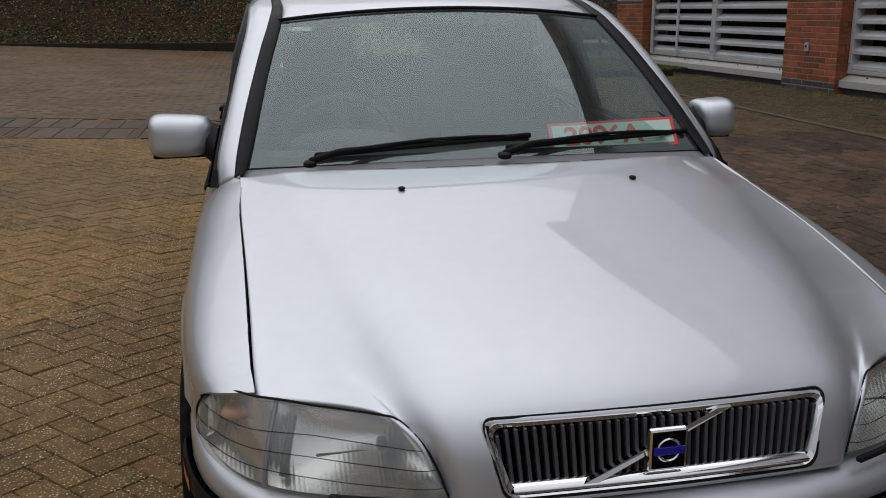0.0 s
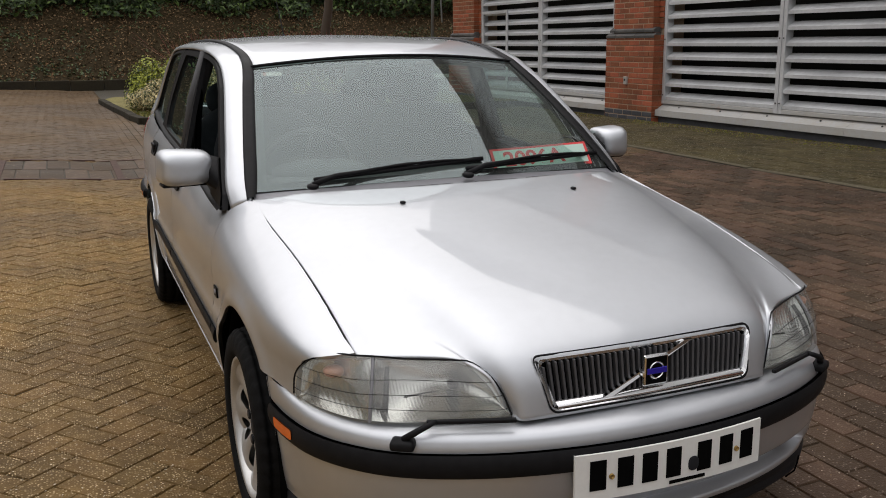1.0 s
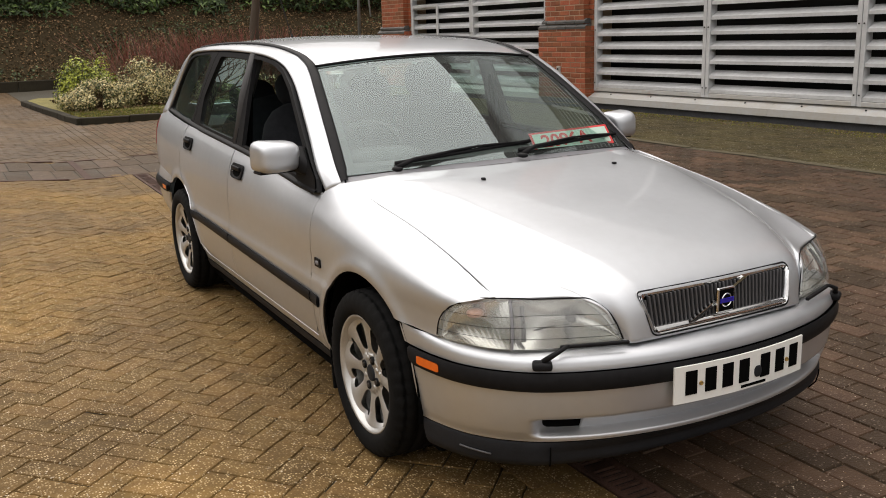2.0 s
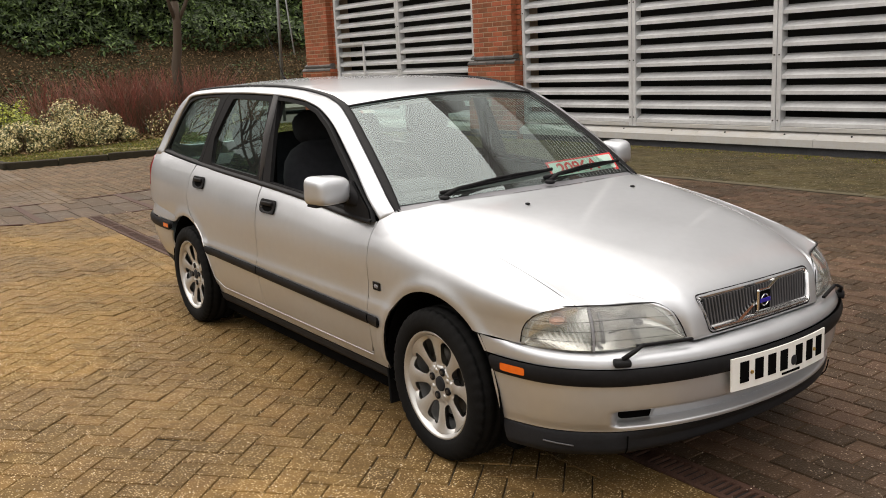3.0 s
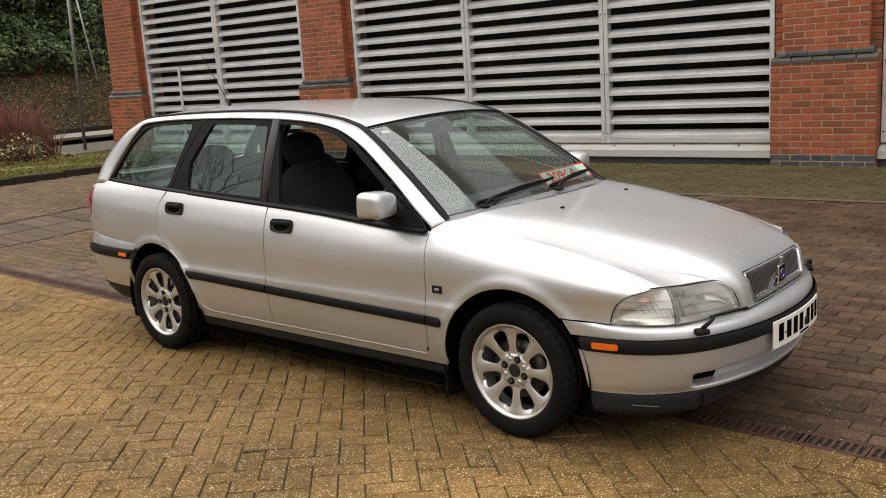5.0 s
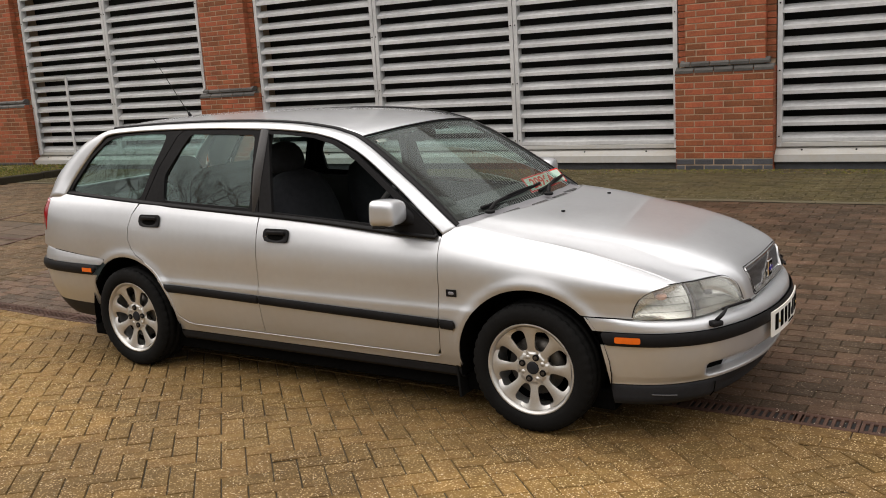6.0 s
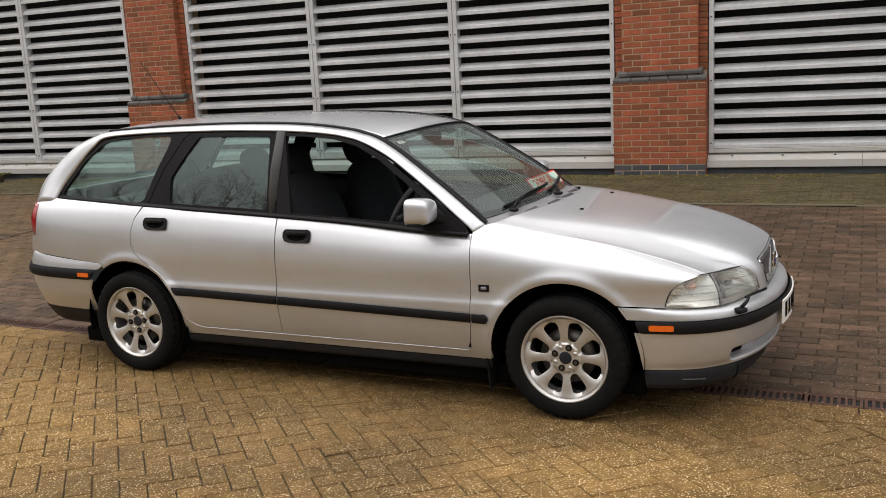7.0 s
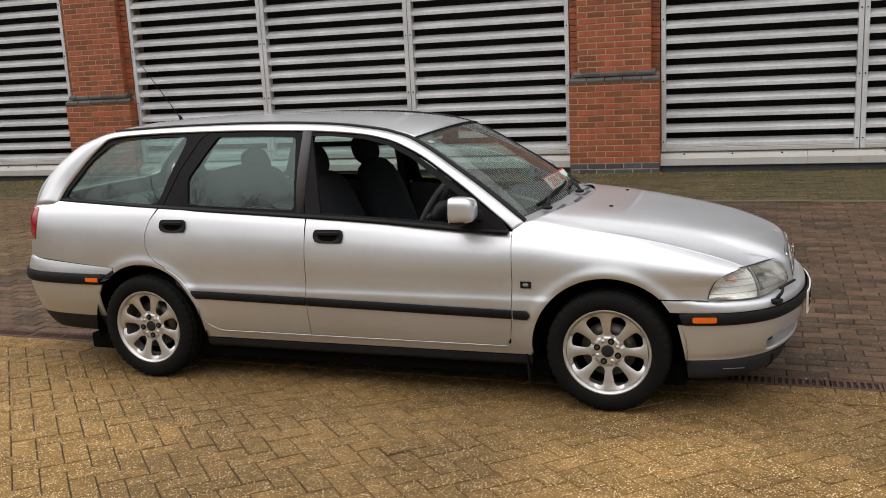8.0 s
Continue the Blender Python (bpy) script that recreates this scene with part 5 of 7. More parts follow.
# dealer's stock card behind the glass
card = tagged(new("stock_card"), "pale card with a red border and red number, on the dashboard", "sign")
c0 = screen_at(0.622, 0.112, -0.048)
tilt = Matrix.Translation(c0) @ Matrix.Rotation(radians(-8), 4, "Z") @ Matrix.Rotation(radians(-42), 4, "X") @ Matrix.Rotation(radians(-3), 4, "Y")
for nm, size, dy, mt in (("card_face", (0.385, 0.003, 0.102), 0.0, CARD_RED), ("card_field", (0.363, 0.003, 0.081), -0.002, CARD_MINT)):
    bm = box_bm(size, (0, dy, 0.036), 0.001, segments=1)
    bmesh.ops.transform(bm, matrix=tilt, verts=bm.verts)
    part(nm, bm, mt, card)
txt = bpy.data.curves.new("card_number", "FONT")
txt.body, txt.size, txt.extrude, txt.align_x, txt.offset = "2096A", 0.088, 0.0006, "CENTER", 0.002
txt.materials.append(CARD_RED)
txt_ob = new("card_number", txt)
txt_ob.parent = card
txt_ob.matrix_basis = tilt @ pose(-0.03, -0.0042, 0.006, 90, 0, 0)
tax = part("permit_holder", lathe([(0.002, 0.036), (-0.002, 0.0365), (-0.002, 0.0405), (0.002, 0.041)], 28), PLASTIC, screen, "round black-edged permit holder")
tax.matrix_basis = Matrix.Translation(screen_at(0.865, 0.20, -0.006)) @ Matrix.Rotation(radians(-57), 4, "X") @ Matrix.Rotation(radians(90), 4, "Z")

# tailgate and rear lamps
TG = [[(0.0, 2.95, 1.388), (0, 3.02, 1.36), (0, 3.22, 1.20), (0, 3.44, 1.0), (0, 3.52, 0.85), (0, 3.55, 0.68)],
      [(0.3, 2.93, 1.383), (0.31, 3.0, 1.355), (0.33, 3.19, 1.20), (0.36, 3.42, 1.0), (0.37, 3.50, 0.85), (0.38, 3.53, 0.68)],
      [(0.53, 2.86, 1.376), (0.548, 2.97, 1.342), (0.582, 3.13, 1.268), (0.64, 3.36, 1.06), (0.665, 3.415, 0.86), (0.67, 3.44, 0.68)]]
loft("tailgate", [along([(-x, y, z) for x, y, z in TG[2]]), along([(-x, y, z) for x, y, z in TG[1]]), along(TG[0]), along(TG[1]), along(TG[2])], PAINT, car, across=5, n=30, rim=0.012, inward=Vector((0, -1, 0)), skip=lambda t, u: 0.10 <= t < 0.62 and 0.09 < u < 0.89)
gw = [[tuple(Vector(p) + Vector((0, 0.006, 0.006))) for p in c[1:4]] for c in TG]
loft("rear_window", [knots([(-x * 0.93, y, z) for x, y, z in gw[2]]), knots([(-x, y, z) for x, y, z in gw[1]]), knots(gw[0]), knots(gw[1]), knots([(x * 0.93, y, z) for x, y, z in gw[2]])], PANE, car, "tinted rear window", across=4, n=10, inward=Vector((0, -1, 0)))
for s in (-1, 1):
    lamp = [[(s * (flank_x(y, z) + 0.003), y, z) for y, z in ((3.300, 0.962), (3.300, 0.90), (3.308, 0.82), (3.315, 0.785))], [(s * 0.716, 3.345, 0.970), (s * 0.750, 3.355, 0.90), (s * 0.754, 3.362, 0.82), (s * 0.748, 3.358, 0.785)], [(s * 0.66, 3.395, 0.978), (s * 0.68, 3.408, 0.90), (s * 0.69, 3.415, 0.82), (s * 0.69, 3.415, 0.785)]]
    loft("rear_lamp", [along(c) for c in lamp], RED_LENS, car, "red rear lamp", across=5, n=14, rim=0.015, inward=Vector((-s, -1, 0)))
    corner_low = along([(s * (flank_x(3.16, 0.984) - 0.003), 3.16, 0.984), (s * (flank_x(3.24, 0.980) - 0.002), 3.24, 0.980), (s * (flank_x(3.29, 0.970) - 0.002), 3.29, 0.968), (s * 0.716, 3.338, 0.964), (s * 0.668, 3.38, 0.970)])
    corner_high = along([(s * 0.690, 3.160, 1.002), (s * 0.686, 3.23, 1.000), (s * 0.680, 3.295, 0.994), (s * 0.672, 3.335, 0.986), (s * 0.662, 3.365, 0.980)])
    loft("rear_corner", [corner_low, lambda t: corner_low(t).lerp(corner_high(t), 0.5) + Vector((s * 0.004, 0.002, 0.002)), corner_high], PAINT, car, across=4, n=12, inward=Vector((-s, 0, -1)))

# ---- headlamps ----
LAMP_TOP = [(0.770, -0.455, 0.558), (0.770, -0.466, 0.60), (0.757, -0.490, 0.642), (0.726, -0.535, 0.674), (0.690, -0.580, 0.687), (0.654, -0.612, 0.688), (0.60, -0.632, 0.683), (0.55, -0.650, 0.682), (0.50, -0.680, 0.683), (0.46, -0.707, 0.684), (0.428, -0.732, 0.682), (0.396, -0.768, 0.655), (0.374, -0.786, 0.615), (0.358, -0.797, 0.568)]
LAMP_TOP = [(x, y + (0.005 if x > 0.58 else 0.002), z + (0.007 if x > 0.58 else 0.003)) for x, y, z in LAMP_TOP]
LAMP_LOW = [(0.770, -0.455, 0.556), (0.766, -0.478, 0.556), (0.757, -0.512, 0.556), (0.740, -0.552, 0.556), (0.715, -0.602, 0.556), (0.680, -0.650, 0.556), (0.635, -0.692, 0.557), (0.585, -0.724, 0.558), (0.53, -0.751, 0.560), (0.48, -0.770, 0.562), (0.44, -0.783, 0.563), (0.405, -0.793, 0.565), (0.380, -0.798, 0.566), (0.361, -0.800, 0.567)]
for s in (-1, 1):
    top_c, low_c = knots([(s * x, y, z) for x, y, z in LAMP_TOP]), knots([(s * x, y, z) for x, y, z in LAMP_LOW])

    def lens_at(t, v, inset=0.0):
        p = low_c(t).lerp(top_c(t), v)
        way = Vector((s * (0.25 + 0.75 * max(0, 1 - t / 0.45)), -1 + 0.75 * max(0, 1 - t / 0.4), 0.15)).normalized()
        return p + way * (0.014 * math.sin(math.pi * v) * min(1, 5 * min(t, 1 - t)) - inset)
    head = tagged(new("headlamp"), "rectangular headlamp with clear ribbed glass")
    head.parent = car
    for nm, t0, t1, mt, lb in (("indicator_lens", 0.0, 0.425, LENS, "clear front indicator lens"), ("headlamp_lens", 0.435, 1.0, LENS, "ribbed clear headlamp lens")):
        nu, nv = 26, 10
        vs = [lens_at(t0 + (t1 - t0) * i / nu, j / nv) for i in range(nu + 1) for j in range(nv + 1)]
        fs = [[i * (nv + 1) + j, i * (nv + 1) + j + 1, (i + 1) * (nv + 1) + j + 1, (i + 1) * (nv + 1) + j] for i in range(nu) for j in range(nv)]
        lens = make(nm, vs, fs if s > 0 else [f[::-1] for f in fs], mt, head, lb)
        lens.visible_shadow = False
        back = []
        for i in range(nu + 1):
            for j in range(nv + 1):
                a, b = i / nu, j / nv
                bowl = math.sin(math.pi * min(max(a, 0), 1)) ** 0.6 * math.sin(math.pi * b) ** 0.6
                extra = 0.075 * bowl if t0 else 0.045 * bowl
                if t0:
                    extra += 0.03 * math.exp(-(((a - 0.46) / 0.22) ** 2 + ((b - 0.5) / 0.4) ** 2))
                back.append(lens_at(t0 + (t1 - t0) * a, 0.02 + 0.96 * b, 0.012 + extra))
        make("lamp_bowl", back, fs if s > 0 else [f[::-1] for f in fs], REFLECTOR, head, "silvered lamp bowl")
    part("indicator_bulb", blob((0.05, 0.045, 0.026), lens_at(0.28, 0.68, 0.035), n=12), BULB, head, "amber bulb", smooth=True)
    part("lamp_divider", tube([lens_at(0.43, v / 6, 0.004) for v in range(7)], 0.0045, 6), COWL, head, "grey rib between the lamp lenses")
    part("headlamp_bulb", blob((0.022, 0.04, 0.022), lens_at(0.70, 0.5, 0.085), n=12), BAR_GREY, head, smooth=True)
    part("lamp_shield", tube([lens_at(0.475, v / 6, 0.014) for v in range(1, 6)], 0.008, 8, taper=0.7), TRIM, head, "dark shield behind the lens")
    rim_line = [lens_at(i / 40, 1.0, -0.002) for i in range(41)]
    part("lamp_seal", tube(rim_line, 0.0022, 6), PLASTIC, head, "black rubber lamp seal")
    for z0 in (0.588, 0.617, 0.646):
        run = [(t, low_c(t).z, top_c(t).z) for t in np.linspace(0.0, 1.0, 121)]
        part("lens_line", tube([lens_at(t, (z0 - lo) / (hi - lo), -0.0006) for t, lo, hi in run if hi > z0 + 0.003], 0.0007, 4), PLASTIC, head, "fine dark line moulded on the lens")

# ---- mirrors ----
for s in (-1, 1):
    mirror = tagged(new("door_mirror"), "silver door mirror on a black foot")
    mirror.parent = car
    wide_, mid_ = (1.0, 0.857) if s < 0 else (0.68, 0.830)
    shell = bmesh.new()
    rings = []
    for y, w, h, dz in ((0.716, 0.082, 0.052, 0.0), (0.719, 0.087, 0.057, 0.0), (0.712, 0.090, 0.059, 0.0), (0.690, 0.0905, 0.0595, 0.0), (0.660, 0.0895, 0.0585, 0.0), (0.640, 0.088, 0.057, -0.001), (0.626, 0.0855, 0.0545, -0.002), (0.616, 0.0815, 0.0505, -0.003), (0.609, 0.076, 0.0455, -0.004), (0.6045, 0.068, 0.039, -0.005), (0.6015, 0.056, 0.031, -0.005), (0.5995, 0.04, 0.021, -0.005), (0.599, 0.02, 0.010, -0.005), (0.5988, 0.004, 0.002, -0.005)):
        ring_ = []
        for k in range(36):
            a = 2 * math.pi * k / 36
            cx_, cz_ = math.cos(a), math.sin(a)
            m_ = (abs(cx_) ** 5 + abs(cz_) ** 5) ** (-0.2)
            out_ = cx_ * m_ * s
            ring_.append(shell.verts.new((cx_ * m_ * w * wide_, y - 0.69 + 0.018 * max(0, -out_) ** 2 * min(1, w / 0.088) ** 3, cz_ * m_ * h * (1 + 0.06 * out_) + dz)))
        rings.append(ring_)
    for p, q in zip(rings, rings[1:]):
        for k in range(36):
            shell.faces.new((p[k], p[(k + 1) % 36], q[(k + 1) % 36], q[k]))
    shell.faces.new(rings[0])
    shell.faces.new(rings[-1])
    bmesh.ops.transform(shell, matrix=pose(s * mid_, 0.690, 0.984, 0, s * -2, s * -5), verts=shell.verts)
    part("mirror_shell", shell, PAINT, mirror, "silver mirror shell", smooth=True)
    part("mirror_glass", box_bm((0.158 * wide_, 0.004, 0.094), (s * mid_, 0.716, 0.984), 0.002, Matrix.Rotation(radians(s * -5), 4, "Z")), CHROME, mirror)
    part("mirror_base", box_bm((0.165 * wide_, 0.07, 0.012), (s * (mid_ - 0.002), 0.680, 0.926), 0.005, Matrix.Rotation(radians(s * -5), 4, "Z")), PLASTIC, mirror, "black mirror underside", smooth=True)
    loft("mirror_foot", [lambda t: Vector((s * (0.790 - 0.07 * t), 0.69 - 0.02 * t, 1.025 - 0.02 * t)), lambda t: Vector((s * (0.795 - 0.065 * t), 0.635 - 0.06 * t, 0.99 - 0.05 * t)), lambda t: Vector((s * (0.795 - 0.055 * t), 0.635 - 0.08 * t, 0.935 - 0.04 * t)), lambda t: Vector((s * (0.80 - 0.05 * t), 0.71 + 0.0 * t, 0.925 - 0.025 * t))], PLASTIC, mirror, "black mirror foot", across=4, n=6, inward=Vector((0, 1, 0)), rim=0.01)

# ---- wheels ----


def build_wheel():
    wheel = tagged(new("wheel"), "eight-spoke alloy wheel with a black tyre")
    tyre = lathe([(0.085, 0.205), (0.098, 0.212), (0.104, 0.232), (0.104, 0.255), (0.098, 0.274), (0.086, 0.286), (0.078, 0.2885), (0.077, 0.2845), (0.066, 0.2845), (0.066, 0.2905), (0.030, 0.292), (0.029, 0.286), (0.020, 0.286), (0.020, 0.2925), (-0.020, 0.2925), (-0.020, 0.286), (-0.029, 0.286), (-0.030, 0.292), (-0.078, 0.2885), (-0.098, 0.274), (-0.104, 0.245), (-0.09, 0.2)], 160)
    for v in tyre.verts:
        r = math.hypot(v.co.y, v.co.z)
        if abs(v.co.x) > 0.06 and r > 0.272 and round(math.atan2(v.co.z, v.co.y) / (2 * math.pi / 160)) % 4 == 0:
            v.co.y, v.co.z = v.co.y * (1 - 0.006 / r), v.co.z * (1 - 0.006 / r)
    part("tyre", tyre, RUBBER, wheel, "black tyre with worn sidewalls", smooth=True)
    lip = lathe([(-0.08, 0.195), (0.02, 0.182), (0.062, 0.186), (0.080, 0.192), (0.090, 0.199), (0.094, 0.205), (0.090, 0.2085), (0.083, 0.206)], 64)
    part("rim", lip, ALLOY, wheel, "cast alloy rim", smooth=True)
    # spokes: eight sectors, each bounded by two half holes
    step = 2 * math.pi / 8
    half = [(0.175, 0.0), (0.1745, 0.012), (0.172, 0.022), (0.168, 0.029), (0.162, 0.0332), (0.154, 0.0345), (0.142, 0.0328), (0.128, 0.0298), (0.114, 0.0265), (0.102, 0.0230), (0.094, 0.0195), (0.088, 0.0150), (0.0845, 0.0090), (0.083, 0.0)]

    def bounded(side):
        out = []
        for r, w in (half if side > 0 else half):
            ang = -side * (step / 2)
            x, y = r * math.cos(ang), r * math.sin(ang)
            out.append((x - side * w * math.sin(ang), y + side * w * math.cos(ang)))
        return out
    low = bounded(1)
    high = [(x, -y) for x, y in low][::-1]
    r0, r1 = 0.030, 0.190
    outer = [(r1 * math.cos(a), r1 * math.sin(a)) for a in np.linspace(-step / 2, step / 2, 9)]
    inner = [(r0 * math.cos(a), r0 * math.sin(a)) for a in np.linspace(step / 2, -step / 2, 5)]
    shape = inner[-1:] + low[::-1] + outer + high[::-1] + inner[:-1]

    def face_depth(x, y):
        r = math.hypot(x, y)
        side_ = abs(math.atan2(y, x)) * r
        bow = 0.007 * math.exp(-(((r - 0.125) / 0.05) ** 2)) * (1 - (side_ / 0.024) ** 2)
        return 0.060 + 0.020 * min(1, max(0, (r - 0.06) / 0.13)) ** 2 + bow + (0.004 if r < 0.07 else 0)
    for k in range(8):
        turn = Matrix.Rotation(step * k + step / 2 - 0.10, 4, "X")
        panel("spoke", shape, lambda u, v: turn @ Vector((face_depth(u, v), u, v)), (0.010, 0.007), ALLOY, wheel, rim=0.026, out=Vector((1, 0, 0)))
    part("centre_cap", lathe([(0.062, 0.029), (0.0675, 0.028), (0.069, 0.024), (0.0685, 0.0001)], 28), GREY_PLASTIC, wheel, "dark centre cap", smooth=True)
    for k in range(8):
        a = step * k + 0.695
        nut = lathe([(0.060, 0.0155), (0.0690, 0.0155), (0.0705, 0.013), (0.068, 0.010), (0.068, 0.0001)], 16) if k % 2 else lathe([(0.062, 0.011), (0.066, 0.010), (0.067, 0.0001)], 14)
        bmesh.ops.transform(nut, matrix=Matrix.Translation((0, 0.052 * math.cos(a), 0.052 * math.sin(a))), verts=nut.verts)
        wheel_nut = part("wheel_nut", nut, PLASTIC if k % 2 else ALLOY, wheel, smooth=True)
        if k % 2:
            head_ = lathe([(0.066, 0.0085), (0.0725, 0.008), (0.0735, 0.0001)], 6)
            bmesh.ops.transform(head_, matrix=Matrix.Translation((0, 0.052 * math.cos(a), 0.052 * math.sin(a))), verts=head_.verts)
            part("nut_head", head_, DISC, wheel_nut)
    part("brake_disc", lathe([(0.0, 0.03), (0.025, 0.03), (0.025, 0.13), (0.005, 0.13)], 40), DISC, wheel, "rusty steel brake disc", smooth=True)
    part("wheel_back", lathe([(-0.06, 0.0001), (-0.06, 0.19)], 24), DARK, wheel)
    return wheel


wheel_one = build_wheel()
wheel_one.parent = car
wheel_one.matrix_basis = pose(-0.730, 0, 0.302, -14.8, 0, 180)
for x, y, rz, spin in ((-0.730, REAR, 180, 13), (0.730, 0, 0, 20), (0.730, REAR, 0, 5)):
    w = copy_thing(wheel_one, pose(x, y, 0.302, spin, 0, rz))
for s in (-1, 1):
    for y in (0, REAR):
        bm = bmesh.new()
        rings = []
        for x, k in ((0.80, 1), (0.55, 1), (0.5, 0.55)):
            rings.append([bm.verts.new((s * x, y + 0.365 * k * math.cos(radians(a)), 0.30 + 0.365 * k * math.sin(radians(a)))) for a in range(-12, 198, 10)])
        for p, q in zip(rings, rings[1:]):
            for i in range(len(p) - 1):
                bm.faces.new((p[i], p[i + 1], q[i + 1], q[i]))
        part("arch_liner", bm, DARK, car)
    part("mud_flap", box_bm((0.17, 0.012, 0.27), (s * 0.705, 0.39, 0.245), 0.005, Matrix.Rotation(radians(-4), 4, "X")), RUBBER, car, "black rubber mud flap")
# Unseen plates added under nose and tail to deepen the shade on the paving.
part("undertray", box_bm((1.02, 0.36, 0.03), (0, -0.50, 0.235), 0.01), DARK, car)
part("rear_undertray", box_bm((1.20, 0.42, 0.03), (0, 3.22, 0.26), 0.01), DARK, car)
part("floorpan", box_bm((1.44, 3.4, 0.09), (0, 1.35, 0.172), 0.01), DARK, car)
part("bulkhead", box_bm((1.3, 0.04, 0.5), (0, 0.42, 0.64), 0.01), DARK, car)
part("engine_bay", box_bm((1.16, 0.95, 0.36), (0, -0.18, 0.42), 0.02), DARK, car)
part("load_cover", box_bm((1.26, 0.66, 0.018), (0, 2.80, 0.945), 0.006), TRIM, car, "dark roller cover over the load space")
part("load_floor", box_bm((1.25, 0.9, 0.04), (0, 2.95, 0.62), 0.01), TRIM, car)

# ---- cabin ----
dash = loft("dashboard", [lambda t: Vector((-0.66 + 1.32 * t, 0.47, 0.905)), lambda t: Vector((-0.66 + 1.32 * t, 0.62, 0.925)), lambda t: Vector((-0.66 + 1.32 * t, 0.80, 0.905)), lambda t: Vector((-0.66 + 1.32 * t, 0.86, 0.82)), lambda t: Vector((-0.66 + 1.32 * t, 0.82, 0.60))], TRIM, car, "dark grey dashboard", across=4, n=12, inward=Vector((0, 0, -1)))
part("instrument_hood", blob((0.36, 0.2, 0.09), (-0.36, 0.76, 0.925), n=16), TRIM, dash, smooth=True)
sw = tagged(new("steering_wheel"), "dark steering wheel")
sw.parent = car
tor = bmesh.new()
nr, nt = 36, 8
grid = [[tor.verts.new(((0.185 + 0.014 * math.cos(2 * math.pi * j / nt)) * math.cos(2 * math.pi * i / nr), (0.185 + 0.014 * math.cos(2 * math.pi * j / nt)) * math.sin(2 * math.pi * i / nr), 0.014 * math.sin(2 * math.pi * j / nt))) for j in range(nt)] for i in range(nr)]
for i in range(nr):
    for j in range(nt):
        tor.faces.new((grid[i][j], grid[(i + 1) % nr][j], grid[(i + 1) % nr][(j + 1) % nt], grid[i][(j + 1) % nt]))
bmesh.ops.transform(tor, matrix=pose(-0.36, 0.98, 0.90, -62, 0, 0), verts=tor.verts)
part("wheel_rim", tor, TRIM, sw, smooth=True)
hub = blob((0.17, 0.14, 0.06), (0, 0, -0.01), n=14)
bmesh.ops.transform(hub, matrix=pose(-0.36, 0.97, 0.895, -62, 0, 0), verts=hub.verts)
part("wheel_hub", hub, TRIM, sw, smooth=True)
for a in (10, 170, 270):
    part("wheel_spoke", tube([pose(-0.36, 0.975, 0.897, -62, 0, 0) @ Vector((0.05 * math.cos(radians(a)), 0.05 * math.sin(radians(a)), 0)), pose(-0.36, 0.98, 0.90, -62, 0, 0) @ Vector((0.18 * math.cos(radians(a)), 0.18 * math.sin(radians(a)), 0))], 0.014, 8), TRIM, sw, smooth=True)


def seat(x, y, wide, name):
    """A seat with a leaning back and headrest posts."""
    st = tagged(new(name), "dark grey cloth seat")
    st.parent = car
    lean = Matrix.Rotation(radians(-20), 4, "X")
    part("cushion", blob((wide, 0.52, 0.17), (x, y, 0.47), 3.2, 22), CLOTH, st, smooth=True)
    part("backrest", blob((wide, 0.17, 0.66), (x, y + 0.33, 0.80), 3.0, 24, lean), CLOTH, st, smooth=True)
    heads = (x,) if wide < 0.8 else (x - 0.37, x + 0.37)
    for hx in heads:
        sink = 0.0 if wide < 0.8 else 0.075
        part("headrest", blob((0.27, 0.12, 0.19), (hx, y + 0.475, 1.175 - sink), 2.6, 18, lean), CLOTH, st, "padded headrest", smooth=True)
        for d in (-0.05, 0.05):
            part("headrest_post", tube([(hx + d, y + 0.43, 1.03), (hx + d, y + 0.465, 1.12)], 0.006, 6), DISC, st)
    return st


seat(-0.36, 1.22, 0.52, "front_seat")
seat(0.36, 1.22, 0.52, "front_seat")
seat(0, 2.02, 1.22, "rear_seat")
for s in (-1, 1):
    panel("door_card", [(0.55, 0.3), (0.55, 0.87), (1.5, 0.915), (2.4, 0.95), (2.4, 0.3)], lambda y, z: Vector((s * (flank_x(y, min(z, 0.86)) - 0.075), y, z)), (0.2, 0.08), TRIM, car, "dark door trim", rim=0)
    part("centre_pillar", tube([(s * 0.735, 1.60, 0.88), (s * 0.68, 1.585, 1.16), (s * 0.615, 1.57, 1.35)], 0.035, 8), TRIM, car, smooth=True)
    part("rear_pillar", tube([(s * 0.70, 2.42, 0.94), (s * 0.64, 2.31, 1.18), (s * 0.60, 2.19, 1.36)], 0.030, 8), DARK, car, smooth=True)
    part("seat_belt", tube([(s * 0.66, 1.56, 1.22), (s * 0.69, 1.55, 0.95), (s * 0.70, 1.50, 0.55)], 0.012, 6), DARK, car)
part("rear_view_mirror", blob((0.23, 0.04, 0.065), (0.0, 1.0, 1.265), 3.4, 16), PLASTIC, car, "black interior mirror", smooth=True)

# ---- planting ----
rng = np.random.default_rng(7)


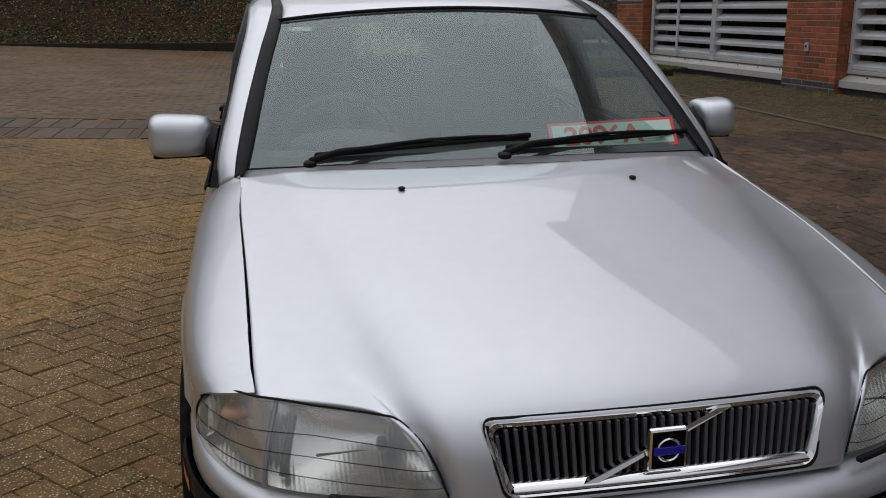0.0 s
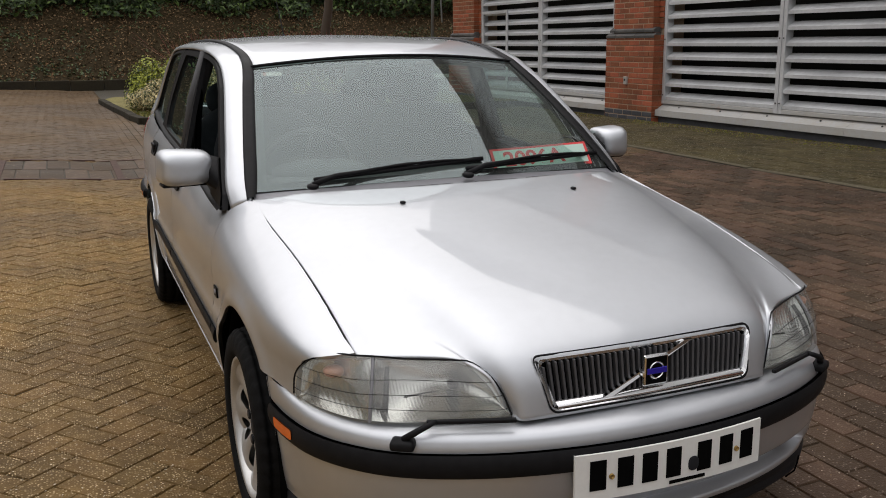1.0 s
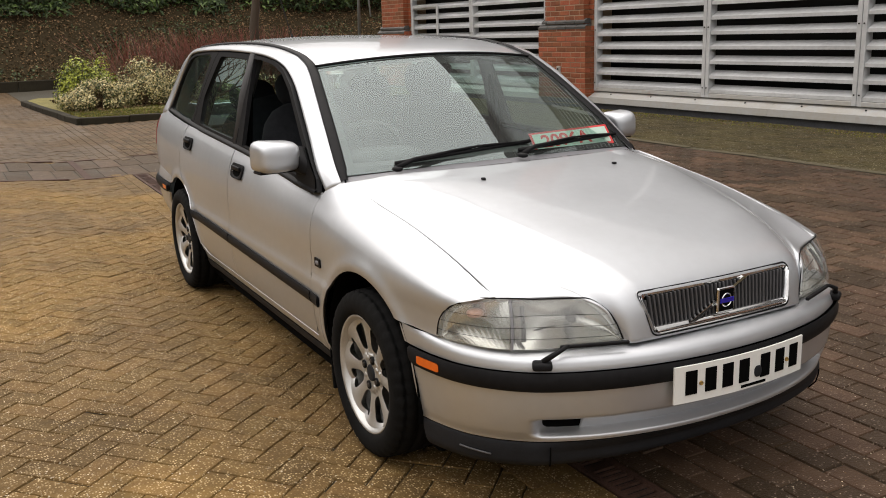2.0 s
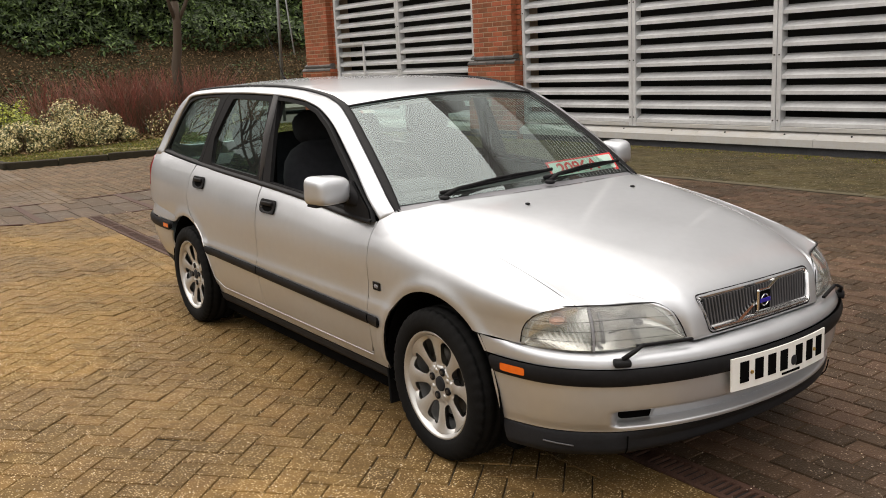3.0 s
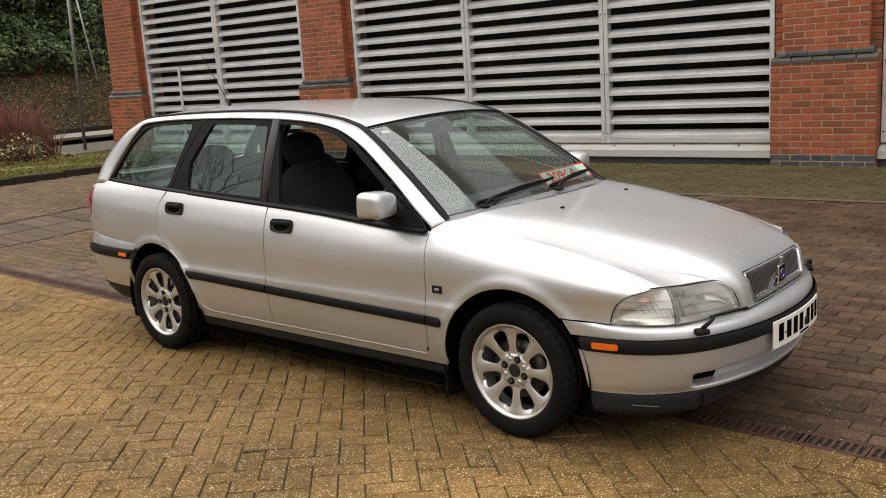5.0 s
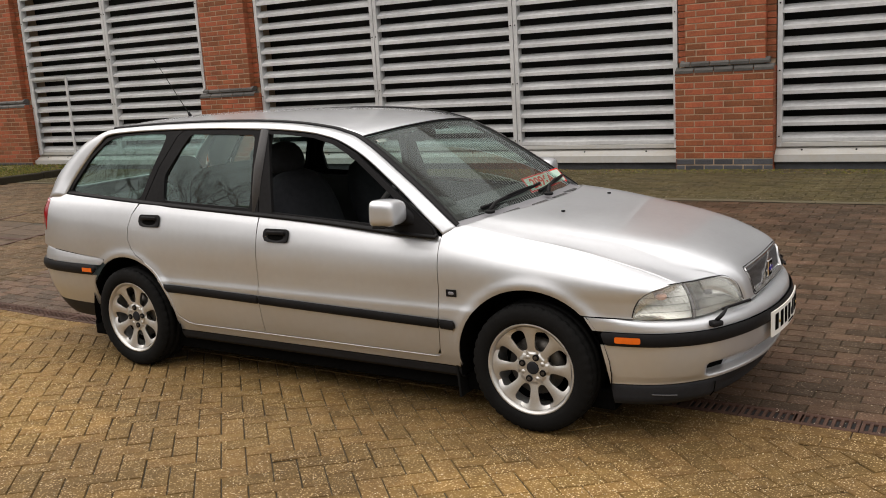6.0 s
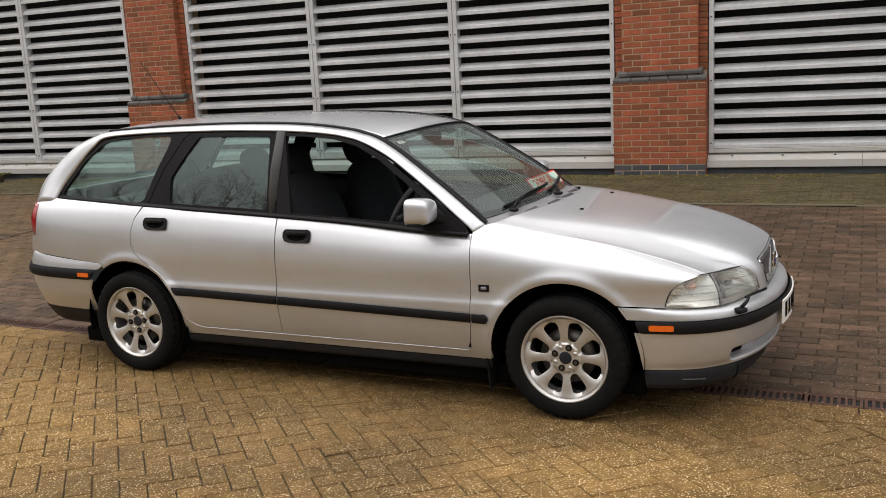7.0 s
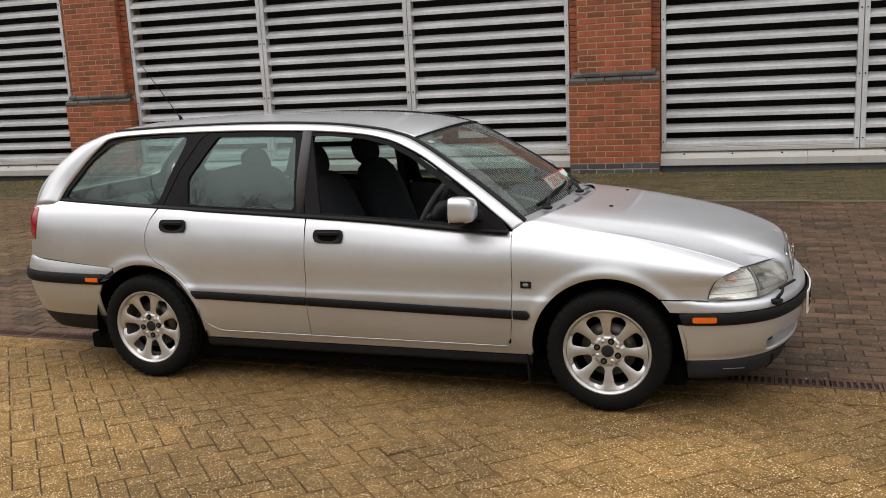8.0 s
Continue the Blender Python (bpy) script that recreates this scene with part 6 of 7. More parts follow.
def leaf_mesh(name, centres, outward, size, mats, parent=None, label="", long=1.7, droop=0.3):
    """Many small pointed leaves, each a bent blade of four faces, at the given places."""
    n = len(centres)
    c = np.asarray(centres, float)
    o = np.asarray(outward, float) + rng.normal(0, 0.55, (n, 3))
    o /= np.linalg.norm(o, axis=1)[:, None] + 1e-9
    a = np.cross(o, rng.normal(0, 1, (n, 3)))
    a /= np.linalg.norm(a, axis=1)[:, None] + 1e-9
    b = np.cross(o, a)
    s = size * rng.uniform(0.6, 1.35, (n, 1))
    pts = np.stack([c - a * s * long / 2, c - b * s * 0.42 + o * s * 0.10, c + a * s * long / 2 - o * s * droop, c + b * s * 0.42 + o * s * 0.10, c - o * s * 0.04], 1)
    verts = pts.reshape(-1, 3)
    base = np.arange(n)[:, None] * 5
    tri = np.array([[0, 1, 4], [1, 2, 4], [2, 3, 4], [3, 0, 4]])
    faces = (base[:, :, None] + tri[None]).reshape(-1, 3)
    me = bpy.data.meshes.new(name)
    me.from_pydata(verts.tolist(), [], faces.tolist())
    for m in mats:
        me.materials.append(m)
    if len(mats) > 1:
        me.polygons.foreach_set("material_index", np.repeat(rng.integers(0, len(mats), n), 4).astype(np.int32))
    ob = new(name, me)
    if parent is not None:
        ob.parent = parent
    return tagged(ob, label)


def clumped(n, at, size, clumps=26, spread=0.24):
    """Places and outward directions on an uneven, clumpy crown."""
    d = rng.normal(0, 1, (clumps, 3))
    d[:, 2] = np.abs(d[:, 2]) * 0.8
    d /= np.linalg.norm(d, axis=1)[:, None]
    heads = d * rng.uniform(0.55, 0.95, (clumps, 1))
    which = rng.integers(0, clumps, n)
    off = rng.normal(0, 1, (n, 3))
    off /= np.linalg.norm(off, axis=1)[:, None]
    p = heads[which] + off * spread * rng.uniform(0.5, 1.25, (n, 1))
    return np.asarray(at) + p * np.asarray(size), off + 0.6 * heads[which] + [0, 0, 0.3]


CREAM = material("cream_leaf", (0.62, 0.53, 0.28), 0.6, spread=0.25, scale=30, random_tint=0.3)
LIME = material("lime_leaf", (0.33, 0.37, 0.045), 0.5, spread=0.3, scale=30, random_tint=0.35)
LEAF = material("green_leaf", (0.060, 0.085, 0.022), 0.5, spread=0.3, scale=30, random_tint=0.4)
DARK_LEAF = material("dark_laurel_leaf", (0.026, 0.047, 0.012), 0.5, spec=0.3, spread=0.35, scale=3, random_tint=0.5)
MID_LEAF = material("laurel_leaf", (0.075, 0.125, 0.028), 0.45, spec=0.4, spread=0.35, scale=3, random_tint=0.5)
BROWN_LEAF = material("fallen_leaf", (0.125, 0.078, 0.038), 0.9, spec=0.15, spread=0.4, scale=20, random_tint=0.5)
TAN_LEAF = material("dry_tan_leaf", (0.21, 0.145, 0.078), 0.9, spec=0.2, spread=0.35, scale=20, random_tint=0.4)
STEM = material("red_dogwood_stem", (0.190, 0.056, 0.036), 0.6, spread=0.35, scale=20, random_tint=0.4)
TWIG = material("brown_twig", (0.115, 0.070, 0.040), 0.8, spread=0.35, scale=20, random_tint=0.3)
BARK = material("grey_brown_bark", (0.105, 0.072, 0.048), 0.85, spread=0.35, scale=12, bump=0.6, bump_scale=60, second=(0.066, 0.048, 0.033))


def twigs(n, at, size, base_r, mat, name, parent, height, flare=0.35):
    """A thicket of thin leaning stems, each a three-sided rod in two lengths."""
    verts, faces = [], []
    for _ in range(n):
        x, y = at[0] + rng.uniform(-1, 1) * size[0], at[1] + rng.uniform(-1, 1) * size[1]
        h = height * rng.uniform(0.65, 1.1)
        lx, ly = rng.normal(0, flare, 2)
        p = [np.array([x, y, at[2]]), np.array([x + lx * h * 0.35, y + ly * h * 0.35, at[2] + h * 0.55]), np.array([x + lx * h * 0.9, y + ly * h * 0.9, at[2] + h])]
        k = len(verts)
        for i, q in enumerate(p):
            r = base_r * (1, 0.75, 0.3)[i]
            for j in range(3):
                verts.append(q + r * np.array([math.cos(2.094 * j), math.sin(2.094 * j), 0]))
        for i in range(2):
            for j in range(3):
                faces.append([k + 3 * i + j, k + 3 * i + (j + 1) % 3, k + 3 * i + 3 + (j + 1) % 3, k + 3 * i + 3 + j])
    return make(name, verts, faces, mat, parent, smooth=False)


def shrub(at, size, mats, leaves, leaf, label, name="shrub"):
    """A rounded shrub with twigs inside and clumps of leaves."""
    sh = tagged(new(name), label, "shrub")
    z = ground_z(at[0], min(at[1], 13)) + 0.08
    twigs(60, (at[0], at[1], z), (size[0] * 0.4, size[1] * 0.4), 0.007, TWIG, "twig_growth", sh, size[2] * 0.9, 0.5)
    c, o = clumped(leaves, (at[0], at[1], z + size[2] * 0.18), (size[0], size[1], size[2] * 0.86), clumps=46)
    keep = c[:, 2] > z
    leaf_mesh("foliage", c[keep], o[keep], leaf, mats, sh)
    return sh


shrub((0.62, 16.1, 0), (0.62, 0.55, 0.92), [LIME, LIME, LIME, LEAF], 6500, 0.034, "rounded lime green shrub in the planting bed")
for at, size in (((0.55, 15.2, 0), (0.66, 0.5, 0.52)), ((1.55, 15.25, 0), (0.78, 0.62, 0.80)), ((2.25, 15.3, 0), (0.45, 0.5, 0.56))):
    shrub(at, size, [CREAM, CREAM, CREAM, LEAF, LEAF], 9500, 0.027, "cream and green variegated shrub in the planting bed")
for at, size in (((3.55, 15.6, 0), (0.55, 0.4, 0.62)), ((4.55, 15.5, 0), (0.55, 0.4, 0.52))):
    shrub(at, size, [CREAM, LEAF, TAN_LEAF, TWIG], 800, 0.034, "thin straggly variegated shrub among red stems")
for at, size, n, h in (((2.35, 17.3), (1.1, 0.8), 520, 1.25), ((3.9, 17.0), (1.2, 0.8), 800, 1.25), ((5.0, 16.4), (0.6, 0.6), 350, 0.95)):
    thicket = tagged(new("red_stemmed_shrub"), "leafless thicket of red dogwood stems", "shrub")
    z = ground_z(at[0], 13) + 0.08
    twigs(int(n * 0.75), (at[0], at[1], z), size, 0.0082, STEM, "stem_growth", thicket, h, 0.36)
    twigs(int(n * 0.9), (at[0], at[1], z), size, 0.0075, TWIG, "twig_growth", thicket, h * 0.72, 0.55)

# litter of leaves in the bed, under the shrubs
nb = 3500
bx_ = rng.uniform(0.1, 5.4, nb)
by_ = rng.uniform(14.6, 18.5, nb)
bc = np.stack([bx_, by_, [ground_z(x, 13) + 0.115 for x in bx_]], 1)
tagged(leaf_mesh("bed_litter", bc, np.tile([0, 0, 1.0], (nb, 1)), 0.045, [BROWN_LEAF, TAN_LEAF, LITTER]), "brown fallen leaves under the shrubs", "leaves", kind="stuff")


# short mossy grass inside the kerb
MOSS = material("moss_blade", (0.150, 0.150, 0.030), 0.8, spread=0.3, scale=6, random_tint=0.45, spec=0.2)
nb = 26000
bx_ = rng.uniform(0.0, 6.4, nb)
by_ = np.interp(bx_, [0, 0.3, 2, 4, 6.4], [13.3, 13.2, 12.75, 12.25, 11.8]) + 0.08 + 3.4 * rng.uniform(0, 1, nb) ** 1.3
bc = np.stack([bx_, by_, [ground_z(x, min(y, 13)) + 0.088 for x, y in zip(bx_, by_)]], 1)
tagged(leaf_mesh("bed_grass", bc, np.stack([rng.normal(0, 1, nb), rng.normal(0, 1, nb), np.full(nb, 0.5)], 1), 0.019, [MOSS, MOSS, MOSS, LEAF, TAN_LEAF], long=2.0), "short mossy grass with a few dry leaves", "grass", kind="stuff")


def bare_tree(at, height, trunk_r, forks, label, seed, lean=0.03, fork_at=0.45, spread=0.55, levels=4, name="bare_tree"):
    """A leafless tree: a tapered trunk and limbs that fork into twigs."""
    r = random.Random(seed)
    tree = tagged(new(name), label, "tree")
    base = Vector((at[0], at[1], ground_z(max(-20, at[0]), min(at[1], 13)) + (0.05 if at[1] > 10 else -0.05)))
    top = base + Vector((lean * height, lean * height * 0.4, height * fork_at))
    bm = bmesh.new()
    trunk_pts = [base.lerp(top, k / 6) + Vector((r.uniform(-1, 1), r.uniform(-1, 1), 0)) * trunk_r * 0.35 * (k > 0) for k in range(7)]
    tube(trunk_pts, trunk_r * 1.15, 12, bm, taper=0.72)
    part("trunk", bm, BARK, tree, smooth=True)
    limbs, fine_ = bmesh.new(), bmesh.new()

    def grow(p, d, length, rad, level):
        n = 4
        pts, q = [p], p.copy()
        dd = d.copy()
        for k in range(n):
            dd = (dd + Vector((r.uniform(-1, 1), r.uniform(-1, 1), r.uniform(-0.4, 0.8))) * 0.13).normalized()
            q = q + dd * length / n
            pts.append(q.copy())
        tube(pts, rad, 7 if level < 2 else 4, limbs if level < 2 else fine_, taper=0.55)
        if level >= levels:
            return
        for k in range(r.randint(2, 3) + (1 if level == 0 else 0)):
            s = pts[r.randint(2, n)]
            side = Vector((r.uniform(-1, 1), r.uniform(-1, 1), r.uniform(-0.1, 0.7))).normalized()
            grow(s, (dd * 0.75 + side * spread).normalized(), length * r.uniform(0.6, 0.8), rad * 0.55, level + 1)

    for k in range(forks):
        a = 2 * math.pi * (k + r.uniform(-0.2, 0.2)) / forks
        start = trunk_pts[-1] if k % 2 else trunk_pts[-2]
        grow(start, Vector((math.cos(a) * spread, math.sin(a) * spread, 1)).normalized(), height * 0.24, trunk_r * 0.48, 0)
    part("limb_growth", limbs, BARK, tree, smooth=True)
    part("twig_growth", fine_, TWIG, tree)
    return tree


bare_tree((4.02, 16.5), 6.4, 0.095, 4, "young leafless tree rising from the planting bed", 5, lean=0.028, fork_at=0.42, spread=0.5)
# trees behind the walk, mirrored in the car's windows
for i, (x, y, h) in enumerate(((-20.5, 5.0, 9.6), (-19.0, 10.5, 9.6), (-18.0, 15.0, 9.7), (-18.5, 20.5, 10.8), (-17.0, 26.0, 11.8), (-13.0, 30.0, 12.5), (-10.2, 27.4, 9.5), (-7.4, 28.6, 9.0), (-12.4, 26.9, 8.6), (-5.2, 28.0, 9.4))):
    bare_tree((x, y), h, 0.15 if h > 9.55 else 0.10, 5, "tall leafless tree at the far side of the yard", 20 + i, lean=0.01, fork_at=0.3, spread=0.62, levels=5 if h > 9.55 else 6)

# a dark belt of evergreens closing the far sides of the yard, mirrored in the car
for x0, y0, x1, y1, high in ((-25.0, -14.0, -24.0, 30.0, 8.5), (-23.0, 33.0, -3.0, 34.0, 4.6)):
    belt_ob = tagged(new("evergreen_belt"), "tall dark evergreen belt closing the far side of the yard", "hedge")
    m = 9000
    f, h = rng.uniform(0, 1, m), rng.uniform(0, 1, m) ** 0.85
    run = math.hypot(x1 - x0, y1 - y0)
    nx_, ny_ = (y1 - y0) / run, -(x1 - x0) / run
    bulge = np.array([0.9 * noise.noise(Vector((a * run * 0.22, b * 2.2, x0))) + 0.4 * noise.noise(Vector((a * run * 0.7, b * 5, y0))) for a, b in zip(f, h)])
    crest = np.array([high * (1 + 0.22 * noise.noise(Vector((a * run * 0.16, 7.0, x1)))) for a in f])
    off = 1.2 * bulge - 1.0 * h + rng.normal(0, 0.2, m)
    pts = np.stack([x0 + (x1 - x0) * f + nx_ * off, y0 + (y1 - y0) * f + ny_ * off, 0.4 + crest * h], 1)
    leaf_mesh("foliage", pts, np.tile([nx_, ny_, 0.6], (m, 1)), 0.32, [DARK_LEAF, DARK_LEAF, MID_LEAF], belt_ob, long=1.9)
    # Near-black sheet puts the belt's inner shade behind its leaves.
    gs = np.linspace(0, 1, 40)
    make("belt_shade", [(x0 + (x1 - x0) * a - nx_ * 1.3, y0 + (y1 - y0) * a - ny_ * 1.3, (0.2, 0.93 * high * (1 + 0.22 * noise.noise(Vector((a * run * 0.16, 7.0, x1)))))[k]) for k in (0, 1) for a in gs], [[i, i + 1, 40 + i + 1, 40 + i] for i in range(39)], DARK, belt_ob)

# leaning post with a stay beside the building
post = tagged(new("steel_post"), "thin grey steel post with a stay near the building corner", "post")
pz = ground_z(6.5, 13) + 0.05
part("post_rod", tube([(6.46, 16.5, pz), (6.56, 16.5, 4.6)], 0.035, 10, taper=0.9), material("galvanised_steel", (0.25, 0.27, 0.27), 0.5, 0.6, spread=0.2, scale=10), post, smooth=True)
part("post_stay", tube([(6.60, 16.5, 4.3), (6.05, 14.9, 1.75)], 0.018, 8), bpy.data.materials["galvanised_steel"], post, "pale stay rod", smooth=True)

# hedge above the bank
hedge = tagged(new("laurel_hedge"), "tall dense dark green laurel hedge above the bank", "hedge")
n = 52000
hx, hz = np.where(rng.uniform(0, 1, n) < 0.7, rng.uniform(-3, 15, n), rng.uniform(-26, 34, n)), rng.uniform(0, 1, n) ** 0.8
lumps = np.array([0.55 * noise.noise(Vector((x * 0.55, z * 3.2, 0))) + 0.3 * noise.noise(Vector((x * 1.6, z * 8, 5))) for x, z in zip(hx, hz)])
hy = BANK_Y + 3.15 + 1.5 * hz - 1.7 * lumps + rng.normal(0, 0.16, n)
tall = np.interp(hx, [-26, -7, -3.5, 34], [1.7, 1.9, 4.6, 4.6])
hc = np.stack([hx, hy, 2.15 + tall * hz + 0.3 * lumps], 1)
leaf_mesh("foliage", hc, np.tile([0.0, -0.8, 0.6], (n, 1)), 0.095, [DARK_LEAF, DARK_LEAF, MID_LEAF], hedge, long=2.0)
# Near-black sheet standing in for the shade deep inside the hedge.
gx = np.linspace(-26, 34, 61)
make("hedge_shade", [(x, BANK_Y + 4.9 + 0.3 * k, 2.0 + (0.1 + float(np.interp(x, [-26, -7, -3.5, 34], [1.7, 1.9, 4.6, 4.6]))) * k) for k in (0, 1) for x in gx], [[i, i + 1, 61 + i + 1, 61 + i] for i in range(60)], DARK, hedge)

# leaves and ivy lying on the bank
n = 60000
lx = rng.uniform(-24, 26, n)
ly = BANK_Y + 0.1 + 3.9 * rng.uniform(0, 1, n)
lc = np.array([(x, y, bank_z(x, y) + 0.03) for x, y in zip(lx, ly)])
ivy = np.array([noise.noise(Vector((x * 0.5, y * 1.1, 11))) for x, y in zip(lx, ly)]) + rng.normal(0, 0.18, n) > 0.22
tagged(leaf_mesh("bank_litter", lc[~ivy], np.tile([0, -0.6, 0.8], (int((~ivy).sum()), 1)), 0.044, [BROWN_LEAF, BROWN_LEAF, TAN_LEAF, LITTER, LITTER]), "brown fallen leaves lying on the bank", "leaves", kind="stuff")
tagged(leaf_mesh("bank_ivy", lc[ivy], np.tile([0, -0.6, 0.8], (int(ivy.sum()), 1)), 0.06, [LEAF, DARK_LEAF, LITTER, BROWN_LEAF]), "patches of ivy growing on the bank", "ivy", kind="stuff")

# ---- drain channel ----
drain = tagged(new("drain_channel"), "rusty cast iron slotted drain channel across the yard", "drain", kind="structure")


def grate_bm():
    bm = bmesh.new()
    for x in (-0.058, 0.058):
        box_bm((0.026, 0.496, 0.022), (x, 0, -0.011), 0.003, segments=1, bm=bm)
    for i in range(16):
        box_bm((0.094, 0.014, 0.020), (0, -0.24 + 0.032 * i, -0.011), bm=bm)
    box_bm((0.094, 0.035, 0.020), (0, 0.0, -0.011), bm=bm)
    return bm


grate_one = None
for i in range(28):
    y = -6.5 + 0.5 * i
    if grate_one is None:
        grate = part("grate", grate_bm(), IRON, drain)
        grate_one = grate.data
    else:
        grate = new("grate", grate_one)
        grate.parent = drain
    grate.matrix_basis = pose(-0.20, y, ground_z(-0.20, y) + 0.003, math.degrees(math.atan(ground_z(-0.2, y + 0.25) - ground_z(-0.2, y - 0.25)) * 2), 0, 0)
# Thin near-black strips under the grates, coloured as the shade in the slots.
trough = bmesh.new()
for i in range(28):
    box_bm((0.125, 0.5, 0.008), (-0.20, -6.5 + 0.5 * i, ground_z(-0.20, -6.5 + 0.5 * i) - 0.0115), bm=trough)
part("trough", trough, DEEP_SHADE, drain)

# ---- paving blocks ----


def block_arrays(cx, cy, ux, uy, hl, hw, proud=0.0):
    """Corner arrays of chamfered blocks: centres, long directions, half sizes."""
    n = len(cx)
    cz = np.array([ground_z(x, y) for x, y in zip(cx, cy)]) + rng.normal(0, 0.0012, n) + proud
    sx = np.array([ground_z(x + 0.05, y) - ground_z(x - 0.05, y) for x, y in zip(cx, cy)]) / 0.1
    sx = sx + rng.normal(0, 0.006, n) * (hw < 0.2)
    sy = np.array([ground_z(x, y + 0.05) - ground_z(x, y - 0.05) for x, y in zip(cx, cy)]) / 0.1 + rng.normal(0, 0.006, n) * (hw < 0.2)
    out = []
    for inset, drop in ((0.0, 0.006), (0.0028, 0.0)):
        for a, b in ((-1, -1), (1, -1), (1, 1), (-1, 1)):
            dx = ux * a * (hl - inset) - uy * b * (hw - inset)
            dy = uy * a * (hl - inset) + ux * b * (hw - inset)
            out.append(np.stack([cx + dx, cy + dy, cz - drop + sx * dx + sy * dy], 1))
    return np.stack(out, 1)


BLOCK_FACES = np.array([[4, 5, 6, 7], [0, 1, 5, 4], [1, 2, 6, 5], [2, 3, 7, 6], [3, 0, 4, 7]])


def lay(name, arrays, mat, label, near=None, parent_label=None):
    """One joined sheet of blocks; the ones that near() picks become parts of their own."""
    pts = arrays
    if near is not None:
        pick = near(pts[:, 4:, :2].mean(1))
        sheet = tagged(new(name), parent_label, "paving", kind="structure")
        chosen = np.flatnonzero(pick)[:300]
        for i in chosen:
            c = pts[i, 4:].mean(0)
            me = bpy.data.meshes.new("paver")
            me.from_pydata((pts[i] - c).tolist(), [], BLOCK_FACES.tolist())
            me.materials.append(mat)
            ob = new("paver", me)
            ob.parent = sheet
            ob.location = c
        rest = np.ones(len(pts), bool)
        rest[chosen] = False
        pts = pts[rest]
    n = len(pts)
    faces = (np.arange(n)[:, None, None] * 8 + BLOCK_FACES[None]).reshape(-1, 4)
    ob = make(name + "_field", pts.reshape(-1, 3).tolist(), faces.tolist(), mat, smooth=False)
    return tagged(ob, label, "paving", kind="stuff")


BAND = (7.25, 8.75)
# buff blocks in herringbone, at 45 degrees to the drain
i, j = np.meshgrid(np.arange(-170, 310), np.arange(-170, 310), indexing="ij")
k = (i - j) % 4
c45 = math.sqrt(0.5)
P = 0.101


def herring(sel, along_first):
    a, b = i[sel] * P, j[sel] * P
    if along_first:
        u, v = a + P, b + P / 2
    else:
        u, v = a + P / 2, b + P
    return c45 * (u - v) - 8.0, c45 * (u + v) - 6.0


hx_, hy_ = herring(k == 0, True)
vx_, vy_ = herring(k == 3, False)
cx, cy = np.r_[hx_, vx_], np.r_[hy_, vy_]
ux = np.r_[np.full(len(hx_), c45), np.full(len(vx_), -c45)]
uy = np.full(len(cx), c45)
inside = (cy > -6) & (cy < BANK_Y - 0.2) & (cx > -14) & (cx < -0.39) & ((cy < BAND[0] + 0.06) | (cy > BAND[1] - 0.06)) & ~((cx < -9) & (cy < 6))
arr = block_arrays(cx[inside], cy[inside], ux[inside], uy[inside], 0.0991, 0.0487)
beyond = arr[:, 4:, 1].mean(1) > BAND[1]
lay("far_buff_paving", arr[beyond], FAR_BUFF, "brownish block paving towards the bank, damp")
arr = arr[~beyond]
lay("buff_paving", arr, BUFF, "buff herringbone block paving, damp and speckled", lambda p: (np.abs(p[:, 0] + 1.75) < 0.85) & (np.abs(p[:, 1] - 0.6) < 1.75), "buff herringbone block paving, damp and speckled")

# edging courses along the drain
ey = np.arange(-6, BAND[0], 0.203)
arr = block_arrays(np.full(len(ey), -0.33), ey, np.zeros(len(ey)), np.ones(len(ey)), 0.0995, 0.047, 0.004)
arr2 = block_arrays(np.full(len(ey), -0.43), ey + 0.1, np.zeros(len(ey)), np.ones(len(ey)), 0.0995, 0.047, 0.004)
lay("edging", np.concatenate([arr, arr2]), BUFF, "course of buff blocks along the drain")
ye = np.arange(BAND[1], 18, 0.203)
arr = np.concatenate([block_arrays(np.full(len(ye), -0.33 - 0.101 * q), ye + 0.1 * q, np.zeros(len(ye)), np.ones(len(ye)), 0.0995, 0.047, 0.004) for q in range(-2, 2)])
lay("edging_far", arr, FAR_BUFF, "course of buff blocks leading to the kerb")

# brown-red blocks in courses beyond the drain, mossy near the wall
courses = []
for r_, x in enumerate(np.arange(-0.07, 6.7, 0.1015)):
    y = np.arange(-7 + (0.1 if r_ % 2 else 0.0), 12.9, 0.203)
    courses.append(np.stack([np.full(len(y), x), y], 1))
red = np.concatenate(courses)
wall_x = 6.61 - 0.0406 * (red[:, 1] - 1.65) + 0.06
kerb_y = np.interp(red[:, 0], [-0.06, 0.3, 2, 4, 5.9, 7], [13.3, 13.0, 12.55, 12.05, 11.65, 11.4])
ok = (red[:, 0] < wall_x) & (red[:, 1] < kerb_y) & ~((red[:, 1] > BAND[0]) & (red[:, 1] < BAND[1]) & (red[:, 0] < 2.3))
line = np.abs(red[:, 0] - 4.72) < 0.045
moss = ok & (red[:, 0] > 4.72) & ~line
back_yard = ok & (red[:, 1] > 5.6) & ~line & ~moss
plain = ok & ~moss & ~line & ~back_yard
mk = lambda sel: block_arrays(red[sel, 0], red[sel, 1], np.zeros(sel.sum()), np.ones(sel.sum()), 0.0992, 0.048)
lay("red_paving", mk(plain), REDDISH, "brown-red block paving, wet", lambda p: (np.abs(p[:, 0] - 1.1) < 0.9) & (np.abs(p[:, 1] + 1.2) < 0.75), "brown-red block paving, wet")
lay("brown_paving", mk(back_yard), BROWN, "brown block paving round the service covers")
lay("mossy_paving", mk(moss), MOSSY, "mossy block paving along the wall")
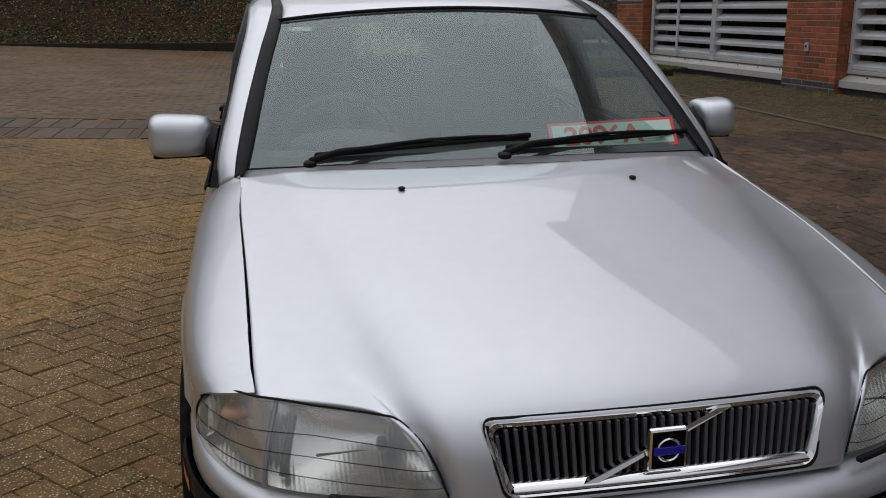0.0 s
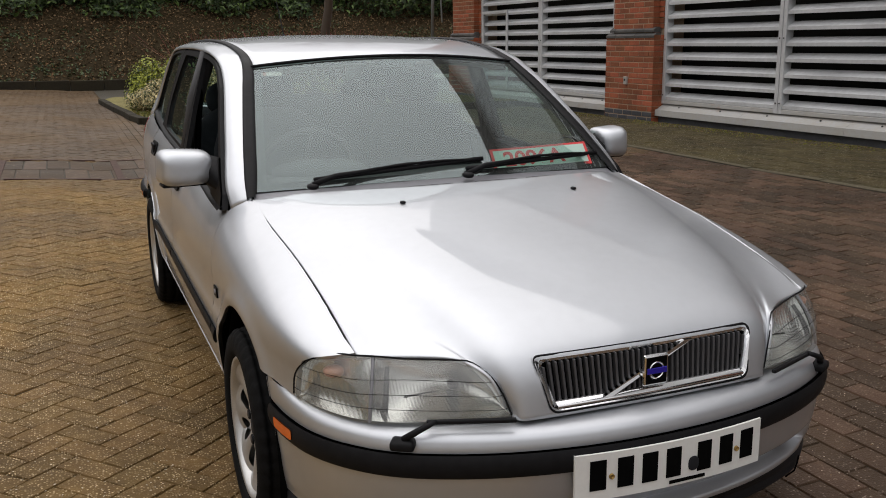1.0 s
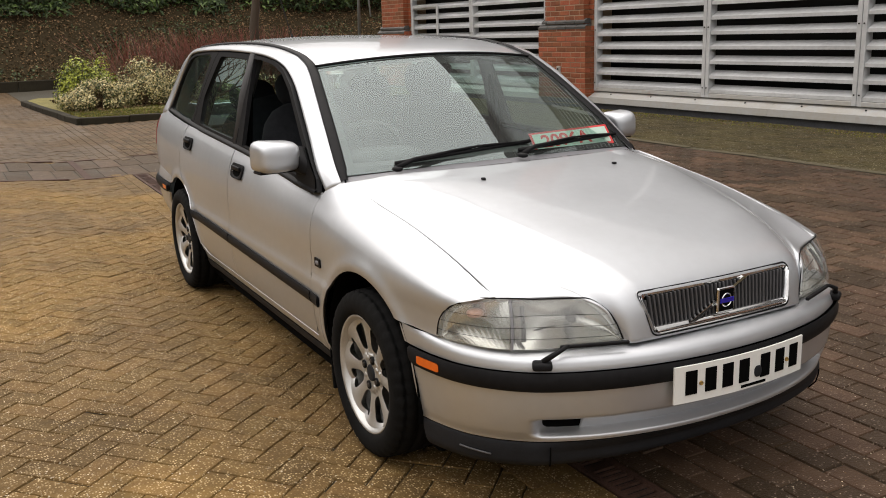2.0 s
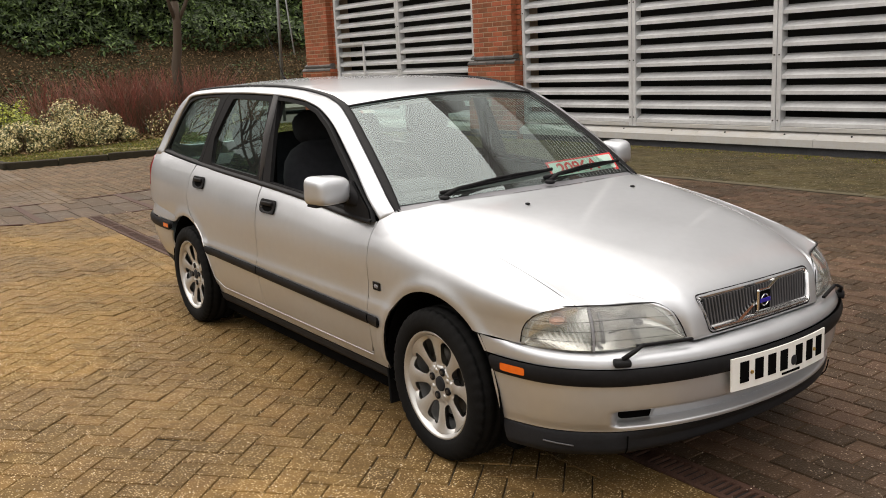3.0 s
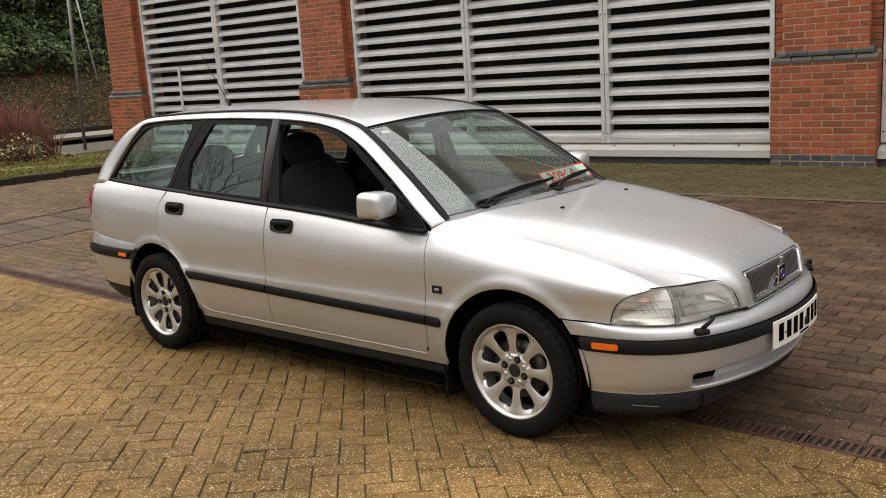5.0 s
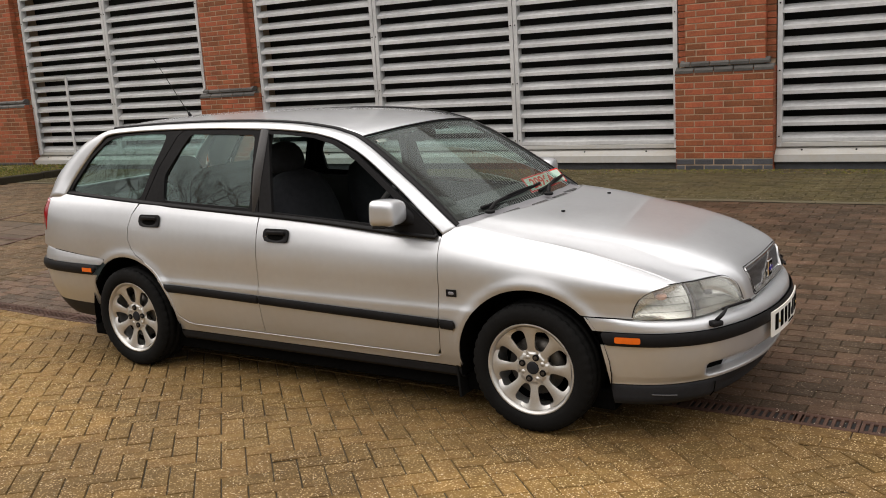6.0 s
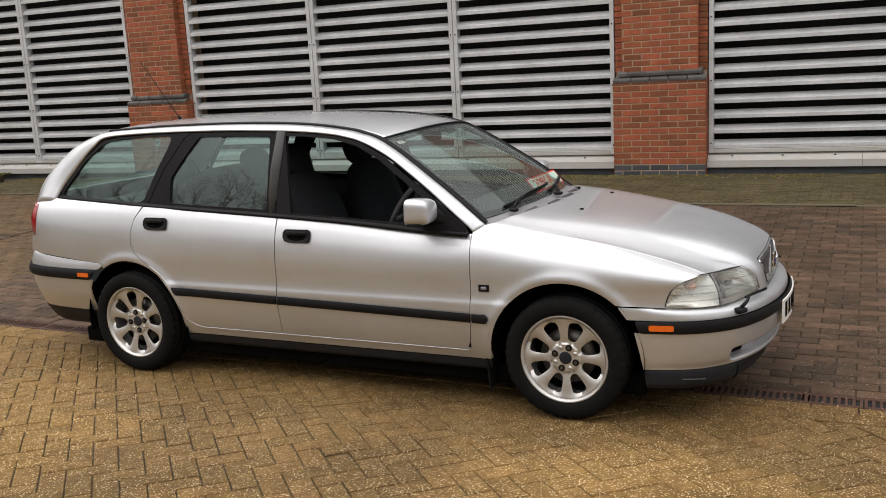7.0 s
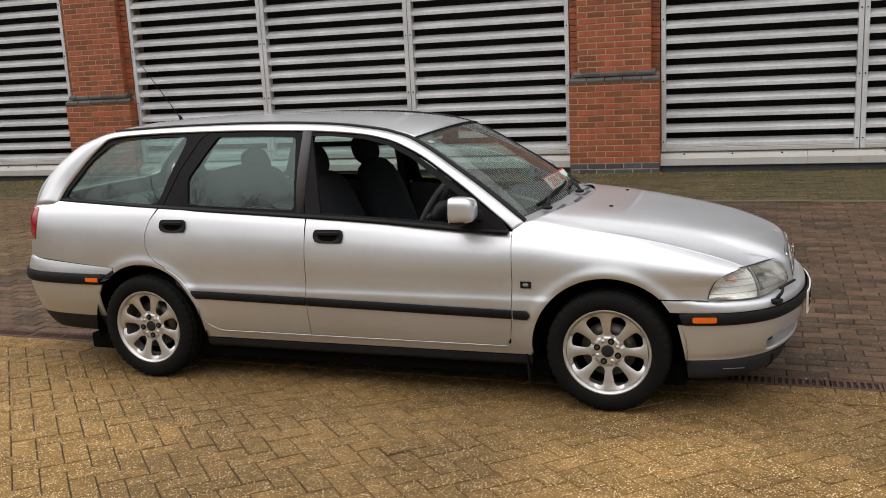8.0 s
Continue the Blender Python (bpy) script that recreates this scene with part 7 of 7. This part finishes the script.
EDGE_STONE = material("pale_edging_concrete", (0.150, 0.120, 0.080), 0.8, spread=0.3, scale=4, bump=0.3, bump_scale=90, second=(0.105, 0.092, 0.050))
ly_ = np.arange(-7, 12.4, 0.9)
arr = block_arrays(np.full(len(ly_), 4.72), ly_, np.zeros(len(ly_)), np.ones(len(ly_)), 0.447, 0.032, 0.003)
lay("edging_strip", arr, EDGE_STONE, "narrow pale concrete edging strip parallel to the wall")

# setts filling the service covers
bands = []
for r_, y in enumerate((BAND[0] + 0.39, BAND[1] - 0.39)):
    x = np.arange(-6.0 + (0.06 if r_ % 2 else 0), 2.3, 0.232)
    bands.append(np.stack([x, np.full(len(x), y)], 1))
bd = np.concatenate(bands)
arr = block_arrays(bd[:, 0], bd[:, 1], np.ones(len(bd)), np.zeros(len(bd)), 0.111, 0.345, -0.001)
lay("service_cover_setts", arr, PURPLE, "purple-grey paving slabs in a row of service covers")
covers = tagged(new("service_covers"), "iron-edged service covers in a row", "cover", kind="structure")
for y in (BAND[0], BAND[1]):
    for x in np.arange(-5.4, 2.2, 0.9):
        z = ground_z(x + 0.45, y)
        part("cover_edge", box_bm((0.89, 0.045, 0.02), (x + 0.45, y, z - 0.005), 0.003, Matrix.Rotation(-math.atan((ground_z(x + 0.9, y) - ground_z(x, y)) / 0.9), 4, "Y"), segments=1), IRON, covers)
for x in np.arange(-5.35, 2.0, 1.16):
    part("cover_edge", box_bm((0.075, BAND[1] - BAND[0], 0.02), (x, sum(BAND) / 2, ground_z(x, sum(BAND) / 2) - 0.005), 0.003, Matrix.Rotation(0.0135, 4, "X"), segments=1), IRON, covers)

# pale grit and blossom specks on the paving
n = 26000
sx_ = rng.triangular(-5.2, -1.6, 6.0, n)
sy_ = rng.triangular(-3.5, -1.0, 10, n)
keep = ~((np.abs(sx_) < 0.9) & (sy_ > -0.9) & (sy_ < 3.6))
sx_, sy_ = sx_[keep], sy_[keep]
GRIT = material("pale_grit", (0.58, 0.51, 0.40), 0.7, spread=0.2, scale=50, random_tint=0.4)
sc = np.stack([sx_, sy_, [ground_z(x, y) + 0.0035 for x, y in zip(sx_, sy_)]], 1)
tagged(leaf_mesh("grit", sc, np.tile([0, 0, 4.0], (len(sc), 1)), 0.0052, [GRIT, GRIT, TAN_LEAF], droop=0.05, long=1.3), "pale specks of grit and petals on the paving", "grit", kind="stuff")

# moss and short grass at the foot of the wall
n = 9500
wy_ = rng.uniform(-7, 11.5, n)
wx_ = 6.60 - 0.0406 * (wy_ - 1.65) - 0.34 * rng.uniform(0, 1, n) ** 2.2
lush = np.array([noise.noise(Vector((y * 1.3, 4.0, 2.0))) for y in wy_]) + rng.normal(0, 0.2, n) > -0.1
wx_, wy_ = wx_[lush], wy_[lush]
wc = np.stack([wx_, wy_, [ground_z(x, y) + 0.006 for x, y in zip(wx_, wy_)]], 1)
tagged(leaf_mesh("wall_moss", wc, np.stack([rng.normal(-0.4, 0.8, len(wc)), rng.normal(0, 0.8, len(wc)), np.full(len(wc), 0.8)], 1), 0.012, [MOSS, MOSS, TAN_LEAF], long=1.8), "moss and short grass growing along the foot of the wall", "moss", kind="stuff")

# ---- bricks of the piers ----


def brick_mesh(l, d, h, name="brick"):
    c = 0.003
    v = [(x, y, z) for x, m in ((0.0, 0), (d, 1)) for y, z in ((0, 0), (l, 0), (l, h), (0, h))]
    front = [(0.0, y, z) for y, z in ((c, c), (l - c, c), (l - c, h - c), (c, h - c))]
    v[:4] = [(c, y, z) for _, y, z in v[:4]]
    v += front
    f = [[8, 11, 10, 9], [0, 8, 9, 1], [1, 9, 10, 2], [2, 10, 11, 3], [3, 11, 8, 0], [0, 1, 5, 4], [1, 2, 6, 5], [2, 3, 7, 6], [3, 0, 4, 7]]
    return v, f


BRICK_CACHE = {}


def brick_list(y0):
    """Places, lengths and kinds of a pier's bricks: x, y, z, length, kind."""
    out = []
    h = 0.075
    z = FLOOR - 0.01
    for r_ in range(86):
        kind = "blue" if r_ < 2 else "red"
        if z < 1.39:
            x, a, b = -0.002, y0, y0 + 1.115
        else:
            x, a, b = 0.052, y0 + 0.10, y0 + 1.015
        shift = 0.0 if r_ % 2 else -0.1125
        if z < 1.39 or z > 1.45:
            y = a + shift
            while y < b - 0.01:
                s, e = max(y, a), min(y + 0.215, b)
                if e - s > 0.03:
                    out.append((x, s, z, e - s - 0.003, kind))
                y += 0.225
        if z > 1.45:
            for w0 in (y0, y0 + 1.017):
                out.append((0.152, w0, z, 0.098, kind))
        z += h
        if z > 6.56:
            break
    # two sloped plinth courses
    for q, (zz, xx) in enumerate(((1.392, 0.0), (1.470, 0.03))):
        y = y0 + (0 if q == 0 else 0.05)
        end = y0 + (1.115 if q == 0 else 1.065)
        while y < end - 0.02:
            e = min(y + 0.215, end)
            out.append((xx - 0.008, y, zz, e - y, "plinth"))
            y += 0.225
    return out


def plinth_mesh(l):
    p = [(0.0, 0.0), (0.0, 0.030), (0.055, 0.070), (0.12, 0.070), (0.12, 0.0)]
    v = [(d, y, z) for y in (0.001, l - 0.001) for d, z in p]
    return v, [[i, 5 + i, 5 + (i + 1) % 5, (i + 1) % 5] for i in range(5)] + [list(range(5)), list(range(5, 10))[::-1]]


def brick_data(length_, kind):
    key = (round(length_, 3), kind)
    if key not in BRICK_CACHE:
        v, f = plinth_mesh(length_) if kind == "plinth" else brick_mesh(length_, 0.10, 0.0625)
        me = bpy.data.meshes.new("brick")
        me.from_pydata(v, [], f)
        me.materials.append({"red": BRICK, "blue": BLUE_BRICK, "plinth": PLINTH}[kind])
        BRICK_CACHE[key] = me
    return BRICK_CACHE[key]


for key, y0 in PIERS.items():
    pieces = brick_list(y0)
    own = [p for p in pieces if p[2] < 3.05][:300] if key in "DB" else []
    for x, y, z, l_, kind in own:
        ob = new("brick", brick_data(l_, kind))
        ob.parent = pier_obs[key]
        ob.location = (x + random.uniform(-0.0015, 0.0015), y, z)
    rest_ = [p for p in pieces if p not in own]
    for kind, mat_ in (("red", BRICK), ("blue", BLUE_BRICK), ("plinth", PLINTH)):
        vv, ff = [], []
        for x, y, z, l_, kd in rest_:
            if kd == kind:
                v, f = plinth_mesh(l_) if kind == "plinth" else brick_mesh(l_, 0.10, 0.0625)
                base_ = len(vv)
                vv += [(a + x, b + y, c + z) for a, b, c in v]
                ff += [[base_ + q for q in t] for t in f]
        if vv:
            ob = make("brickwork", vv, ff, mat_, pier_obs[key], smooth=False)
    # returns of the pier: bricks end-on, joined
    vv, ff = [], []
    for r_ in range(84):
        z = FLOOR - 0.01 + 0.075 * r_
        low_ = z < 1.39
        for side_, yy in ((0, y0 if low_ else y0 + 0.10), (1, y0 + 1.115 if low_ else y0 + 1.015)):
            for a, b in (((0.001, 0.10), (0.11, 0.30)) if r_ % 2 else ((0.001, 0.21), (0.22, 0.30))):
                if not low_:
                    a, b = a + 0.054, min(b + 0.054, 0.16)
                    if b - a < 0.02:
                        continue
                base_ = len(vv)
                o = 0.002 if side_ else -0.002
                vv += [(a, yy + o, z), (b, yy + o, z), (b, yy + o, z + 0.065), (a, yy + o, z + 0.065), (a, yy - 6 * o, z), (b, yy - 6 * o, z), (b, yy - 6 * o, z + 0.065), (a, yy - 6 * o, z + 0.065)]
                q = [[0, 1, 2, 3], [0, 4, 5, 1], [1, 5, 6, 2], [2, 6, 7, 3], [3, 7, 4, 0]]
                ff += [[base_ + t for t in f] for f in q]
    make("brickwork", vv, ff, BRICK, pier_obs[key], smooth=False)
